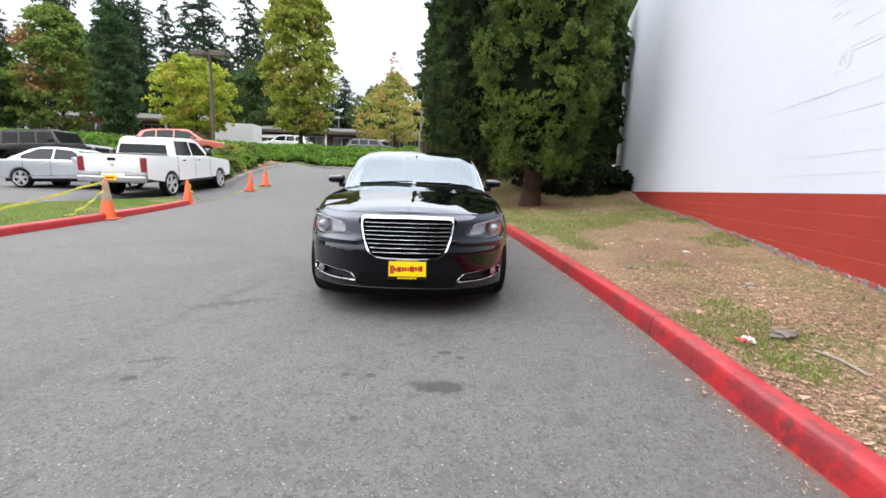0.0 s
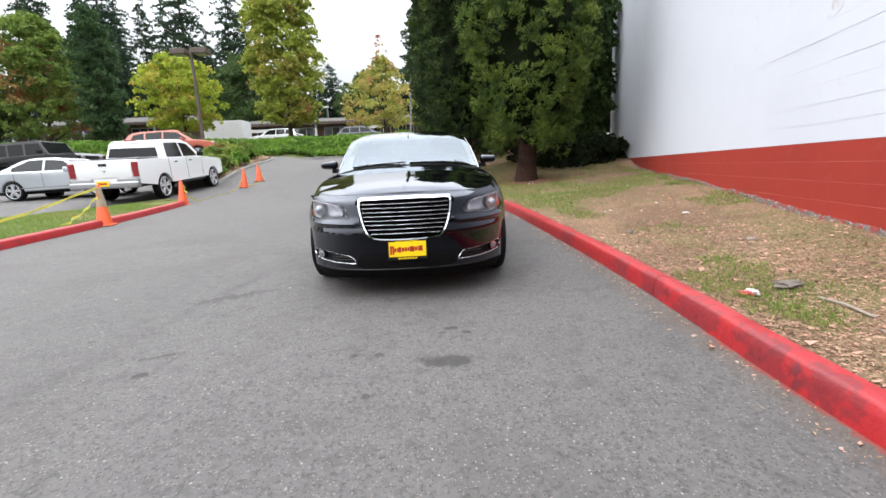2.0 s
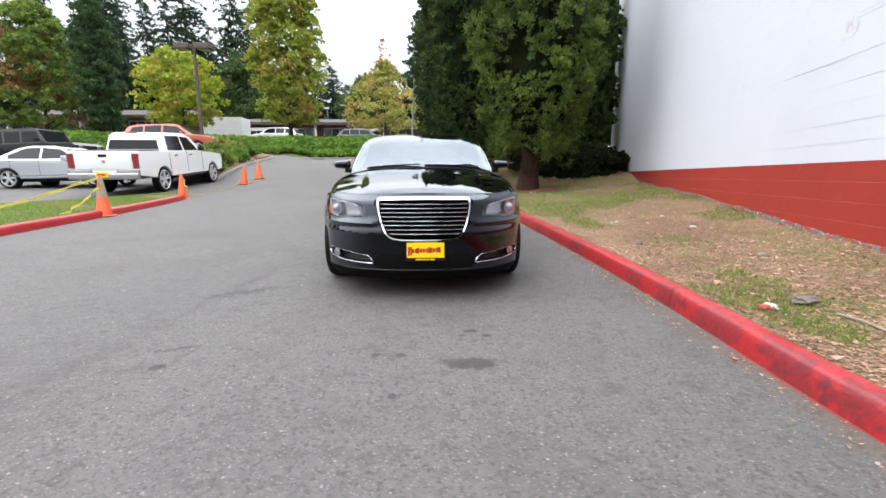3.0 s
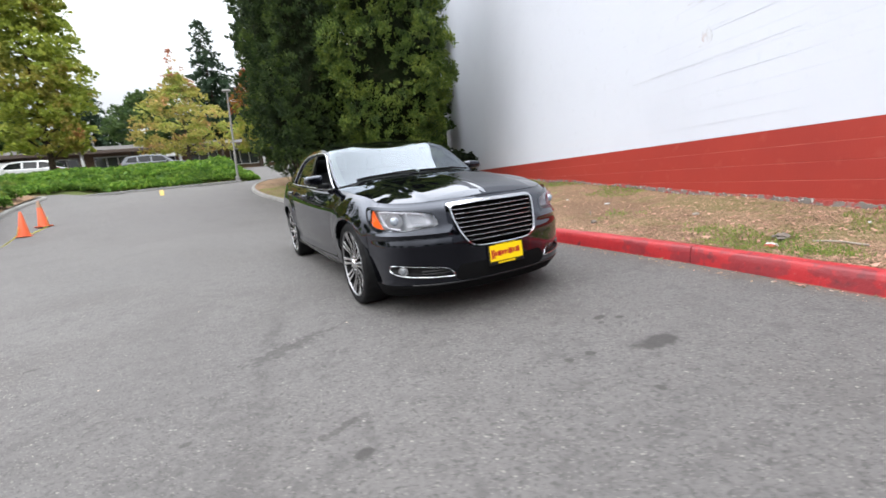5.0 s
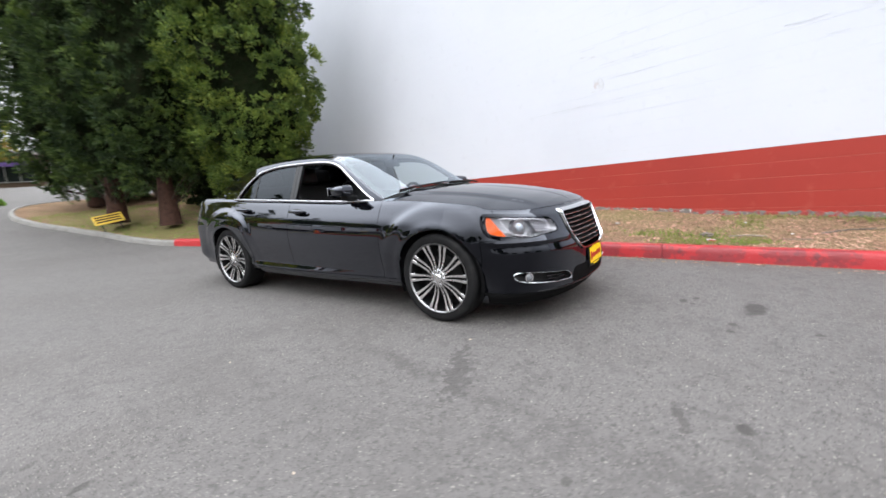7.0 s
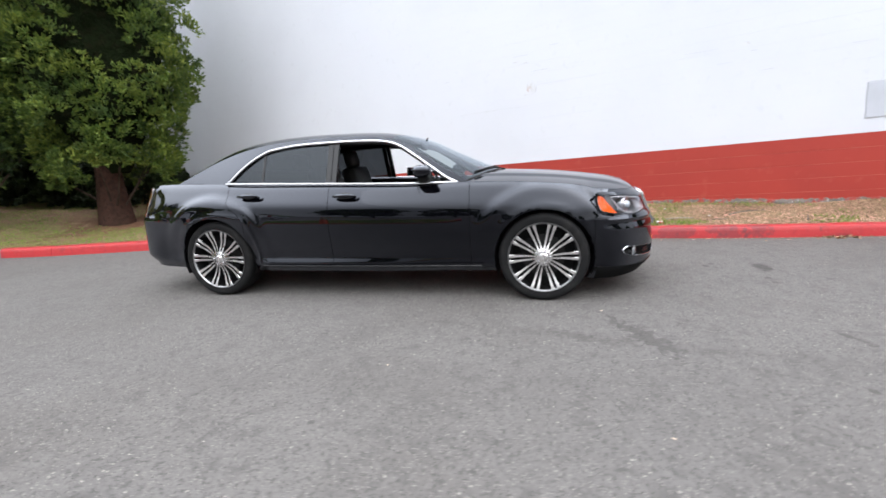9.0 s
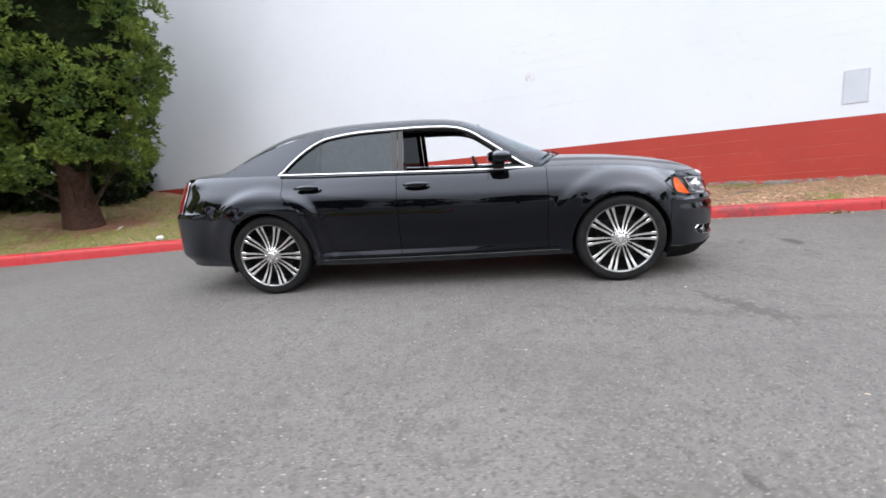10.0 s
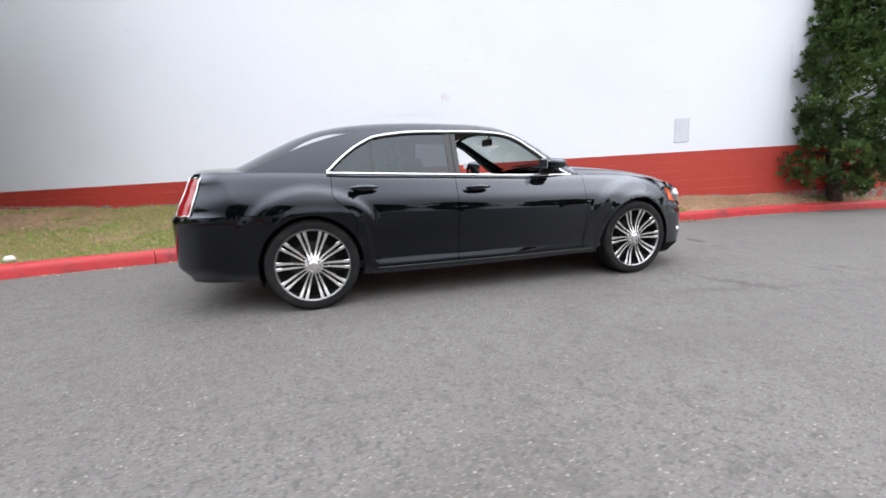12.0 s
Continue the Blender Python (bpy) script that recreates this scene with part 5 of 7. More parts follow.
def spray(rng, c, size, per, inside=.55):
    """Points over the clumps, and the way outward at each."""
    n = len(c)
    d = rng.normal(0, 1, (n * per, 3))
    d /= np.linalg.norm(d, axis=1)[:, None]
    d[:, 2] = np.abs(d[:, 2]) * .8 + d[:, 2] * .2
    r = np.repeat(size, per)[:, None] * rng.uniform(inside, 1.0, (n * per, 1))
    return np.repeat(c, per, axis=0) + d * r, d


def trunk_mesh(height, r0, r1, limbs, rng, reach, lean=.03, start=.25):
    bm = bmesh.new()
    pts, rs = [], []
    for k in range(9):
        t = k / 8
        pts.append((lean * math.sin(t * 3) * height * .3, lean * math.cos(t * 2.2) * height * .3 - lean * height * .3, height * t))
        rs.append((r0 * (1 - t) + r1 * t) * (1.45 if k == 0 else 1.12 if k == 1 else 1))
    tube(bm, pts, rs, 10)
    for k in range(limbs):
        t = start + (1 - start) * .9 * k / max(1, limbs)
        a = rng.random() * 6.283
        z = height * t
        ln = reach * (1 - .55 * t) * (.7 + .5 * rng.random())
        p0 = Vector((0, 0, z))
        dirv = Vector((math.cos(a), math.sin(a), .55))
        q = [p0 + dirv * ln * f + Vector((0, 0, .12 * ln * f * f)) for f in (0, .3, .65, 1)]
        rr = r0 * (1 - t) * .5
        tube(bm, q, [rr, rr * .7, rr * .4, rr * .15], 6)
    return bm


BARK = surface("bark", (0.0561, 0.0409, 0.0317), 0.9, spec=0.15, layers=[(9, (0.033, 0.0238, 0.0185), 0.45, 0.7, 6)], bumps=[(25, .03)], space="object")
BARK_RED = surface("red_brown_bark", (0.056, 0.029, 0.021), 0.9, spec=0.15, layers=[(12, (0.028, 0.0165, 0.013), 0.45, 0.7, 6)], bumps=[(25, .03)], space="object")
CYPRESS = leaf_material("cypress_leaf", (0.118, 0.180, 0.033), [(2.2, (0.048, 0.086, 0.020), 0.44, 0.62, 3), (1.3, (0.205, 0.272, 0.050), 0.52, 0.68, 4)], .45, .15)
CYPRESS_DARK = leaf_material("dark_cypress_leaf", (0.045, 0.078, 0.019), [(1.6, (0.017, 0.034, 0.011), 0.42, 0.60, 3), (1.3, (0.105, 0.162, 0.034), 0.52, 0.68, 4)], .4, .15)
FIR = leaf_material("fir_needles", (0.0356, 0.068, 0.0323), [(0.4, (0.0205, 0.0389, 0.0211), 0.42, 0.65, 3), (1.2, (0.0627, 0.0983, 0.0356), 0.6, 0.8, 3)], .3)
MAPLE = leaf_material("yellow_green_leaf", (0.2762, 0.3267, 0.0495), [(0.35, (0.4092, 0.3267, 0.0792), 0.52, 0.66, 3), (0.7, (0.1739, 0.2376, 0.0396), 0.53, 0.7, 3), (0.4, (0.3683, 0.198, 0.0693), 0.60, 0.70, 3)], .25)
LIME = leaf_material("lime_leaf", (0.3465, 0.415, 0.0476), [(0.5, (0.5195, 0.3614, 0.0858), 0.52, 0.66, 3), (0.8, (0.1881, 0.2541, 0.0422), 0.55, 0.7, 3)], .3)
GOLD = leaf_material("gold_leaf", (0.40, 0.35, 0.095), [(0.6, (0.30, 0.35, 0.075), 0.45, 0.62, 3), (0.7, (0.48, 0.29, 0.13), 0.56, 0.66, 3)], .25)
RUSSET = leaf_material("green_and_russet_leaf", (0.1442, 0.2119, 0.0429), [(0.3, (0.3089, 0.1158, 0.0584), 0.54, 0.66, 3), (0.7, (0.2119, 0.2703, 0.0489), 0.55, 0.7, 3)], .3)
ROSE = leaf_material("faded_rose_leaf", (0.42, 0.20, 0.125), [(0.9, (0.46, 0.32, 0.13), 0.5, 0.64, 3)], .3)
SCARLET = leaf_material("scarlet_leaf", (0.264, 0.066, 0.0264), [(0.5, (0.2772, 0.1452, 0.033), 0.50, 0.62, 3)], .3)
GREENLEAF = leaf_material("green_leaf", (0.0706, 0.1175, 0.0317), [(0.5, (0.0396, 0.0706, 0.0224), 0.45, 0.65, 3)], .3)
COLUMN = leaf_material("columnar_leaf", (0.0617, 0.114, 0.0421), [(0.8, (0.0349, 0.0697, 0.0305), 0.45, 0.65, 3)], .3)
IVY = leaf_material("ivy_leaf", (0.1327, 0.2416, 0.0343), [(0.7, (0.0785, 0.1478, 0.0251), 0.45, 0.65, 4), (2.5, (0.2033, 0.3122, 0.0475), 0.58, 0.75, 3)], .35)
SHRUB = leaf_material("shrub_leaf", (0.1993, 0.2713, 0.0495), [(0.9, (0.1003, 0.1426, 0.0356), 0.45, 0.65, 4), (1.6, (0.3135, 0.2996, 0.0719), 0.58, 0.7, 3)], .3)
SHRUB_DARK = leaf_material("dark_shrub_leaf", (0.0191, 0.0317, 0.0092), [(1.5, (0.0112, 0.0205, 0.0073), 0.45, 0.65, 4)], .35)
JUNIPER = leaf_material("juniper_leaf", (0.068, 0.116, 0.030), [(1.4, (0.034, 0.064, 0.020), 0.42, 0.62, 4), (1.1, (0.108, 0.160, 0.034), 0.58, 0.72, 3)], .4, .15)


def tree(name, label, x, y, z, bare, top, radius_at, leaf, seed, n_lobes, lobe, per, leaf_size, blades, bark=BARK, r0=.16, limbs=10, width=.34, droop=0.0, group="", spread=1.0):
    """A tree that stands at x, y, z: clear trunk up to bare, crown to top."""
    rng = np.random.default_rng(seed)
    t = thing(name, label, "tree", Matrix.Translation((x, y, z - .05)), group=group)
    part("trunk", trunk_mesh(top * .86, r0, r0 * .12, limbs, rng, max(radius_at(.2), radius_at(.5)) * .9, start=max(.12, bare / top * .9)), bark, t, smooth=60)
    c, s = lobes(rng, n_lobes, radius_at, bare, top - lobe * .6, lobe)
    p, d = spray(rng, c, s, per)
    part("crown", leaf_mesh("crown", p, d, rng.uniform(.7, 1.3, len(p)) * leaf_size, blades, rng, width=width, droop=droop, spread=spread), leaf, t)
    return t


def fir(name, label, x, y, z, top, radius, seed, leaf=FIR, bare=1.5, thin=1.0, group="tall firs"):
    rng = np.random.default_rng(seed)
    t = thing(name, label, "tree", Matrix.Translation((x, y, z - .1)), group=group)
    bm = bmesh.new()
    tube(bm, [(0, 0, top * k / 6) for k in range(7)], [max(.03, radius * .085 * (1 - k / 6.2)) for k in range(7)], 8)
    part("trunk", bm, BARK, t, smooth=60)
    cs, ds, ss = [], [], []
    z0 = bare
    while z0 < top:
        f = (z0 - bare) / (top - bare)
        reach = radius * 1.3 * (1 - f) ** .6 * rng.uniform(.7, 1.15) + .12
        for k in range(int(5 + 5 * (1 - f))):
            if rng.random() > thin:
                continue
            a = rng.random() * 6.283
            ln = reach * rng.uniform(.55, 1.1)
            m = max(3, int(ln / .38))
            for q in range(m):
                u = (q + .6) / m
                cs.append((math.cos(a) * ln * u, math.sin(a) * ln * u, z0 - .34 * ln * u * u + rng.normal(0, .1) + .1 * ln * u))
                ds.append((math.cos(a) * .8, math.sin(a) * .8, -.35))
                ss.append(.34 + .30 * (1 - f))
        z0 += (.42 + .012 * top) * rng.uniform(.7, 1.3)
    part("crown", leaf_mesh("crown", np.array(cs), np.array(ds), np.array(ss) * 1.5, 8, rng, spread=.95, width=.17, droop=.15), leaf, t)
    return t


def dome(k):
    return lambda t: k * (math.sin(math.pi * min(1, max(0, .12 + .86 * t))) ** .65)


def spire(k):
    return lambda t: k * (1.02 - t) ** .55 * min(1, .55 + 3 * t)


def column(k):
    return lambda t: k * min(1, .62 + 1.6 * t) * min(1, (1.03 - t) * 3.2) ** .6


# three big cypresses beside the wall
# shade between the tufts, put into the near-black colour of an added core
CROWN_SHADE = surface("dark_inner_twigs", (0.0092, 0.0145, 0.0053), .95, spec=.05, layers=[(7, (0.0172, 0.0158, 0.0079), .5, .7, 6), (14, (0.0066, 0.0092, 0.004), .5, .7, 4)], bumps=[(9, .12), (30, .05)])


def tufts(rng, n, radius_at, z0, z1, lobe, inner=.25, near=.84):
    """Rounded tufts over the outside of a crown with a bulging outline, and some within."""
    t, a = (np.arange(n) + rng.uniform(0, 1, n)) / n, np.arange(n) * 2.39996 + rng.normal(0, .25, n)
    deep = rng.random(n) < inner
    r = np.empty(n)
    for i in range(n):
        bulge = 1 + .16 * noise.noise(Vector((math.cos(a[i]) * 1.6, math.sin(a[i]) * 1.6, t[i] * 6)))
        r[i] = (radius_at(t[i]) - lobe * .4) * bulge * (rng.uniform(.55, .80) if deep[i] else rng.uniform(near, 1.06))
    c = np.stack([r * np.cos(a), r * np.sin(a), z0 + (z1 - z0) * t], 1)
    return c, lobe * rng.uniform(.65, 1.3, n)


def puffs(rng, c, s, subs, per, tall):
    """Bough ends: on each clump small tufts, on each tuft sprigs; points, and the way each sprig grows."""
    n = len(c)
    axis = c * np.array([1, 1, 0])
    axis = axis / (np.linalg.norm(axis, axis=1)[:, None] + 1e-6)
    d = rng.normal(0, 1, (n * subs, 3)) + np.repeat(axis, subs, axis=0) * .65 + np.array([0, 0, .08])
    d /= np.linalg.norm(d, axis=1)[:, None]
    size = np.repeat(s, subs)[:, None]
    tuft = np.repeat(c, subs, axis=0) + d * size * rng.uniform(.62, 1.0, (n * subs, 1)) * np.array([1, 1, tall])
    e = rng.normal(0, 1, (n * subs * per, 3))
    e /= np.linalg.norm(e, axis=1)[:, None]
    p = np.repeat(tuft, per, axis=0) + e * np.repeat(size, per, axis=0) * rng.uniform(.03, .24, (n * subs * per, 1))
    grow = np.repeat(d, per, axis=0) * .7 + e * .45 + np.array([0, 0, .40])
    face = np.repeat(d, per, axis=0) * 1.3 + e * .35
    return p, grow, face


def cypress(label, x, y, z, bare, top, radius_at, leaf, seed, n, lobe, subs, per, size, tall=1.0, r0=.2, shift=(0, 0)):
    """A cypress: upright tufts of fine scaly twigs, close together, round a red-brown trunk."""
    rng = np.random.default_rng(seed)
    t = thing("cypress_tree", label, "tree", Matrix.Translation((x, y, z - .05)), group="cypresses by the wall")
    part("trunk", trunk_mesh(top * .86, r0, r0 * .12, 26, rng, radius_at(.4) * .7, start=.2), BARK_RED, t, smooth=60)
    # added lumpy core; its dark colour stands in for shade inside the crown
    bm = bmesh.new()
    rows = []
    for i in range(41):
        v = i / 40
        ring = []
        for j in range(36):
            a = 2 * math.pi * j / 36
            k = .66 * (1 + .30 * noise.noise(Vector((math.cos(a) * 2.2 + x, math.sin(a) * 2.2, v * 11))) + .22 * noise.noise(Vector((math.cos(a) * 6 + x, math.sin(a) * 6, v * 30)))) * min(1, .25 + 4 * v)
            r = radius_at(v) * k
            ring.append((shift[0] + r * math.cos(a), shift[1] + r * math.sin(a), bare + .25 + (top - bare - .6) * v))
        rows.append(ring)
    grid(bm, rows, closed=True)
    part("inner_mass", bm, CROWN_SHADE, t, "dark dense inner twigs", smooth=80)
    c, s = tufts(rng, n, radius_at, bare + lobe * .5, top - lobe * .6, lobe, .08, .74)
    p, grow, face = puffs(rng, c, s, subs, per, tall)
    p = p + np.array([shift[0], shift[1], 0])
    part("crown", leaf_mesh("crown", p, grow, rng.uniform(.7, 1.3, len(p)) * size, 4, rng, width=.14, spread=.5, face=face), leaf, t)
    # thin dead stems that hang out under the crown
    bm = bmesh.new()
    for k in range(9):
        a = rng.random() * 6.283
        ln = radius_at(.15) * rng.uniform(.5, .95)
        tube(bm, [(.1 * math.cos(a), .1 * math.sin(a), .35 + .3 * rng.random()), (.5 * ln * math.cos(a), .5 * ln * math.sin(a), bare * .75 + .25 * rng.random()), (ln * math.cos(a), ln * math.sin(a), bare + .35)], [.028, .018, .008], 5)
    part("dead_stems", bm, BARK, t, "bare grey lower stems")
    return t


cypress("broad bright-green cypress beside the white wall", 3.40, 9.3, .45, 1.02, 8.9, column(1.82), CYPRESS, 11, 172, .47, 26, 12, .088, .80, .27, shift=(.08, -.25))
cypress("tall dark-green cypress with red-brown trunk", 1.66, 10.7, .80, .95, 9.5, column(1.22), CYPRESS_DARK, 12, 134, .42, 18, 11, .105, 1.45, .19)
cypress("tall dark-green cypress with drooping lower boughs", 1.10, 12.6, .98, 1.0, 9.9, column(1.18), CYPRESS_DARK, 13, 142, .44, 18, 11, .105, 1.45, .19)
cypress("dark-green cypress at the bend of the kerb", 1.85, 16.6, 1.6, .4, 10.6, column(1.9), CYPRESS_DARK, 14, 240, .50, 12, 6, .17, 1.4, .19)
tree("maple_tree", "leafy green tree behind the painted building", 9.6, 19.5, 1.6, 1.0, 9.5, dome(3.2), GREENLEAF, 15, 260, .7, 26, .34, 4, width=.4)
tree("maple_tree", "slim leafy green tree close to the end of the wall", 7.1, 14.0, 1.2, .9, 8.2, column(1.0), GREENLEAF, 17, 150, .40, 40, .15, 4, r0=.09, limbs=12, width=.4)
tree("maple_tree", "low green tree behind the verge", 5.6, 21.0, 1.9, .8, 6.5, dome(2.4), GREENLEAF, 16, 110, .6, 26, .32, 4, width=.4)

# dark shrub in the wall's corner and a juniper at its other end
rng = np.random.default_rng(21)
t = thing("shrub", "dark dense shrub at the corner of the wall", "shrub", Matrix.Translation((6.2, 11.4, .75)))
bm = bmesh.new()
for k in range(9):
    a = k * .7
    tube(bm, [(0, 0, -.1), (.5 * math.cos(a), .4 * math.sin(a), .4), (1.1 * math.cos(a), .8 * math.sin(a), .75)], [.03, .02, .008], 5)
part("stems", bm, BARK, t)
c, s = lobes(rng, 130, lambda v: 1.9 * math.sqrt(max(.05, 1 - v * v)), .0, 1.05, .30, squash=.7)
p, d = spray(rng, c, s, 30)
part("foliage", leaf_mesh("foliage", p, d, np.full(len(p), .11), 5, rng, width=.4), SHRUB_DARK, t)

for i, (x, y, r, h, lab) in enumerate([(4.9, 13.4, 1.3, 1.6, "dark dense shrub behind the cypress trunks"), (6.9, 18.2, 2.0, 3.2, "tall dark-green shrub behind the painted building"), (4.6, 17.6, 1.8, 2.2, "dark-green shrub on the far verge")]):
    rng = np.random.default_rng(210 + i)
    t = thing("shrub", lab, "shrub", Matrix.Translation((x, y, road_z(y) + .25)), group="shrubs behind the wall")
    part("stems", cyl(bmesh.new(), (0, 0, -.3), (0, 0, h * .5), .06, .03, 6), BARK, t)
    c, s = lobes(rng, 110, lambda v: r * math.sqrt(max(.05, 1 - v * v)), .0, h, .32)
    p, d = spray(rng, c, s, 28)
    part("foliage", leaf_mesh("foliage", p, d, np.full(len(p), .15), 5, rng, width=.4), SHRUB_DARK if i == 0 else GREENLEAF, t)
rng = np.random.default_rng(22)
t = thing("juniper", "ragged dark-green juniper against the wall", "shrub", Matrix.Translation((2.00, -7.86, -.02)))
bm = bmesh.new()
tube(bm, [(0, 0, -.1), (.1, .05, 1.2), (0, .1, 2.6), (.1, 0, 4.2)], [.14, .11, .07, .02], 8)
part("trunk", bm, BARK, t)
for k in range(22):
    z = .35 + 3.9 * k / 22
    a = k * 2.4
    ln = 1.0 - .12 * (z - 1)
    bm = bmesh.new()
    tube(bm, [(0, 0, z), (.5 * ln * math.cos(a), .5 * ln * math.sin(a), z + .1), (ln * math.cos(a), ln * math.sin(a), z + .3)], [.04, .025, .008], 5)
    part("limb", bm, BARK, t)
c, s = tufts(rng, 95, lambda v: 1.10 * (1.05 - v) ** .4 * min(1, .70 + 1.3 * v), .25, 4.9, .40, .1, .72)
p, grow, face = puffs(rng, c, s, 24, 8, .62)
part("foliage", leaf_mesh("foliage", p, grow, rng.uniform(.07, .15, len(p)), 4, rng, width=.14, spread=.6, face=face), JUNIPER, t)

# autumn trees on the bank, and the wood behind
tree("maple_tree", "tall yellow-green tree turning to autumn colours", -10.4, 32, 3.2, 2.0, 14.2, lambda t: 2.75 * math.sin(math.pi * min(1, .20 + .78 * t)) ** .6, MAPLE, 31, 560, .54, 32, .20, 3, r0=.17, limbs=18, width=.42)
golden = tree("maple_tree", "small golden tree with a thin reddish top", -2.85, 32, 3.2, 1.5, 6.9, lambda t: 3.3 * (math.sin(math.pi * min(1, .22 + .78 * t)) ** .75) * (1.15 - .62 * t), GOLD, 32, 210, .40, 26, .16, 3, r0=.10, limbs=20, width=.40)
rng = np.random.default_rng(132)
c, s = lobes(rng, 40, lambda v: 1.9 * (1.05 - v) ** 1.3, 5.2, 8.4, .13)
p, d = spray(rng, c, s, 7)
part("crown_top", leaf_mesh("crown_top", p, d * .5 + np.array([0, 0, .7]), np.full(len(p), .13), 2, rng, width=.30), ROSE, golden, "thin reddish top twigs and leaves")
tree("maple_tree", "lime-green and amber young tree", -19.2, 33, 3.3, 1.9, 7.7, dome(3.35), LIME, 33, 230, .46, 30, .20, 3, r0=.12, limbs=14, width=.42)
tree("maple_tree", "broad green tree with russet leaves", -33.9, 38, 3.7, 1.8, 12.4, lambda t: 3.9 * math.sin(math.pi * min(1, .26 + .72 * t)) ** .7, RUSSET, 34, 400, .56, 30, .23, 3, r0=.18, limbs=16, width=.42)
tree("columnar_tree", "dark green columnar tree by the shops", -27.5, 36, 3.5, 1.4, 12.2, column(1.6), COLUMN, 35, 220, .5, 42, .20, 3, r0=.16, limbs=14, width=.36)
tree("maple_tree", "dark green tree beside the shops", -38.8, 37, 3.6, 1.2, 9.4, dome(2.2), GREENLEAF, 36, 150, .62, 40, .24, 3, r0=.14, width=.42)
tree("maple_tree", "round dark-green tree behind the shops", -24.0, 60, 5.0, 1.5, 12.5, dome(5.6), GREENLEAF, 37, 200, 1.0, 40, .34, 3, r0=.2, width=.42)
rng = np.random.default_rng(138)
red_top = tree("maple_tree", "autumn tree by the shops, green below and scarlet at the top", 2.6, 40, 3.8, 1.4, 6.6, dome(2.3), MAPLE, 38, 90, .5, 40, .18, 3, r0=.12, width=.42)
c, s = lobes(rng, 60, lambda v: 1.75 * (1.05 - v) ** .8, 5.0, 8.4, .42)
p, d = spray(rng, c, s, 36)
part("crown_top", leaf_mesh("crown_top", p, d, np.full(len(p), .18), 3, rng, width=.42), SCARLET, red_top, "scarlet upper leaves")
tree("maple_tree", "round green tree behind the shops", -7.0, 62, 5.0, 1.5, 10.5, dome(5.2), GREENLEAF, 39, 170, .95, 36, .34, 3, r0=.2, width=.42)
for i, (x, y, top, r, thin) in enumerate([(-39, 75, 33, 4.6, 1), (-31.5, 75, 30, 3.8, 1), (-46, 76, 29, 2.0, .9), (-51.5, 74, 36, 3.8, 1), (-56, 77, 34, 3.8, 1), (-61, 74, 30, 3.6, 1), (-66, 78, 33, 4.2, 1), (-73, 74, 27, 4.2, 1), (-80, 78, 29, 4.6, 1), (-35, 92, 30, 4.4, 1), (-44, 94, 26, 4.2, 1), (-53, 96, 34, 4.6, 1), (-62, 95, 36, 4.6, 1), (-28, 96, 20, 4, 1), (-70, 96, 34, 4.6, 1), (-17, 85, 17.5, 3.4, .95), (-13, 88, 14.5, 3.2, .95), (-21, 90, 14.5, 3.2, .95), (-8, 92, 12.5, 3.0, .95), (-3, 90, 13.5, 3.2, .95), (.2, 60, 19.0, 3.0, .9), (6.5, 74, 14, 3.0, .95), (-4.5, 75, 11, 3.0, .95), (3.4, 80, 17, 3.2, .95)]):
    fir("fir_tree", "tall dark fir standing over the shops" if i < 15 else "dark fir in the wood beyond the shops", x, y, 4.8, top, r * (1.25 if i < 15 else 1.4), 50 + i, thin=thin)

# trees along the other side of the lot, which the car's paint mirrors
for i, (x, y, k) in enumerate([(-34, -2, 0), (-37, 7, 1), (-33, 14, 2), (-36, -11, 1), (-32, -20, 0), (-22, -30, 2), (-10, -34, 1), (2, -36, 0), (-40, 20, 2)]):
    tree("maple_tree", "green tree across the lot", x, y, road_z(y), 1.3, 6.6 + 1.6 * k, dome(3.2), GREENLEAF, 80 + i, 70, 1.05, 18, .55, 3, r0=.2, limbs=8, width=.45, group="trees across the lot")

# ivy bank beyond the drive
BANK_RIDGE = [(-34, 3.60), (-24, 3.42), (-10.6, 3.05), (-5, 3.2), (-1.4, 3.18), (-.2, 2.8), (.5, 2.35)]


def bank_z(x, y):
    k = smooth_step(22.3, 25.6, y) * (1 - smooth_step(27.5, 31, y))
    base = road_z(y, x)
    edge = smooth_step(.55, -.5, x)
    return base - .06 + max(0.0, lerp_table(BANK_RIDGE, x) - road_z(25.8)) * k * edge + .16 * edge * smooth_step(22.2, 22.7, y) + .10 * edge * noise.noise(Vector((x * .9, y * .9, 2)))


bank = tagged(new("ivy_bank"), "green ivy-covered bank beyond the drive", "hedge bank", kind="structure")
bm = bmesh.new()
grid(bm, [[(x, y, bank_z(x, y)) for x in [-34 + 35 * k / 90 for k in range(91)]] for y in [22.2 + 10 * j / 30 for j in range(31)]])
part("bank_soil", bm, LAWN, bank, smooth=60)
rng = np.random.default_rng(61)
pts = []
for k in range(17000):
    x, y = -33.5 + 34 * rng.random(), 22.5 + 4.4 * rng.random() ** 1.3
    pts.append((x, y, bank_z(x, y) + .05 + .12 * rng.random()))
pts = np.array(pts)
d = np.tile(np.array([[0, -.5, .8]]), (len(pts), 1))
part("ivy", leaf_mesh("ivy", pts, d, rng.uniform(.14, .26, len(pts)), 3, rng, width=.5), IVY, bank)
bm = bmesh.new()
for k in range(12):
    x0 = -33 + 2.72 * k
    box(bm, x0, x0 + 2.70, 22.0, 22.15, road_z(22.0) - .1, road_z(22.1) + .10, bevel=.015)
part("bank_kerb", bm, KERB_GREY, bank)
rng = np.random.default_rng(62)
t = thing("shrub", "clipped round green shrub on the bank", "shrub", Matrix.Translation((-1.2, 27.2, 3.05)))
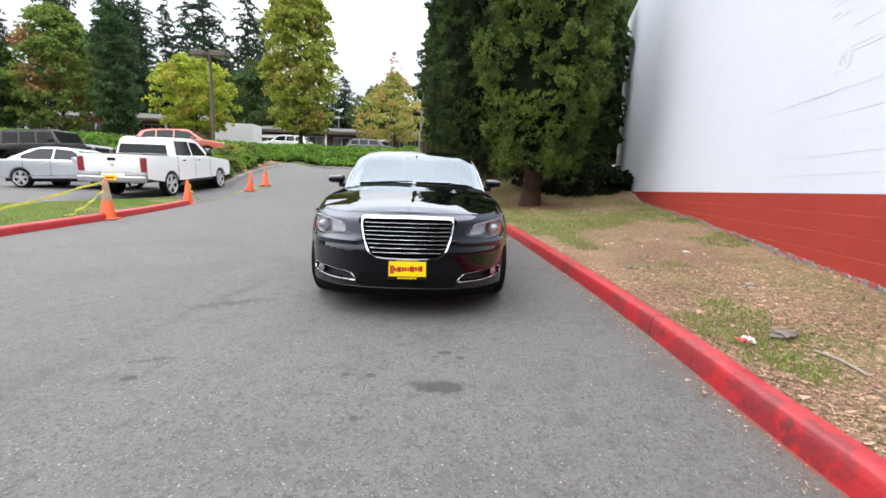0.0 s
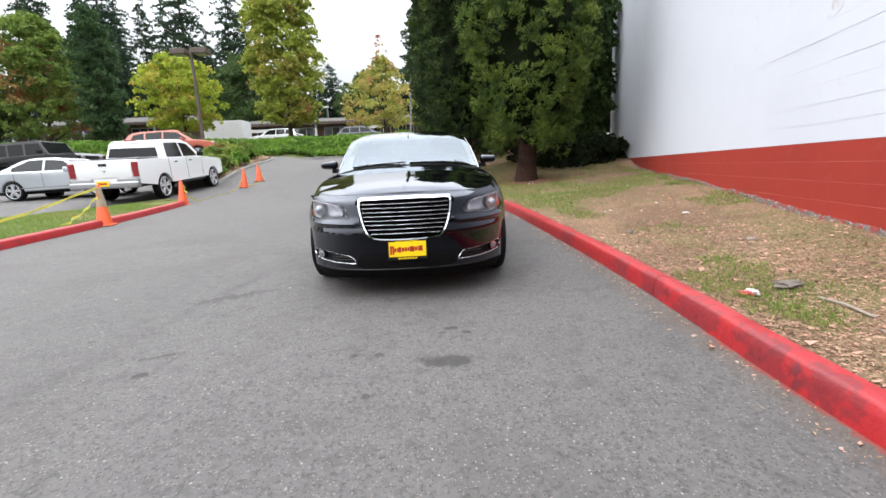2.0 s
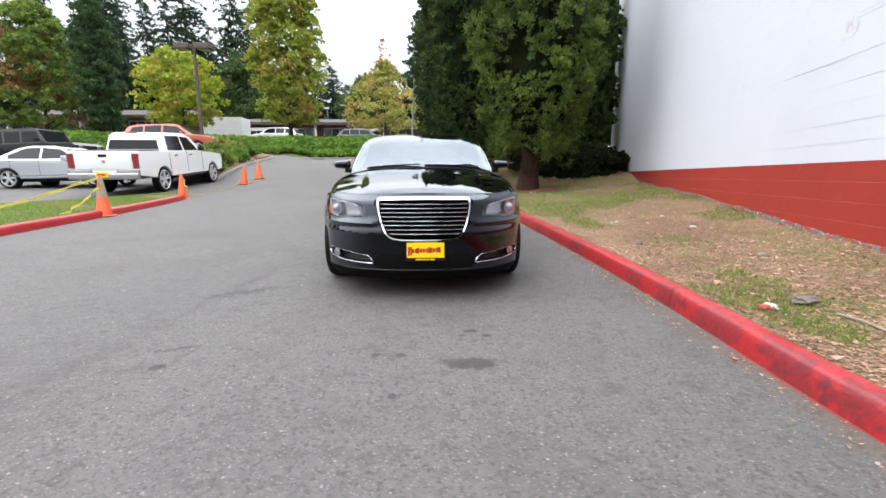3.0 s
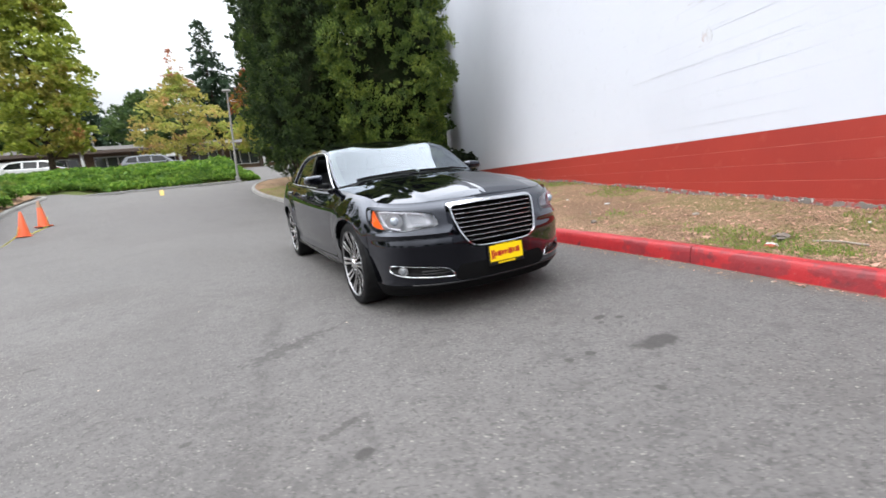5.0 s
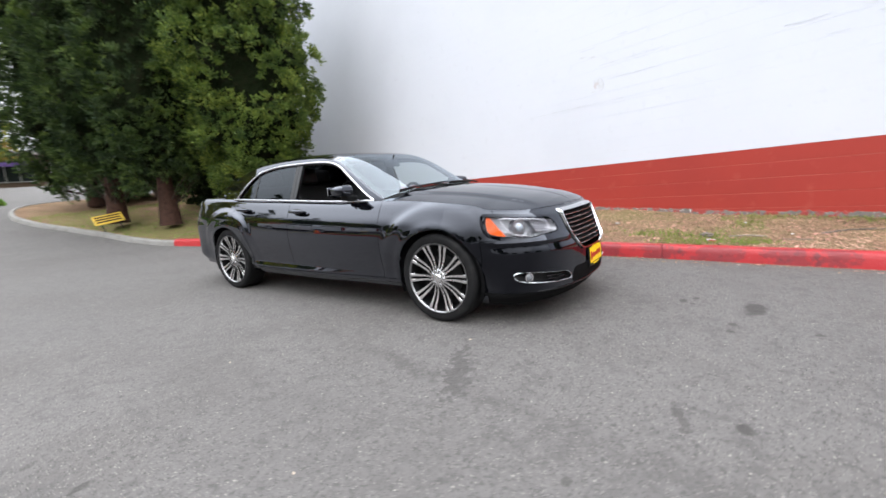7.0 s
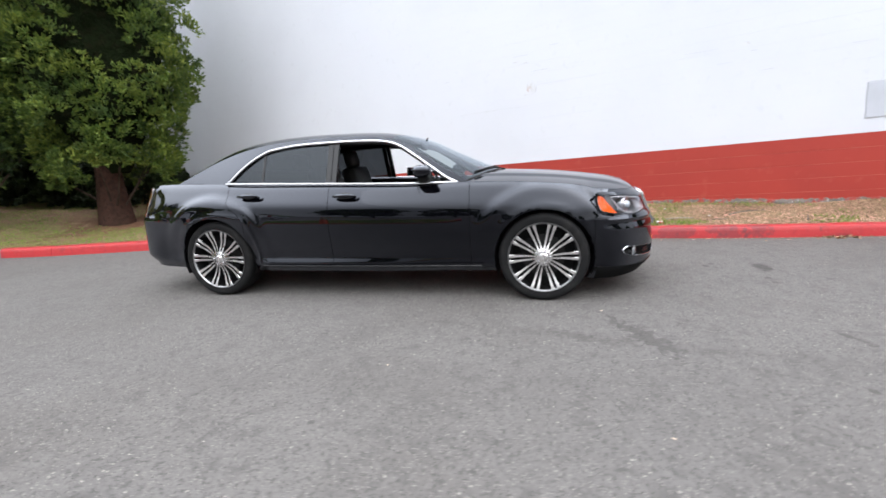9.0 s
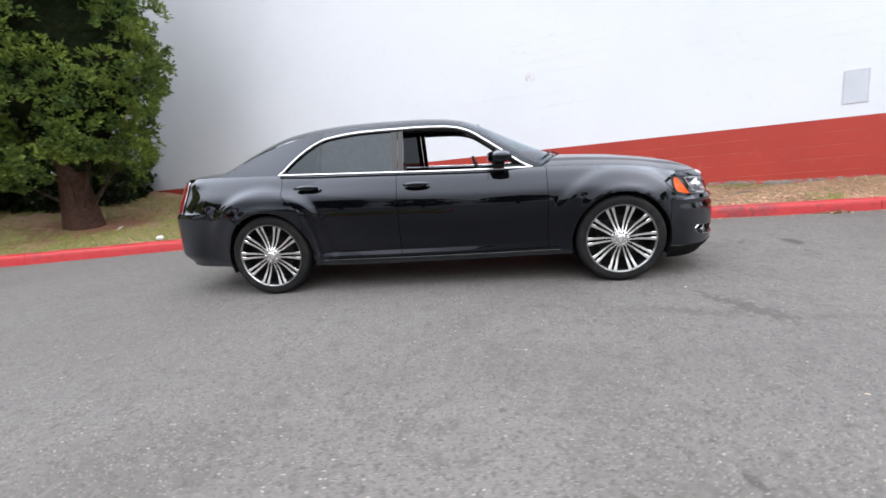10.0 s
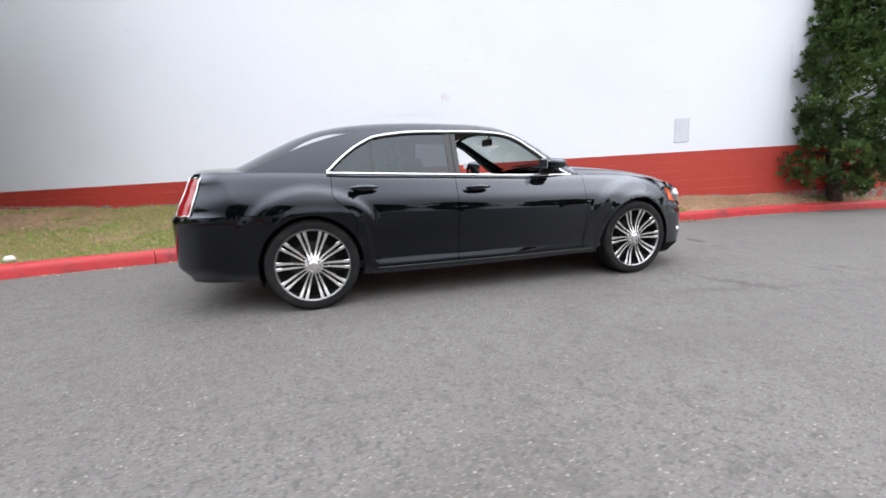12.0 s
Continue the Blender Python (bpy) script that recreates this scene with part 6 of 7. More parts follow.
part("stems", cyl(bmesh.new(), (0, 0, -.3), (0, 0, .5), .06, .03), BARK, t)
c, s = lobes(rng, 40, lambda v: .95 * math.sqrt(max(.05, 1 - v * v)), .0, .6, .25)
p, d = spray(rng, c, s, 30)
part("foliage", leaf_mesh("foliage", p, d, np.full(len(p), .14), 4, rng, width=.45), IVY, t)

# planted corner beside the pickup
planter = tagged(new("planter"), "kerbed planting bed at the corner of the lot", "planting bed", kind="structure")
bed = [(-8.45, 14.3), (-8.42, 15.2), (-8.36, 16.5), (-8.2, 18.2), (-8.02, 19.9), (-8.2, 20.8), (-8.8, 21.4), (-9.8, 21.8)]
bm = kerb_piece([(smooth_table([(i, p[0]) for i, p in enumerate(bed)], k / 5), smooth_table([(i, p[1]) for i, p in enumerate(bed)], k / 5)) for k in range(5 * (len(bed) - 1) + 1)], .13, .15, -1, lambda y: road_z(y, -7.6))
part("planter_kerb", bm, KERB_GREY, planter, smooth=40)
bm = bmesh.new()
grid(bm, [[(x, y, road_z(y, -7.6) + .1 + .35 * smooth_step(-8.5, -10, x)) for x in (-8.55, -9, -9.5, -10, -10.6, -11.2)] for y in [14.4 + 7.2 * k / 20 for k in range(21)]])
part("planter_soil", bm, VERGE, planter, smooth=60)
for i, (x, y, r) in enumerate([(-8.95, 15.2, .45), (-9.0, 16.4, .55), (-9.5, 15.8, .6), (-8.9, 17.6, .5), (-9.4, 18.6, .7), (-9.9, 17.2, .7), (-9.0, 19.6, .5), (-9.6, 20.4, .7), (-10.3, 19.2, .8), (-10.4, 21, .8), (-10.5, 16, .7)]):
    rng = np.random.default_rng(90 + i)
    t = thing("shrub", "low yellow-green shrub in the kerbed bed", "shrub", Matrix.Translation((x, y, road_z(y, -7.6) + .12 + .3 * smooth_step(-8.5, -10, x))), group="shrubs in the bed")
    part("stems", cyl(bmesh.new(), (0, 0, -.1), (0, 0, r * .6), .03, .015, 6), BARK, t)
    c, s = lobes(rng, 22, lambda v: r * .8 * math.sqrt(max(.05, 1 - v * v)), .05, r * .8, .2)
    p, d = spray(rng, c, s, 26)
    part("foliage", leaf_mesh("foliage", p, d, np.full(len(p), .12), 3, rng, width=.4), SHRUB if i % 3 else IVY, t)

# ---- the row of shops ----
TAN = surface("tan_brick", (0.1254, 0.0792, 0.0495), .85, layers=[(1.2, (0.0924, 0.0561, 0.0363), .45, .7, 5), (30, (0.2178, 0.1452, 0.0924), .5, .8, 3)], bumps=[(40, .005)])
SHINGLE = surface("grey_shingles", (0.0594, 0.0534, 0.0477), .9, layers=[(1.0, (0.0445, 0.0404, 0.0364), .45, .7, 5), (12, (0.0743, 0.0664, 0.0603), .5, .8, 4)], bumps=[(20, .01)])
WHITE_TRIM = surface("white_trim", (0.4752, 0.4752, 0.462), .6, layers=[(3, (0.4092, 0.4092, 0.396), .5, .8, 4)])
SHOP_GLASS = surface("shop_glass", (0.03, 0.034, 0.038), .06, spec=.8)
BROWN_TRIM = surface("brown_fascia", (0.0594, 0.0396, 0.0297), .7, layers=[(4, (0.0396, 0.0264, 0.0198), .5, .8, 4)])
PURPLE = surface("purple_awning_cloth", (0.066, 0.033, 0.132), .8, layers=[(4, (0.0462, 0.0264, 0.099), .5, .8, 4)])


def shop_row(x0, x1, base, eave, ridge, label):
    b = thing("shop_building", label, "building", Matrix.Translation((0, 0, 0)))
    part("wall", boxed(x0, x1, 46.0, 56, base - 1.5, eave), TAN, b)
    bm = bmesh.new()
    lo = [(x0 - .6, 44.6, eave - .05), (x1 + .6, 44.6, eave - .05), (x1 + .6, 57.4, eave - .05), (x0 - .6, 57.4, eave - .05)]
    hi = [(x0 + 3, 50.5, ridge), (x1 - 3, 50.5, ridge), (x1 - 3, 51.5, ridge), (x0 + 3, 51.5, ridge)]
    a, c = [bm.verts.new(p) for p in lo], [bm.verts.new(p) for p in hi]
    bm.faces.new(a[::-1])
    bm.faces.new(c)
    for j in range(4):
        bm.faces.new((a[j], a[(j + 1) % 4], c[(j + 1) % 4], c[j]))
    roof = part("roof", bm, SHINGLE, b)
    part("fascia", boxed(x0 - .62, x1 + .62, 44.5, 44.62, eave - .28, eave + .0), BROWN_TRIM, roof)
    x, k = x0 + .8, 0
    while x < x1 - 3:
        w = 2.6
        win = part("shop_window", boxed(x, x + w, 45.93, 46.0, base + .25, eave - .45), SHOP_GLASS, b)
        bm = bmesh.new()
        for u in (x, x + w * .33, x + w * .66, x + w - .07):
            box(bm, u, u + .07, 45.86, 45.925, base + .25, eave - .45)
        box(bm, x, x + w, 45.86, 45.92, base + .18, base + .25)
        box(bm, x, x + w, 45.86, 45.92, eave - .55, eave - .45)
        part("window_frame", bm, WHITE_TRIM, win)
        part("post", boxed(x + w + .35, x + w + .55, 44.8, 45.0, base - 1.2, eave - .25), BROWN_TRIM if k % 2 else WHITE_TRIM, b)
        if k % 3 == 1:
            bm = bmesh.new()
            prism(bm, [(44.3, eave - .95), (44.3, eave - .68), (45.8, eave - .40), (45.8, eave - .52)], w + .3, Matrix.Translation((x - .15, 0, 0)))
            part("awning", bm, WHITE_TRIM if k != 7 else PURPLE, b)
        x += 3.7
        k += 1
    return b


shop_row(-62, -23.2, 4.9, 7.45, 8.75, "long low tan shop building with a grey shingle roof")
shop_row(-22.6, 15.0, 4.5, 6.75, 7.80, "low brown shop building with white window frames")
b = thing("storage_container", "white box trailer parked by the shops", "container", Matrix.Translation((-19.2, 40, road_z(40))))
part("box_body", boxed(-1.9, 1.9, 0, 2.2, .55, 2.75, bevel=.03), WHITE_TRIM, b)
bm = bmesh.new()
for k in range(9):
    box(bm, -1.8 + .44 * k, -1.76 + .44 * k, -.02, .0, .6, 2.7)
part("ribs", bm, WHITE_TRIM, b)
for x in (-1.2, 1.2):
    part("tyre", cyl(bmesh.new(), (x, .1, .3), (x, .35, .3), .3, n=20), RUBBER, b)

# ---- parked vehicles in the distance ----
SIDE_GLASS = surface("dark_car_glass", (0.0066, 0.0079, 0.0092), .08, spec=.25, space="object")
WHITE_PAINT = surface("white_car_paint", (0.72, 0.725, 0.735), .3, coat=1.0, space="object")
SILVER_PAINT = surface("silver_car_paint", (0.40, 0.425, 0.45), .35, .5, coat=1.0, space="object")
ORANGE_PAINT = surface("orange_car_paint", (0.3432, 0.066, 0.0297), .35, .1, coat=1.0, space="object")
BLACK_PAINT = surface("matt_black_car_paint", (0.0079, 0.0079, 0.0086), .35, coat=.6, space="object")
GREY_PAINT = surface("grey_car_paint", (0.0924, 0.099, 0.1122), .35, .4, coat=1.0, space="object")


def arch_outline(low, length_pts, wheels, r):
    """Body outline in (along, height): the upper points given, the lower edge cut by wheel arches."""
    pts = list(length_pts)
    for a in sorted(wheels):
        for k in range(11):
            t = math.pi * (1.0 - k / 10)
            pts.append((a + r * math.cos(t), max(low, r * .80 + r * math.sin(t))))
    return pts


FAR_RIM = surface("bright_far_rim", (0.44, 0.445, 0.46), .3, .3, space="object")


def far_wheel(parent, m, r):
    s = r / .362
    bm = lathe(bmesh.new(), [(a * .95, q * s) for a, q in TYRE], 28)
    w = part("wheel", bm, RUBBER, parent, smooth=40, m=m)
    rim_r = .262 * s
    part("rim", lathe(bmesh.new(), [(.112, rim_r * 1.08), (.116, rim_r * 1.02), (.09, rim_r * .96), (.03, rim_r * .9), (.03, 0)], 28), STEEL, w, smooth=40)
    bm = bmesh.new()
    for k in range(5):
        for lean in (-.17, .17):
            q = Matrix.Rotation(2 * math.pi * k / 5 + lean, 4, "X")
            box(bm, .06, .108, -.024 * s, .024 * s, .03, rim_r, m=q, bevel=.006)
    cyl(bm, (.05, 0, 0), (.112, 0, 0), .07 * s, .06 * s, 16)
    lathe(bm, [(.105, rim_r * 1.10), (.120, rim_r * 1.06), (.118, rim_r * 1.0), (.10, rim_r * .96)], 28)
    part("rim_spokes", bm, FAR_RIM, w, smooth=40)
    return w


def far_vehicle(name, label, category, m, paint, half, body, low, wheels, r, cabin, top_half, side_panes, screens, arch=1.16, group="parked vehicles"):
    """A parked vehicle, nose towards +y: body outline, wheels, a tapering cabin outline with panes, lamps and bumpers."""
    v = thing(name, label, category, m, group=group)
    bm = bmesh.new()
    out = arch_outline(low, body, wheels, r * arch)
    prism(bm, out, 2 * half, Matrix.Translation((-half, 0, 0)))
    es = [e for e in bm.edges if e.calc_length() > .02 and abs(e.verts[0].co.x - e.verts[1].co.x) < 1e-4 and (e.verts[0].co.z + e.verts[1].co.z) / 2 > low + .04]
    bmesh.ops.bevel(bm, geom=es, offset=.07, segments=3, affect="EDGES", profile=.6, clamp_overlap=True)
    part("body", bm, paint, v, smooth=35)
    zb = min(z for y, z in cabin)
    zt = max(z for y, z in cabin)
    wide = lambda z: (half - .07) + (top_half - half + .07) * (z - zb) / (zt - zb)
    bm = bmesh.new()
    a, b = [bm.verts.new((-wide(z), y, z)) for y, z in cabin], [bm.verts.new((wide(z), y, z)) for y, z in cabin]
    bm.faces.new(a)
    bm.faces.new(b[::-1])
    for j in range(len(a)):
        k = (j + 1) % len(a)
        bm.faces.new((a[j], b[j], b[k], a[k]))
    es = [e for e in bm.edges if min(e.verts[0].co.z, e.verts[1].co.z) > zb + .05]
    bmesh.ops.bevel(bm, geom=es, offset=.05, segments=2, affect="EDGES", clamp_overlap=True)
    part("cabin", bm, paint, v, smooth=35)
    for sx in (-1, 1):
        for pane in side_panes:
            bm = bmesh.new()
            q = [bm.verts.new((sx * (wide(z) + .006), y, z)) for y, z in pane]
            w = [bm.verts.new((sx * (wide(z) - .02), y, z)) for y, z in pane]
            bm.faces.new(q)
            bm.faces.new(w[::-1])
            for j in range(len(q)):
                k = (j + 1) % len(q)
                bm.faces.new((q[j], q[k], w[k], w[j]))
            part("side_window", bm, SIDE_GLASS, v)
        for wy in wheels:
            far_wheel(v, Matrix.Translation((sx * (half - .13), wy, r)) @ (Matrix.Rotation(math.pi, 4, "Z") if sx < 0 else Matrix.Identity(4)), r)
    for (y0, z0), (y1, z1) in screens:
        bm = bmesh.new()
        n = Vector((0, z1 - z0, -(y1 - y0))).normalized()
        if n.z < 0:
            n = -n
        o = n * .008
        q = [bm.verts.new(Vector(p) + o) for p in ((-wide(z0) + .10, y0, z0), (wide(z0) - .10, y0, z0), (wide(z1) - .08, y1, z1), (-wide(z1) + .08, y1, z1))]
        w = [bm.verts.new(x.co - o * 3) for x in q]
        bm.faces.new(q)
        bm.faces.new(w[::-1])
        for j in range(4):
            bm.faces.new((q[j], q[(j + 1) % 4], w[(j + 1) % 4], w[j]))
        part("screen", bm, SIDE_GLASS, v)
    part("underside", boxed(-half + .25, half - .25, min(y for y, z in body) + .25, max(y for y, z in body) - .25, low - .02, low + .2), BLACK_PLASTIC, v)
    return v


def lamp_pair(v, name, x, y, z, w, d, h, mat):
    for sx in (-1, 1):
        part(name, boxed(sx * x - w / 2, sx * x + w / 2, y - d / 2, y + d / 2, z - h / 2, z + h / 2, bevel=min(w, d, h) * .25, segs=2), mat, v)


def mirrors(v, x, y, z, mat):
    for sx in (-1, 1):
        part("door_mirror", boxed(sx * x - .10, sx * x + .10, y - .06, y + .06, z - .08, z + .08, bevel=.03, segs=2), mat, v)


# white crew-cab pickup, its tail towards the drive
RIM_Y = 10.35
pz0, pz1 = road_z(10.35, -9.3), road_z(13.92, -9.3)
tilt = math.degrees(math.atan((pz1 - pz0) / 3.57))
truck = far_vehicle("pickup_truck", "white crew-cab pickup with chrome bumper, parked tail outward", "pickup truck", pose(-9.32, 10.35, pz0, tilt, 0, 1.5), WHITE_PAINT, .99,
                    [(4.45, .55), (4.48, .95), (4.38, 1.12), (3.3, 1.22), (2.95, 1.24), (-.02, 1.30), (-1.26, 1.33), (-1.30, 1.0), (-1.30, .62)], .50, [0, 3.57], .40,
                    [(2.98, 1.22), (2.25, 1.84), (1.95, 1.90), (.55, 1.90), (.32, 1.84), (.20, 1.28)], .74,
                    [[(2.62, 1.30), (2.15, 1.74), (1.62, 1.78), (1.62, 1.30)], [(1.52, 1.30), (1.52, 1.79), (.68, 1.79), (.52, 1.32)]],
                    [((2.90, 1.28), (2.32, 1.78)), ((.215, 1.36), (.325, 1.80))])
part("bed_floor", boxed(-.82, .82, -1.2, .15, 1.318, 1.345), BLACK_PLASTIC, truck, "dark open load bed")
BUMPER = surface("bright_bumper_metal", (0.34, 0.34, 0.35), .25, .55, space="object")
for x0, x1, z1 in ((-.98, -.36, .80), (-.36, .36, .70), (.36, .98, .80)):
    part("bumper_step", boxed(x0, x1, -1.40, -1.27, .56, z1, bevel=.03, segs=2), BUMPER, truck, smooth=40)
part("rear_bumper", boxed(-.98, .98, -1.46, -1.26, .50, .70, bevel=.05, segs=3), BUMPER, truck, "silver rear bumper", smooth=40)
part("tailgate", boxed(-.80, .80, -1.325, -1.29, .80, 1.33, bevel=.02, segs=2), WHITE_PAINT, truck, smooth=40)
part("gate_handle", boxed(-.12, .12, -1.335, -1.32, 1.15, 1.23, bevel=.005), BLACK_PLASTIC, truck)
part("tailgate_badge", boxed(-.05, .05, -1.34, -1.323, .98, 1.08, bevel=.01), ALLOY, truck)
part("top_brake_light", boxed(-.18, .18, .20, .26, 1.86, 1.905, bevel=.01), RED_LENS, truck)
part("number_plate", boxed(-.17, .17, -1.482, -1.462, .58, .73), PLATE_YELLOW, truck, "plain yellow plate")
part("plate_bar", boxed(-.12, .12, -1.490, -1.482, .63, .68), PLATE_RED, truck)
lamp_pair(truck, "tail_light", .90, -1.29, 1.04, .17, .10, .44, RED_LENS)
lamp_pair(truck, "headlight", .80, 4.44, 1.0, .30, .10, .20, LAMP_SILVER)
mirrors(truck, 1.10, 2.45, 1.36, BLACK_PLASTIC)
for sx in (-1, 1):
    for y in (1.72, .72):
        part("door_handle", boxed(sx * 1.0 - .02, sx * 1.0 + .02, y, y + .2, 1.14, 1.18, bevel=.008), CHROME, truck)
    bm = bmesh.new()
    for y in (.42, 1.57, 2.72):
        box(bm, sx * .992 - .003, sx * .992 + .003, y, y + .012, .55, 1.27)
    part("door_gap", bm, BLACK_PLASTIC, truck)
    part("running_board", boxed(min(sx * .9, sx * 1.02), max(sx * .9, sx * 1.02), .6, 2.85, .42, .47, bevel=.01), BLACK_PLASTIC, truck)
    part("exhaust_tip", cyl(bmesh.new(), (sx * .62, -1.3, .46), (sx * .62, -1.48, .46), .05, .05, 16), CHROME, truck)

sedan_body = [(2.30, .36), (2.36, .52), (2.30, .70), (2.0, .80), (1.2, .90), (.9, .94), (-1.6, 1.0), (-2.25, .98), (-2.40, .80), (-2.40, .42)]
sedan_cabin = [(1.15, .90), (.42, 1.32), (.10, 1.43), (-.75, 1.45), (-1.20, 1.36), (-2.0, .98)]
sedan_panes = [[(.86, .97), (.32, 1.30), (-.28, 1.37), (-.28, .99)], [(-.36, .99), (-.36, 1.37), (-.85, 1.37), (-1.42, 1.14), (-1.42, 1.01)]]
sedan_screens = [((1.08, .95), (.45, 1.32)), ((-1.92, 1.02), (-1.27, 1.35))]
zs = road_z(12.4, -12.7)
silver = far_vehicle("saloon_car", "silver saloon car parked beside the pickup", "car", pose(-12.85, 12.4, zs, 1.5, 0, -90), SILVER_PAINT, .92, sedan_body, .24, [-1.42, 1.45], .33, sedan_cabin, .62, sedan_panes, sedan_screens)
lamp_pair(silver, "headlight", .68, 2.26, .64, .34, .16, .14, LAMP_SILVER)
lamp_pair(silver, "tail_light", .70, -2.36, .80, .32, .10, .14, RED_LENS)
mirrors(silver, 1.0, .62, .98, SILVER_PAINT)
for sx in (-1, 1):
    bm = bmesh.new()
    box(bm, sx * .918 - .004, sx * .918 + .004, -1.25, 1.15, .40, .43)
    part("sill_strip", bm, BRIGHT, silver)
    bm = bmesh.new()
    for y in (.95, -.32, -1.28):
        box(bm, sx * .921 - .003, sx * .921 + .003, y, y + .01, .40, .93)
    part("door_gap", bm, BLACK_PLASTIC, silver)

suv_body = [(2.25, .45), (2.32, .72), (2.22, .95), (1.55, 1.08), (.9, 1.12), (-2.15, 1.14), (-2.38, 1.0), (-2.40, .5)]
suv_cabin = [(1.25, 1.08), (.55, 1.60), (.25, 1.70), (-1.5, 1.70), (-1.95, 1.62), (-2.30, 1.12)]
suv_panes = [[(.95, 1.15), (.45, 1.54), (-.25, 1.62), (-.25, 1.15)], [(-.33, 1.15), (-.33, 1.62), (-1.15, 1.61), (-1.15, 1.15)], [(-1.23, 1.15), (-1.23, 1.61), (-1.75, 1.54), (-1.98, 1.2)]]
suv_screens = [((1.17, 1.14), (.58, 1.58)), ((-2.24, 1.2), (-2.0, 1.58))]


def suv(label, m, paint, black_screen=True):
    v = far_vehicle("suv", label, "car", m, paint, .94, suv_body, .34, [-1.4, 1.42], .37, suv_cabin, .66, suv_panes, suv_screens)
    lamp_pair(v, "headlight", .72, 2.20, .88, .34, .16, .16, LAMP_SILVER)
    lamp_pair(v, "tail_light", .80, -2.36, 1.0, .20, .12, .26, RED_LENS)
    mirrors(v, 1.02, .75, 1.16, paint)
    for sx in (-1, 1):
        bm = bmesh.new()
        tube(bm, [(sx * .62, y, 1.74) for y in (-1.6, -.8, 0, .25)], .018, 6)
        part("roof_rail", bm, ALLOY_DARK, v)
    part("lower_cladding", boxed(-.95, .95, -2.41, 2.33, .36, .50, bevel=.02), BLACK_PLASTIC, v)
    return v


suv("burnt-orange crossover parked behind the pickup", pose(-13.3, 20.6, road_z(20.6, -13) + .02, 2.0, 0, -86), ORANGE_PAINT)
suv("white crossover parked by the shops", pose(-13.6, 38.5, road_z(38.5), 1, 0, 82), WHITE_PAINT)
suv("grey car parked by the shops", pose(-5.4, 38.5, road_z(38.5) - .1, 1, 0, -85), GREY_PAINT)
suv("dark grey car parked by the shops", pose(-33.5, 41.5, road_z(41), 1, 0, 84), GREY_PAINT)
suv("white van parked by the shops", pose(-26.3, 41.5, road_z(41), 1, 0, 84), WHITE_PAINT)

jeep = far_vehicle("off_road_car", "black off-road car with a boxy cabin, parked behind the saloon", "car", pose(-16.75, 16.3, road_z(16, -16), 2.5, 0, -92), BLACK_PAINT, .84,
                   [(1.95, .62), (2.0, 1.05), (1.9, 1.16), (.75, 1.20), (-1.9, 1.22), (-1.98, 1.1), (-1.98, .6)], .52, [-1.3, 1.25], .41,
                   [(.72, 1.18), (.40, 1.80), (.30, 1.84), (-1.85, 1.84), (-1.93, 1.20)], .70,
                   [[(.58, 1.24), (.36, 1.70), (-.25, 1.72), (-.25, 1.24)], [(-.35, 1.24), (-.35, 1.72), (-1.0, 1.72), (-1.0, 1.24)], [(-1.1, 1.24), (-1.1, 1.72), (-1.75, 1.72), (-1.8, 1.24)]],
                   [((.69, 1.24), (.43, 1.76)), ((-1.925, 1.26), (-1.86, 1.76))])
for sx in (-1, 1):
    for y in (-1.3, 1.25):
        bm = bmesh.new()
        prism(bm, [(y - .58, .62), (y - .50, .92), (y - .38, 1.0), (y + .42, 1.0), (y + .55, .88), (y + .5, .85), (y + .38, .94), (y - .36, .94), (y - .46, .86), (y - .53, .62)], .28, Matrix.Translation((sx * .92 - .14, 0, 0)))
        part("mudguard", bm, BLACK_PLASTIC, jeep)
mirrors(jeep, .98, .55, 1.32, BLACK_PLASTIC)
part("front_bumper", boxed(-.8, .8, 1.98, 2.16, .52, .70, bevel=.03), BLACK_PLASTIC, jeep)
lamp_pair(jeep, "headlight", .52, 1.99, .95, .20, .06, .20, LAMP_SILVER)

# ---- lamp posts, cones, tape, sign ----
POLE = surface("weathered_lamp_post", (0.0759, 0.0561, 0.0429), .7, layers=[(3, (0.0528, 0.0396, 0.0297), .5, .8, 4)], space="object")
POLE_GREY = surface("grey_lamp_post", (0.198, 0.1914, 0.1782), .7, layers=[(3, (0.1452, 0.1386, 0.132), .5, .8, 4)], space="object")
CONE_ORANGE = surface("orange_cone", (0.561, 0.0792, 0.0132), .5, layers=[(6, (0.4092, 0.0594, 0.0132), .55, .75, 5)], space="object")
TAPE = surface("yellow_barrier_tape", (0.4752, 0.4356, 0.066), .5, space="object")
post = thing("street_lamp", "brown lamp post with twin box heads", "street lamp", Matrix.Translation((-16.4, 30, 3.3)))
part("pole", cyl(bmesh.new(), (0, 0, 0), (0, 0, 7.35), .13, .10, 12), POLE, post, smooth=50)
part("cross_arm", boxed(-.7, .7, -.05, .05, 6.95, 7.05), POLE, post)
for x in (-.76, .76):
    head = part("lamp_head", boxed(x - .52, x + .52, -.45, .45, 6.82, 7.22, bevel=.05), POLE, post, "dark box lamp head", smooth=40)
    part("diffuser", boxed(x - .38, x + .38, -.35, .35, 6.80, 6.818), LAMP_GREY, head)
post = thing("street_lamp", "slim grey lamp post at the edge of the bank", "street lamp", Matrix.Translation((-.55, 22.32, road_z(22.3))))
part("pole", cyl(bmesh.new(), (0, 0, -.1), (.26, 0, 4.75), .06, .04, 12), POLE_GREY, post, smooth=50)
part("base", boxed(-.1, .1, -.1, .1, -.1, .3, bevel=.03), KERB_GREY, post)
part("lamp_head", boxed(.02, .46, -.10, .10, 4.68, 4.80, bevel=.04), POLE_GREY, post, smooth=40)
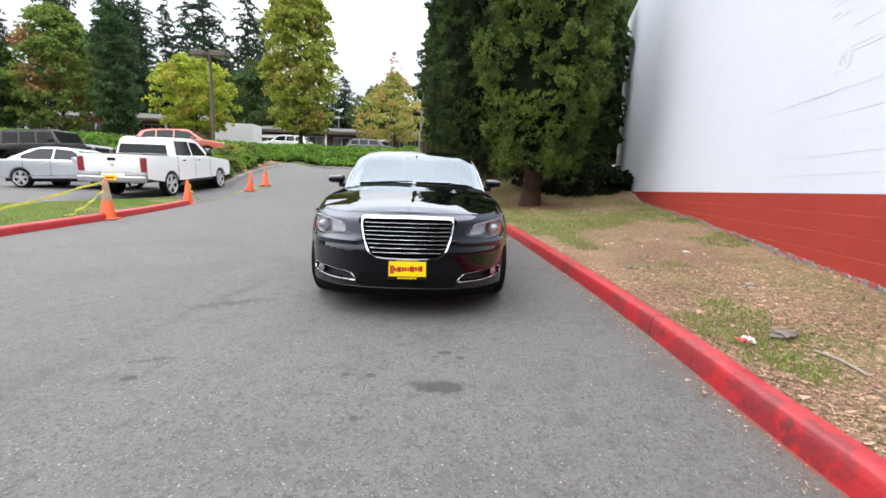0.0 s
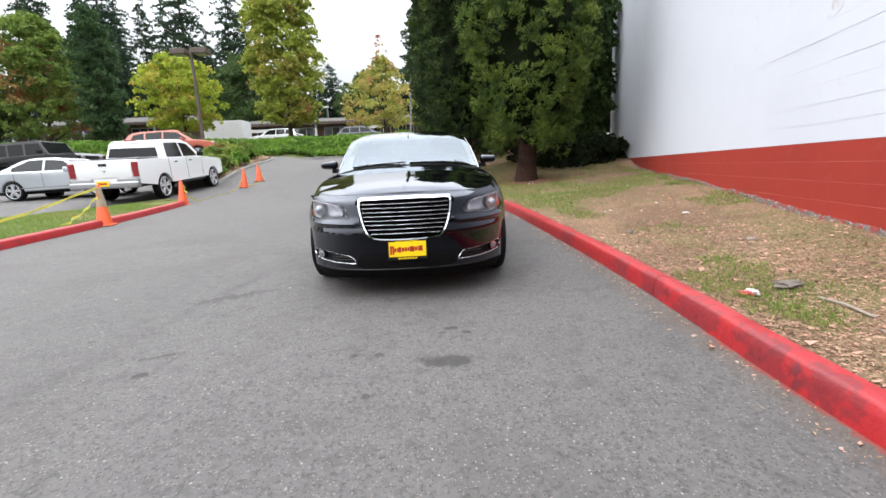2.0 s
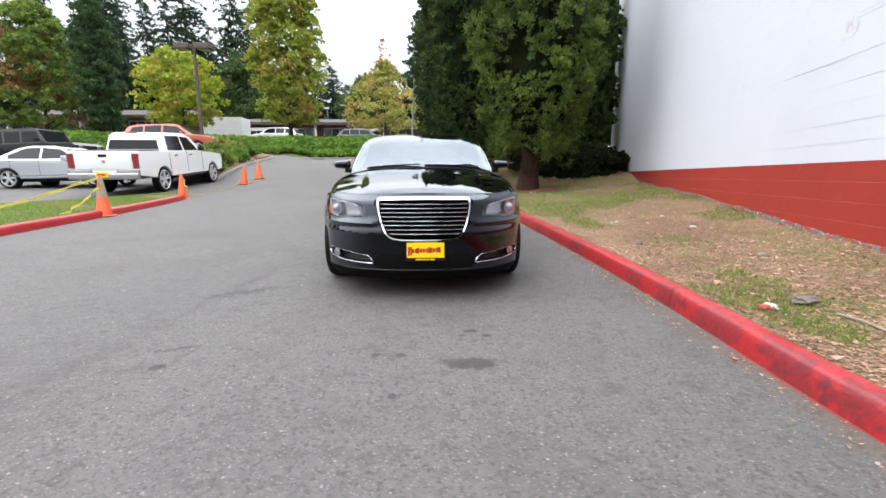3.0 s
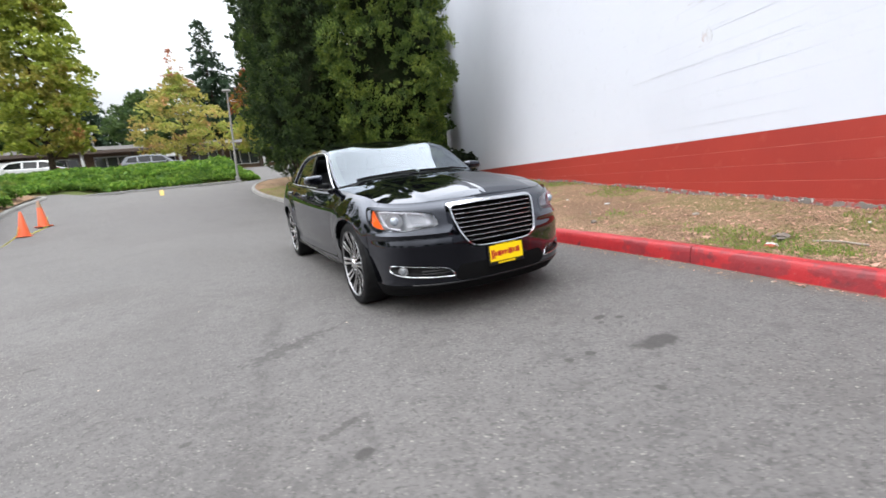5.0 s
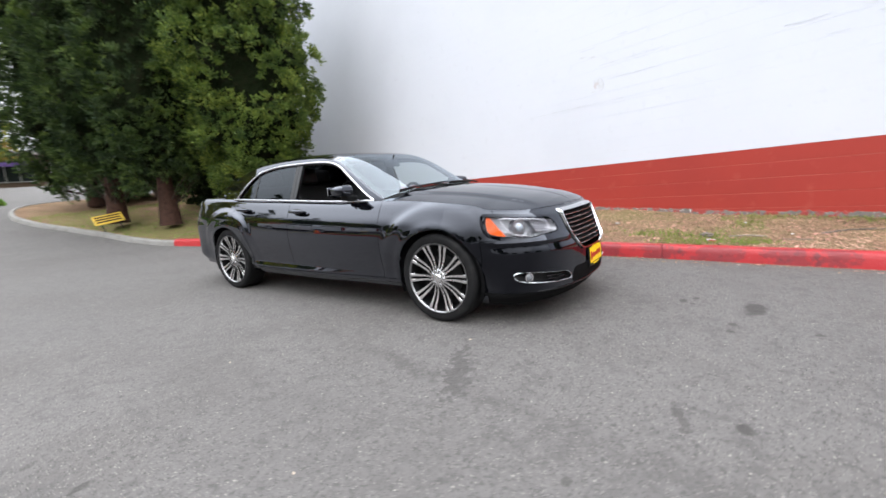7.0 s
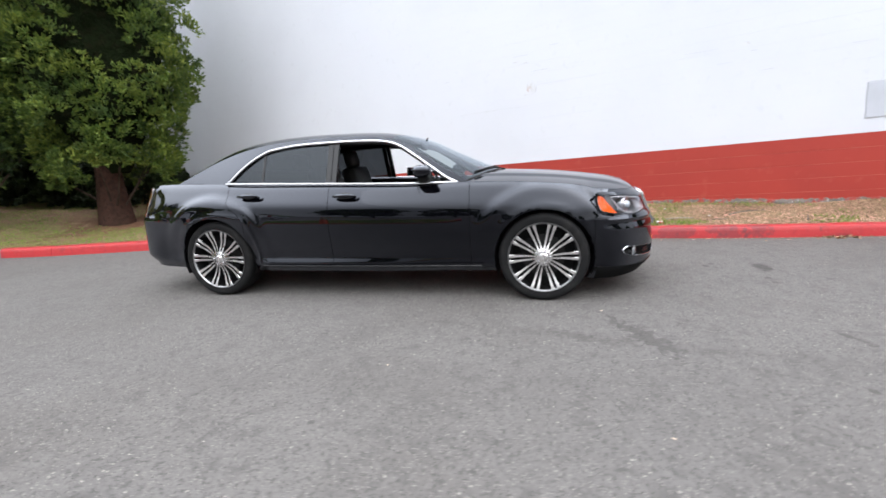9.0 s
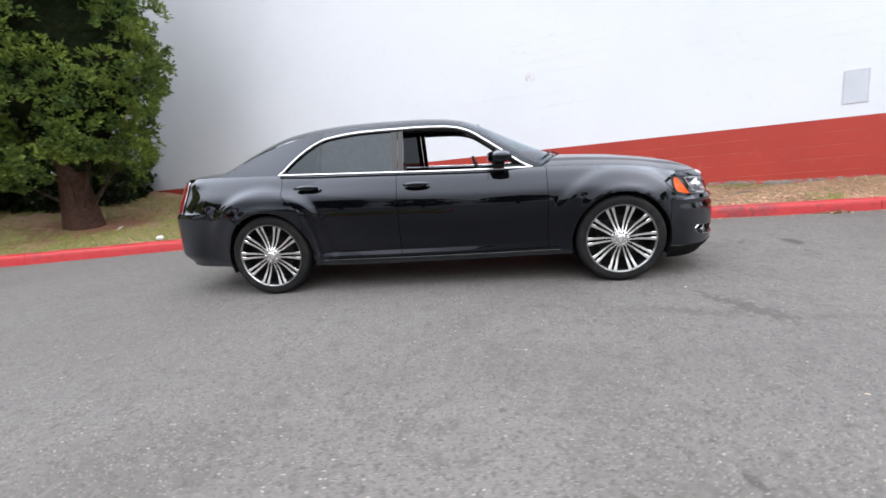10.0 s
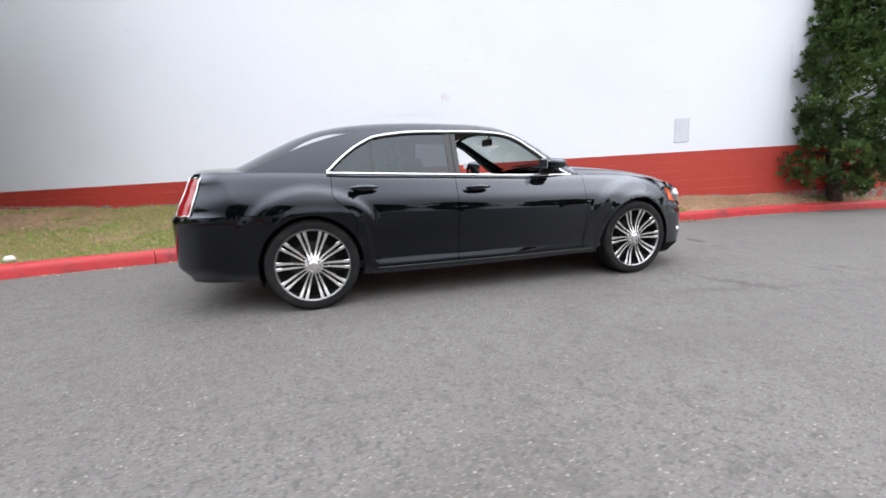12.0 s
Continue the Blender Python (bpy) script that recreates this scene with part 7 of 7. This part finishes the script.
post = thing("street_lamp", "far thin lamp post behind the shops", "street lamp", Matrix.Translation((-12.6, 58, 5)))
part("pole", cyl(bmesh.new(), (0, 0, 0), (0, 0, 5.2), .08, .06, 8), POLE_GREY, post)
part("lamp_head", boxed(-.5, .2, -.15, .15, 5.1, 5.3, bevel=.03), WHITE_TRIM, post)


def cone(m, label, h=.70, collar=False):
    c = thing("traffic_cone", label, "traffic cone", m, group="traffic cones")
    part("base", boxed(-.18, .18, -.18, .18, 0, .035, bevel=.012), CONE_ORANGE, c, smooth=40)
    bm = bmesh.new()
    rings = [[(r * math.cos(a), r * math.sin(a), z) for a in [2 * math.pi * k / 24 for k in range(24)]] for r, z in ((.148, .03), (.140, .05), (.034, h - .01), (.026, h), (.018, h - .005))]
    grid(bm, rings, closed=True)
    part("cone_body", bm, CONE_ORANGE, c, smooth=50)
    if collar:
        bm = bmesh.new()
        rr = lambda z: .140 + (.034 - .140) * (z - .05) / (h - .06) + .003
        grid(bm, [[(rr(z) * math.cos(a), rr(z) * math.sin(a), z) for a in [2 * math.pi * k / 24 for k in range(24)]] for z in collar], closed=True)
        part("reflective_collar", bm, surface("grey_reflective_sleeve", (0.26, 0.22, 0.15), .6, layers=[(8, (0.36, 0.10, 0.03), .5, .7, 4)], space="object"), c, smooth=50)
    return c


CONES = [(-6.62, 4.95), (-7.12, 8.95), (-6.85, 12.9), (-6.72, 14.2)]
cone(pose(*CONES[0], road_z(4.95), 0, 0, 12), "scuffed orange traffic cone with grey reflective sleeve", .86, (.40, .50, .62, .80))
cone(pose(*CONES[1], road_z(8.95), 2, 1, 30), "orange traffic cone at the end of the red kerb", .74)
cone(pose(*CONES[2], road_z(12.9), 0, 3, 5), "orange traffic cone with drooping tape", .72)
cone(pose(*CONES[3], road_z(14.2), 0, 0, 40), "orange traffic cone with white sleeve at its top", .80, (.60, .70, .79))


def tape(points, width=.05):
    bm = bmesh.new()
    rows = []
    for k, p in enumerate(points):
        p = Vector(p)
        w = Vector((0, .25, 1)).normalized() * width * (1 if k % 5 else .55)
        rows.append([p - w / 2, p + w / 2, p + w / 2 + Vector((.002, .002, 0)), p - w / 2 + Vector((.002, .002, 0))])
    grid(bm, rows, closed=True)
    return bm


def hang(a, b, sag, n=24, low=None):
    a, b = Vector(a), Vector(b)
    out = []
    for k in range(n + 1):
        t = k / n
        p = a.lerp(b, t) - Vector((0, 0, sag * 4 * t * (1 - t)))
        if low is not None:
            p.z = max(p.z, low(p.y) + .02)
        p += Vector((.03 * math.sin(k * 1.3), .03 * math.sin(k * .9), 0))
        out.append(p)
    return out


bt = thing("barrier_tape", "yellow barrier tape strung between the cones", "barrier tape")
c0, c1, c2, c3 = [Vector((x, y, road_z(y))) for x, y in CONES]
part("tape_length", tape(hang(c0 + Vector((0, 0, .82)), Vector((-7.25, 1.75, .22)), .06)), TAPE, bt)
part("tape_length", tape(hang(c0 + Vector((.03, 0, .70)), c0 + Vector((-.35, -1.0, .03)), .12, low=road_z)), TAPE, bt)
part("tape_length", tape(hang(c0 + Vector((-.35, -1.0, .03)), c0 + Vector((-.6, -.5, .03)), .0, n=8)), TAPE, bt)
part("tape_length", tape(hang(c1 + Vector((.05, 0, .60)), c1 + Vector((.25, -.15, .35)), .05, n=8)), TAPE, bt)
part("tape_length", tape(hang(c1 + Vector((0, .1, .3)), c2 + Vector((0, 0, .35)), .5, low=road_z), .035), TAPE, bt)
part("tape_length", tape(hang(c2 + Vector((.05, 0, .35)), c3 + Vector((.15, 0, .3)), .5, low=road_z), .035), TAPE, bt)

sign = thing("yard_sign", "small leaning yellow sign under the trees", "sign", pose(.72, 12.0, .96, -46, -7, -8))
part("sign_panel", boxed(-.34, .34, -.012, .012, .02, .36, bevel=.006), surface("weathered_yellow_sign", (0.50, 0.33, 0.03), .55, layers=[(6, (0.40, 0.27, 0.04), .5, .7, 4)], space="object"), sign)
for z in (.08, .17, .26):
    part("print_bar", boxed(-.29, .29, -.017, -.0125, z, z + .045), BLACK_PLASTIC, sign)
for x in (-.2, .2):
    part("stake", boxed(x - .012, x + .012, -.005, .005, -.25, .02), BLACK_PLASTIC, sign)


# ---- grass, fallen leaves and litter ----
GRASS = leaf_material("grass_blade", (0.165, 0.250, 0.050), [(0.8, (0.25, 0.25, 0.085), 0.45, 0.7, 4)], .35)
STRAW = surface("dry_leaf", (0.36, 0.245, 0.158), .85, spec=.15, layers=[(1.2, (0.26, 0.168, 0.105), .45, .65, 4)], island=.7)


def grass_field(name, label, sample, height, count, blades, seed):
    """Grass as one mass of blades; sample(rng) gives a place or None."""
    rng = np.random.default_rng(seed)
    pts, hs = [], []
    for k in range(count):
        p = sample(rng)
        if p is not None:
            pts.append(p)
            hs.append(height * rng.uniform(.5, 1.3))
    pts = np.array(pts)
    d = np.tile(np.array([[0, 0, 1.0]]), (len(pts), 1))
    ob = new(name, leaf_mesh(name, pts, d, np.array(hs), blades, rng, spread=.55, width=.055, bend=.5))
    ob.data.materials.append(GRASS)
    return tagged(ob, label, "grass", kind="stuff")


def verge_spot(rng, y0=-9.0, y1=16.0):
    y = y0 + (y1 - y0) * rng.random()
    a, b = right_kerb_x(y) + .17, min(wall_x(y) - .02, right_kerb_x(y) + 6.0)
    x = a + (b - a) * rng.random()
    return x, y, (x - a) / (b - a)


TURF = [(2.69, 0), (2.36, -1.36), (2.45, -2.08), (2.25, -2.5), (3.75, -.89), (3.9, .33), (2.5, 2.6), (2.6, 3.6), (3.3, 5.6), (2.3, 4.8), (4.3, 1.7)]


def verge_grass(rng):
    x, y, u = verge_spot(rng)
    k = noise.noise(Vector((x * .95, y * .95, 5.0))) + .35 * noise.noise(Vector((x * 3.1, y * 3.1, 1.0)))
    k += .16 * smooth_step(.78, .97, u) + .66 * smooth_step(2.5, 5.0, y) - .45 * math.exp(-((x - 3.3) / 1.3) ** 2 - ((y - 9.0) / 1.3) ** 2) + .35 * math.exp(-((x - 3.1) / .5) ** 2 - ((y + 1.9) / .6) ** 2) + .40 * smooth_step(.40, .12, u) * smooth_step(5.5, 7.0, y) - .01
    k += .30 * sum(math.exp(-((x - gx) / .30) ** 2 - ((y - gy) / .42) ** 2) for gx, gy in TURF)
    if k < .19 + .42 * rng.random() ** .7:
        return None
    return (x, y, verge_z(x, y) - .005)


grass_field("verge_grass", "thin patchy grass on the dry verge", verge_grass, .046, 90000, 3, 71)


def island_grass(rng):
    y = 2.35 + 6.5 * rng.random()
    a = left_kerb_x(y) - .16
    w = 3.3 - max(0, (y - 6.0)) * 1.0
    u = rng.random()
    x = a - w * u
    if noise.noise(Vector((x * .8, y * .8, 7))) < -.25 + .25 * rng.random():
        return None
    return (x, y, road_z(y) + .12 + .06 * math.sin(u * 3.1))


grass_field("island_grass", "short green grass on the kerbed island", island_grass, .05, 20000, 3, 72)


def leaf_litter():
    """Flat dry leaves strewn over the verge and along the kerb."""
    rng = np.random.default_rng(73)
    vs, fs = [], []
    for k in range(60000):
        if k < 58600:
            x, y, u = verge_spot(rng, -8.0, 9.0) if k % 2 else verge_spot(rng, -4.5, .5)
            if rng.random() < .45 * u and y > -6:
                continue
            z = verge_z(x, y) + .006
        else:
            y = -7 + 13 * rng.random()
            x = right_kerb_x(y) - .02 - abs(rng.normal(0, .09))
            z = road_z(y) + .006
        s = .005 + .013 * rng.random() ** 2.5 + (.020 if rng.random() < .03 else 0)
        a = rng.random() * 6.283
        lx, ly = s * math.cos(a), s * math.sin(a)
        q = .14 + .4 * rng.random()
        wx, wy = -ly * q, lx * q
        t = rng.normal(0, .35, 4) * s
        b = len(vs)
        vs += [(x - lx, y - ly, z + abs(t[0])), (x + wx, y + wy, z + t[1] * .3), (x + lx, y + ly, z + abs(t[2])), (x - wx, y - wy, z + t[3] * .3)]
        fs += [(b, b + 1, b + 2), (b, b + 2, b + 3)]
    me = bpy.data.meshes.new("leaf_litter")
    me.from_pydata(vs, [], fs)
    me.materials.append(STRAW)
    return tagged(new("leaf_litter", me), "dry brown leaves and bark strewn on the verge", "leaves", kind="stuff")


leaf_litter()
PAPER = surface("crumpled_paper", (0.4836, 0.4774, 0.4588), .7, space="object", bumps=[(20, .01)])
RED_PAPER = surface("red_wrapper", (0.341, 0.0372, 0.031), .5, space="object", bumps=[(20, .01)])
PALE_LEAF = surface("pale_dry_leaf", (.38, .30, .24), .8, space="object", layers=[(30, (.26, .19, .14), .5, .7, 3)])
DEADWOOD = surface("grey_deadwood", (0.1488, 0.124, 0.1023), .9, space="object", layers=[(12, (0.0806, 0.0651, 0.0527), .45, .7, 5)], bumps=[(30, .02)])
STONE = surface("pale_stone", (0.2604, 0.2232, 0.1798), .85, space="object", layers=[(20, (0.186, 0.155, 0.124), .45, .7, 4)], bumps=[(30, .01)])


def lump(rx, ry, rz, seed, rough=.35, sub=2):
    bm = bmesh.new()
    bmesh.ops.create_icosphere(bm, subdivisions=sub, radius=1)
    for v in bm.verts:
        k = 1 + rough * noise.noise(v.co * 1.7 + Vector((seed, 0, 0)))
        v.co = Vector((v.co.x * rx * k, v.co.y * ry * k, v.co.z * rz * k))
    return bm


def scrap(name, label, category, x, y, bm, mat, lift=.0, turn=0, on_road=False):
    z = road_z(y) if on_road else verge_z(x, y)
    t = tagged(new(name, mesh_of(bm, name, 50)), label, category)
    t.data.materials.append(mat)
    t.matrix_basis = pose(x, y, z + lift, 0, 0, turn)
    return t


cupw = thing("paper_litter", "crumpled red and white paper wrapper on the verge", "litter", pose(2.37, -1.67, verge_z(2.37, -1.67) + .02, 0, 0, 25))
part("white_paper", lump(.06, .04, .014, 3.0, .9, 3), PAPER, cupw, smooth=30)
part("red_paper", lump(.035, .04, .013, 5.0, .9, 3), RED_PAPER, cupw, "red paper end", smooth=30, m=Matrix.Translation((-.055, .012, .002)))
scrap("flat_stone", "flat grey broken wood on the verge", "wood", 2.70, -1.59, lump(.12, .06, .022, 9.0, .8, 3), DEADWOOD, .02, 20)
scrap("stone", "small pale stone on the verge", "stone", 3.36, -.37, lump(.055, .04, .02, 11.0), STONE, .012, 10)
scrap("stone", "small brown clod on the verge", "stone", 2.58, .55, lump(.05, .04, .025, 12.0), DEADWOOD, .012, 40)
scrap("paper_cup", "crushed white cup on the kerb", "litter", 1.80, 6.36, lump(.05, .06, .04, 14.0), PAPER, .035, 40)
for i, (x, y, k) in enumerate([(3.15, 2.4, .03), (3.02, 2.3, .025), (3.9, 2.4, .03), (3.75, 1.35, .05), (3.35, -2.0, .03), (2.35, -.1, .02), (4.6, 4.9, .035), (2.75, -2.45, .025), (3.28, 8.42, .05), (3.42, 8.50, .04), (3.12, 8.3, .03)]):
    scrap("paper_scrap", "small white scrap on the dry verge", "litter", x, y, lump(k, k * .6, k * .3, 20 + i), PAPER, .008, i * 50)
for i, (x, y, k) in enumerate([(1.80, -1.95, .03), (1.72, -3.0, .02), (1.82, -2.3, .02), (-1.15, -.42, .018), (1.7, .6, .015), (-2.2, .9, .014), (-2.7, -.5, .014)]):
    scrap("dry_leaf", "tiny pale dry leaf on the asphalt", "leaf", x, y, lump(k * .6, k * .35, k * .15, 40 + i, .9), PALE_LEAF, .003, i * 40, True)
for i, (pts, r) in enumerate([([(2.69, -1.84), (2.68, -2.02), (2.67, -2.22)], .009), ([(2.7, -2.7), (2.9, -2.95), (3.0, -3.3)], .009), ([(2.3, -3.5), (2.5, -3.6)], .008), ([(2.55, -2.35), (2.45, -2.6)], .006), ([(2.9, .9), (3.1, 1.1)], .006)]):
    bm = bmesh.new()
    tube(bm, [(x, y, verge_z(x, y) + .012 + .008 * (k % 2)) for k, (x, y) in enumerate(pts)], r, 6)
    t = tagged(new("twig", mesh_of(bm, "twig", 50)), "dry fallen twig on the verge", "twig")
    t.data.materials.append(STONE if i == 0 else DEADWOOD)

# big lobed leaves blown against the kerb
OAK = surface("tan_oak_leaf", (.30, .20, .12), .8, spec=.2, space="object", layers=[(25, (.20, .13, .075), .45, .65, 4)])
for i, (x, y, k, turn) in enumerate([(1.80, -3.46, .075, 20), (1.87, -3.55, .085, 140), (1.74, -3.58, .07, 250), (1.84, -3.68, .08, 75), (1.90, -3.40, .06, 310), (1.78, -3.76, .075, 190)]):
    bm = bmesh.new()
    ring = []
    for j in range(28):
        a = 2 * math.pi * j / 28
        r = k * (.55 + .45 * abs(math.cos(a)) ** 1.5) * (.72 + .30 * math.cos(a * 7))
        ring.append(bm.verts.new((r * math.cos(a), r * .62 * math.sin(a), .004 + .25 * abs(r * math.sin(a)) + .012 * math.sin(3 * a + i))))
    mid = bm.verts.new((0, 0, .005))
    for j in range(28):
        bm.faces.new((ring[j], ring[(j + 1) % 28], mid))
    bmesh.ops.solidify(bm, geom=bm.faces[:], thickness=.0012)
    t = tagged(new("oak_leaf", mesh_of(bm, "oak_leaf", 60)), "curled tan lobed leaf lying against the kerb", "leaf", "leaves against the kerb")
    t.data.materials.append(OAK)
    t.matrix_basis = pose(x, y, road_z(y) + .003, 0, 0, turn)

# paint on the drive: parking lines beyond the car
YELLOW_LINE = surface("yellow_line_paint", (0.3844, 0.2604, 0.0372), .7, layers=[(14, (0.186, 0.1488, 0.0868), .55, .7, 5)])
WHITE_LINE = surface("white_line_paint", (0.3844, 0.3782, 0.3596), .7, layers=[(14, (0.186, 0.1798, 0.1736), .55, .7, 5)])


def road_line(x0, y0, x1, y1, w, mat, label):
    bm = bmesh.new()
    d = Vector((x1 - x0, y1 - y0))
    n = Vector((-d.y, d.x)).normalized() * w / 2
    rows = []
    for k in range(11):
        c = Vector((x0, y0)) + d * k / 10
        rows.append([(c.x + n.x, c.y + n.y, road_z(c.y) + .016), (c.x - n.x, c.y - n.y, road_z(c.y) + .016)])
    grid(bm, rows)
    ob = new("road_line", mesh_of(bm, "road_line"))
    ob.data.materials.append(mat)
    return tagged(ob, label, "road marking", kind="structure")


road_line(-3.75, 18.0, -4.05, 21.5, .16, YELLOW_LINE, "worn yellow line painted on the drive")
road_line(-2.6, 21.6, -1.2, 21.6, .3, WHITE_LINE, "worn white paint at the edge of the drive")
road_line(-6.8, 21.6, -5.6, 21.6, .25, WHITE_LINE, "worn white paint at the edge of the drive")

# two dark rocks by the grass island
for i, (x, y, r) in enumerate([(-6.42, 2.25, .07), (-6.35, 1.9, .07)]):
    scrap("rock", "dark stone lying against the red kerb", "stone", x, y, lump(r, r * .8, r * .7, 60 + i), surface("dark_stone", (0.0124, 0.0124, 0.0124), .7, space="object", bumps=[(30, .01)]), .03, 30, True)
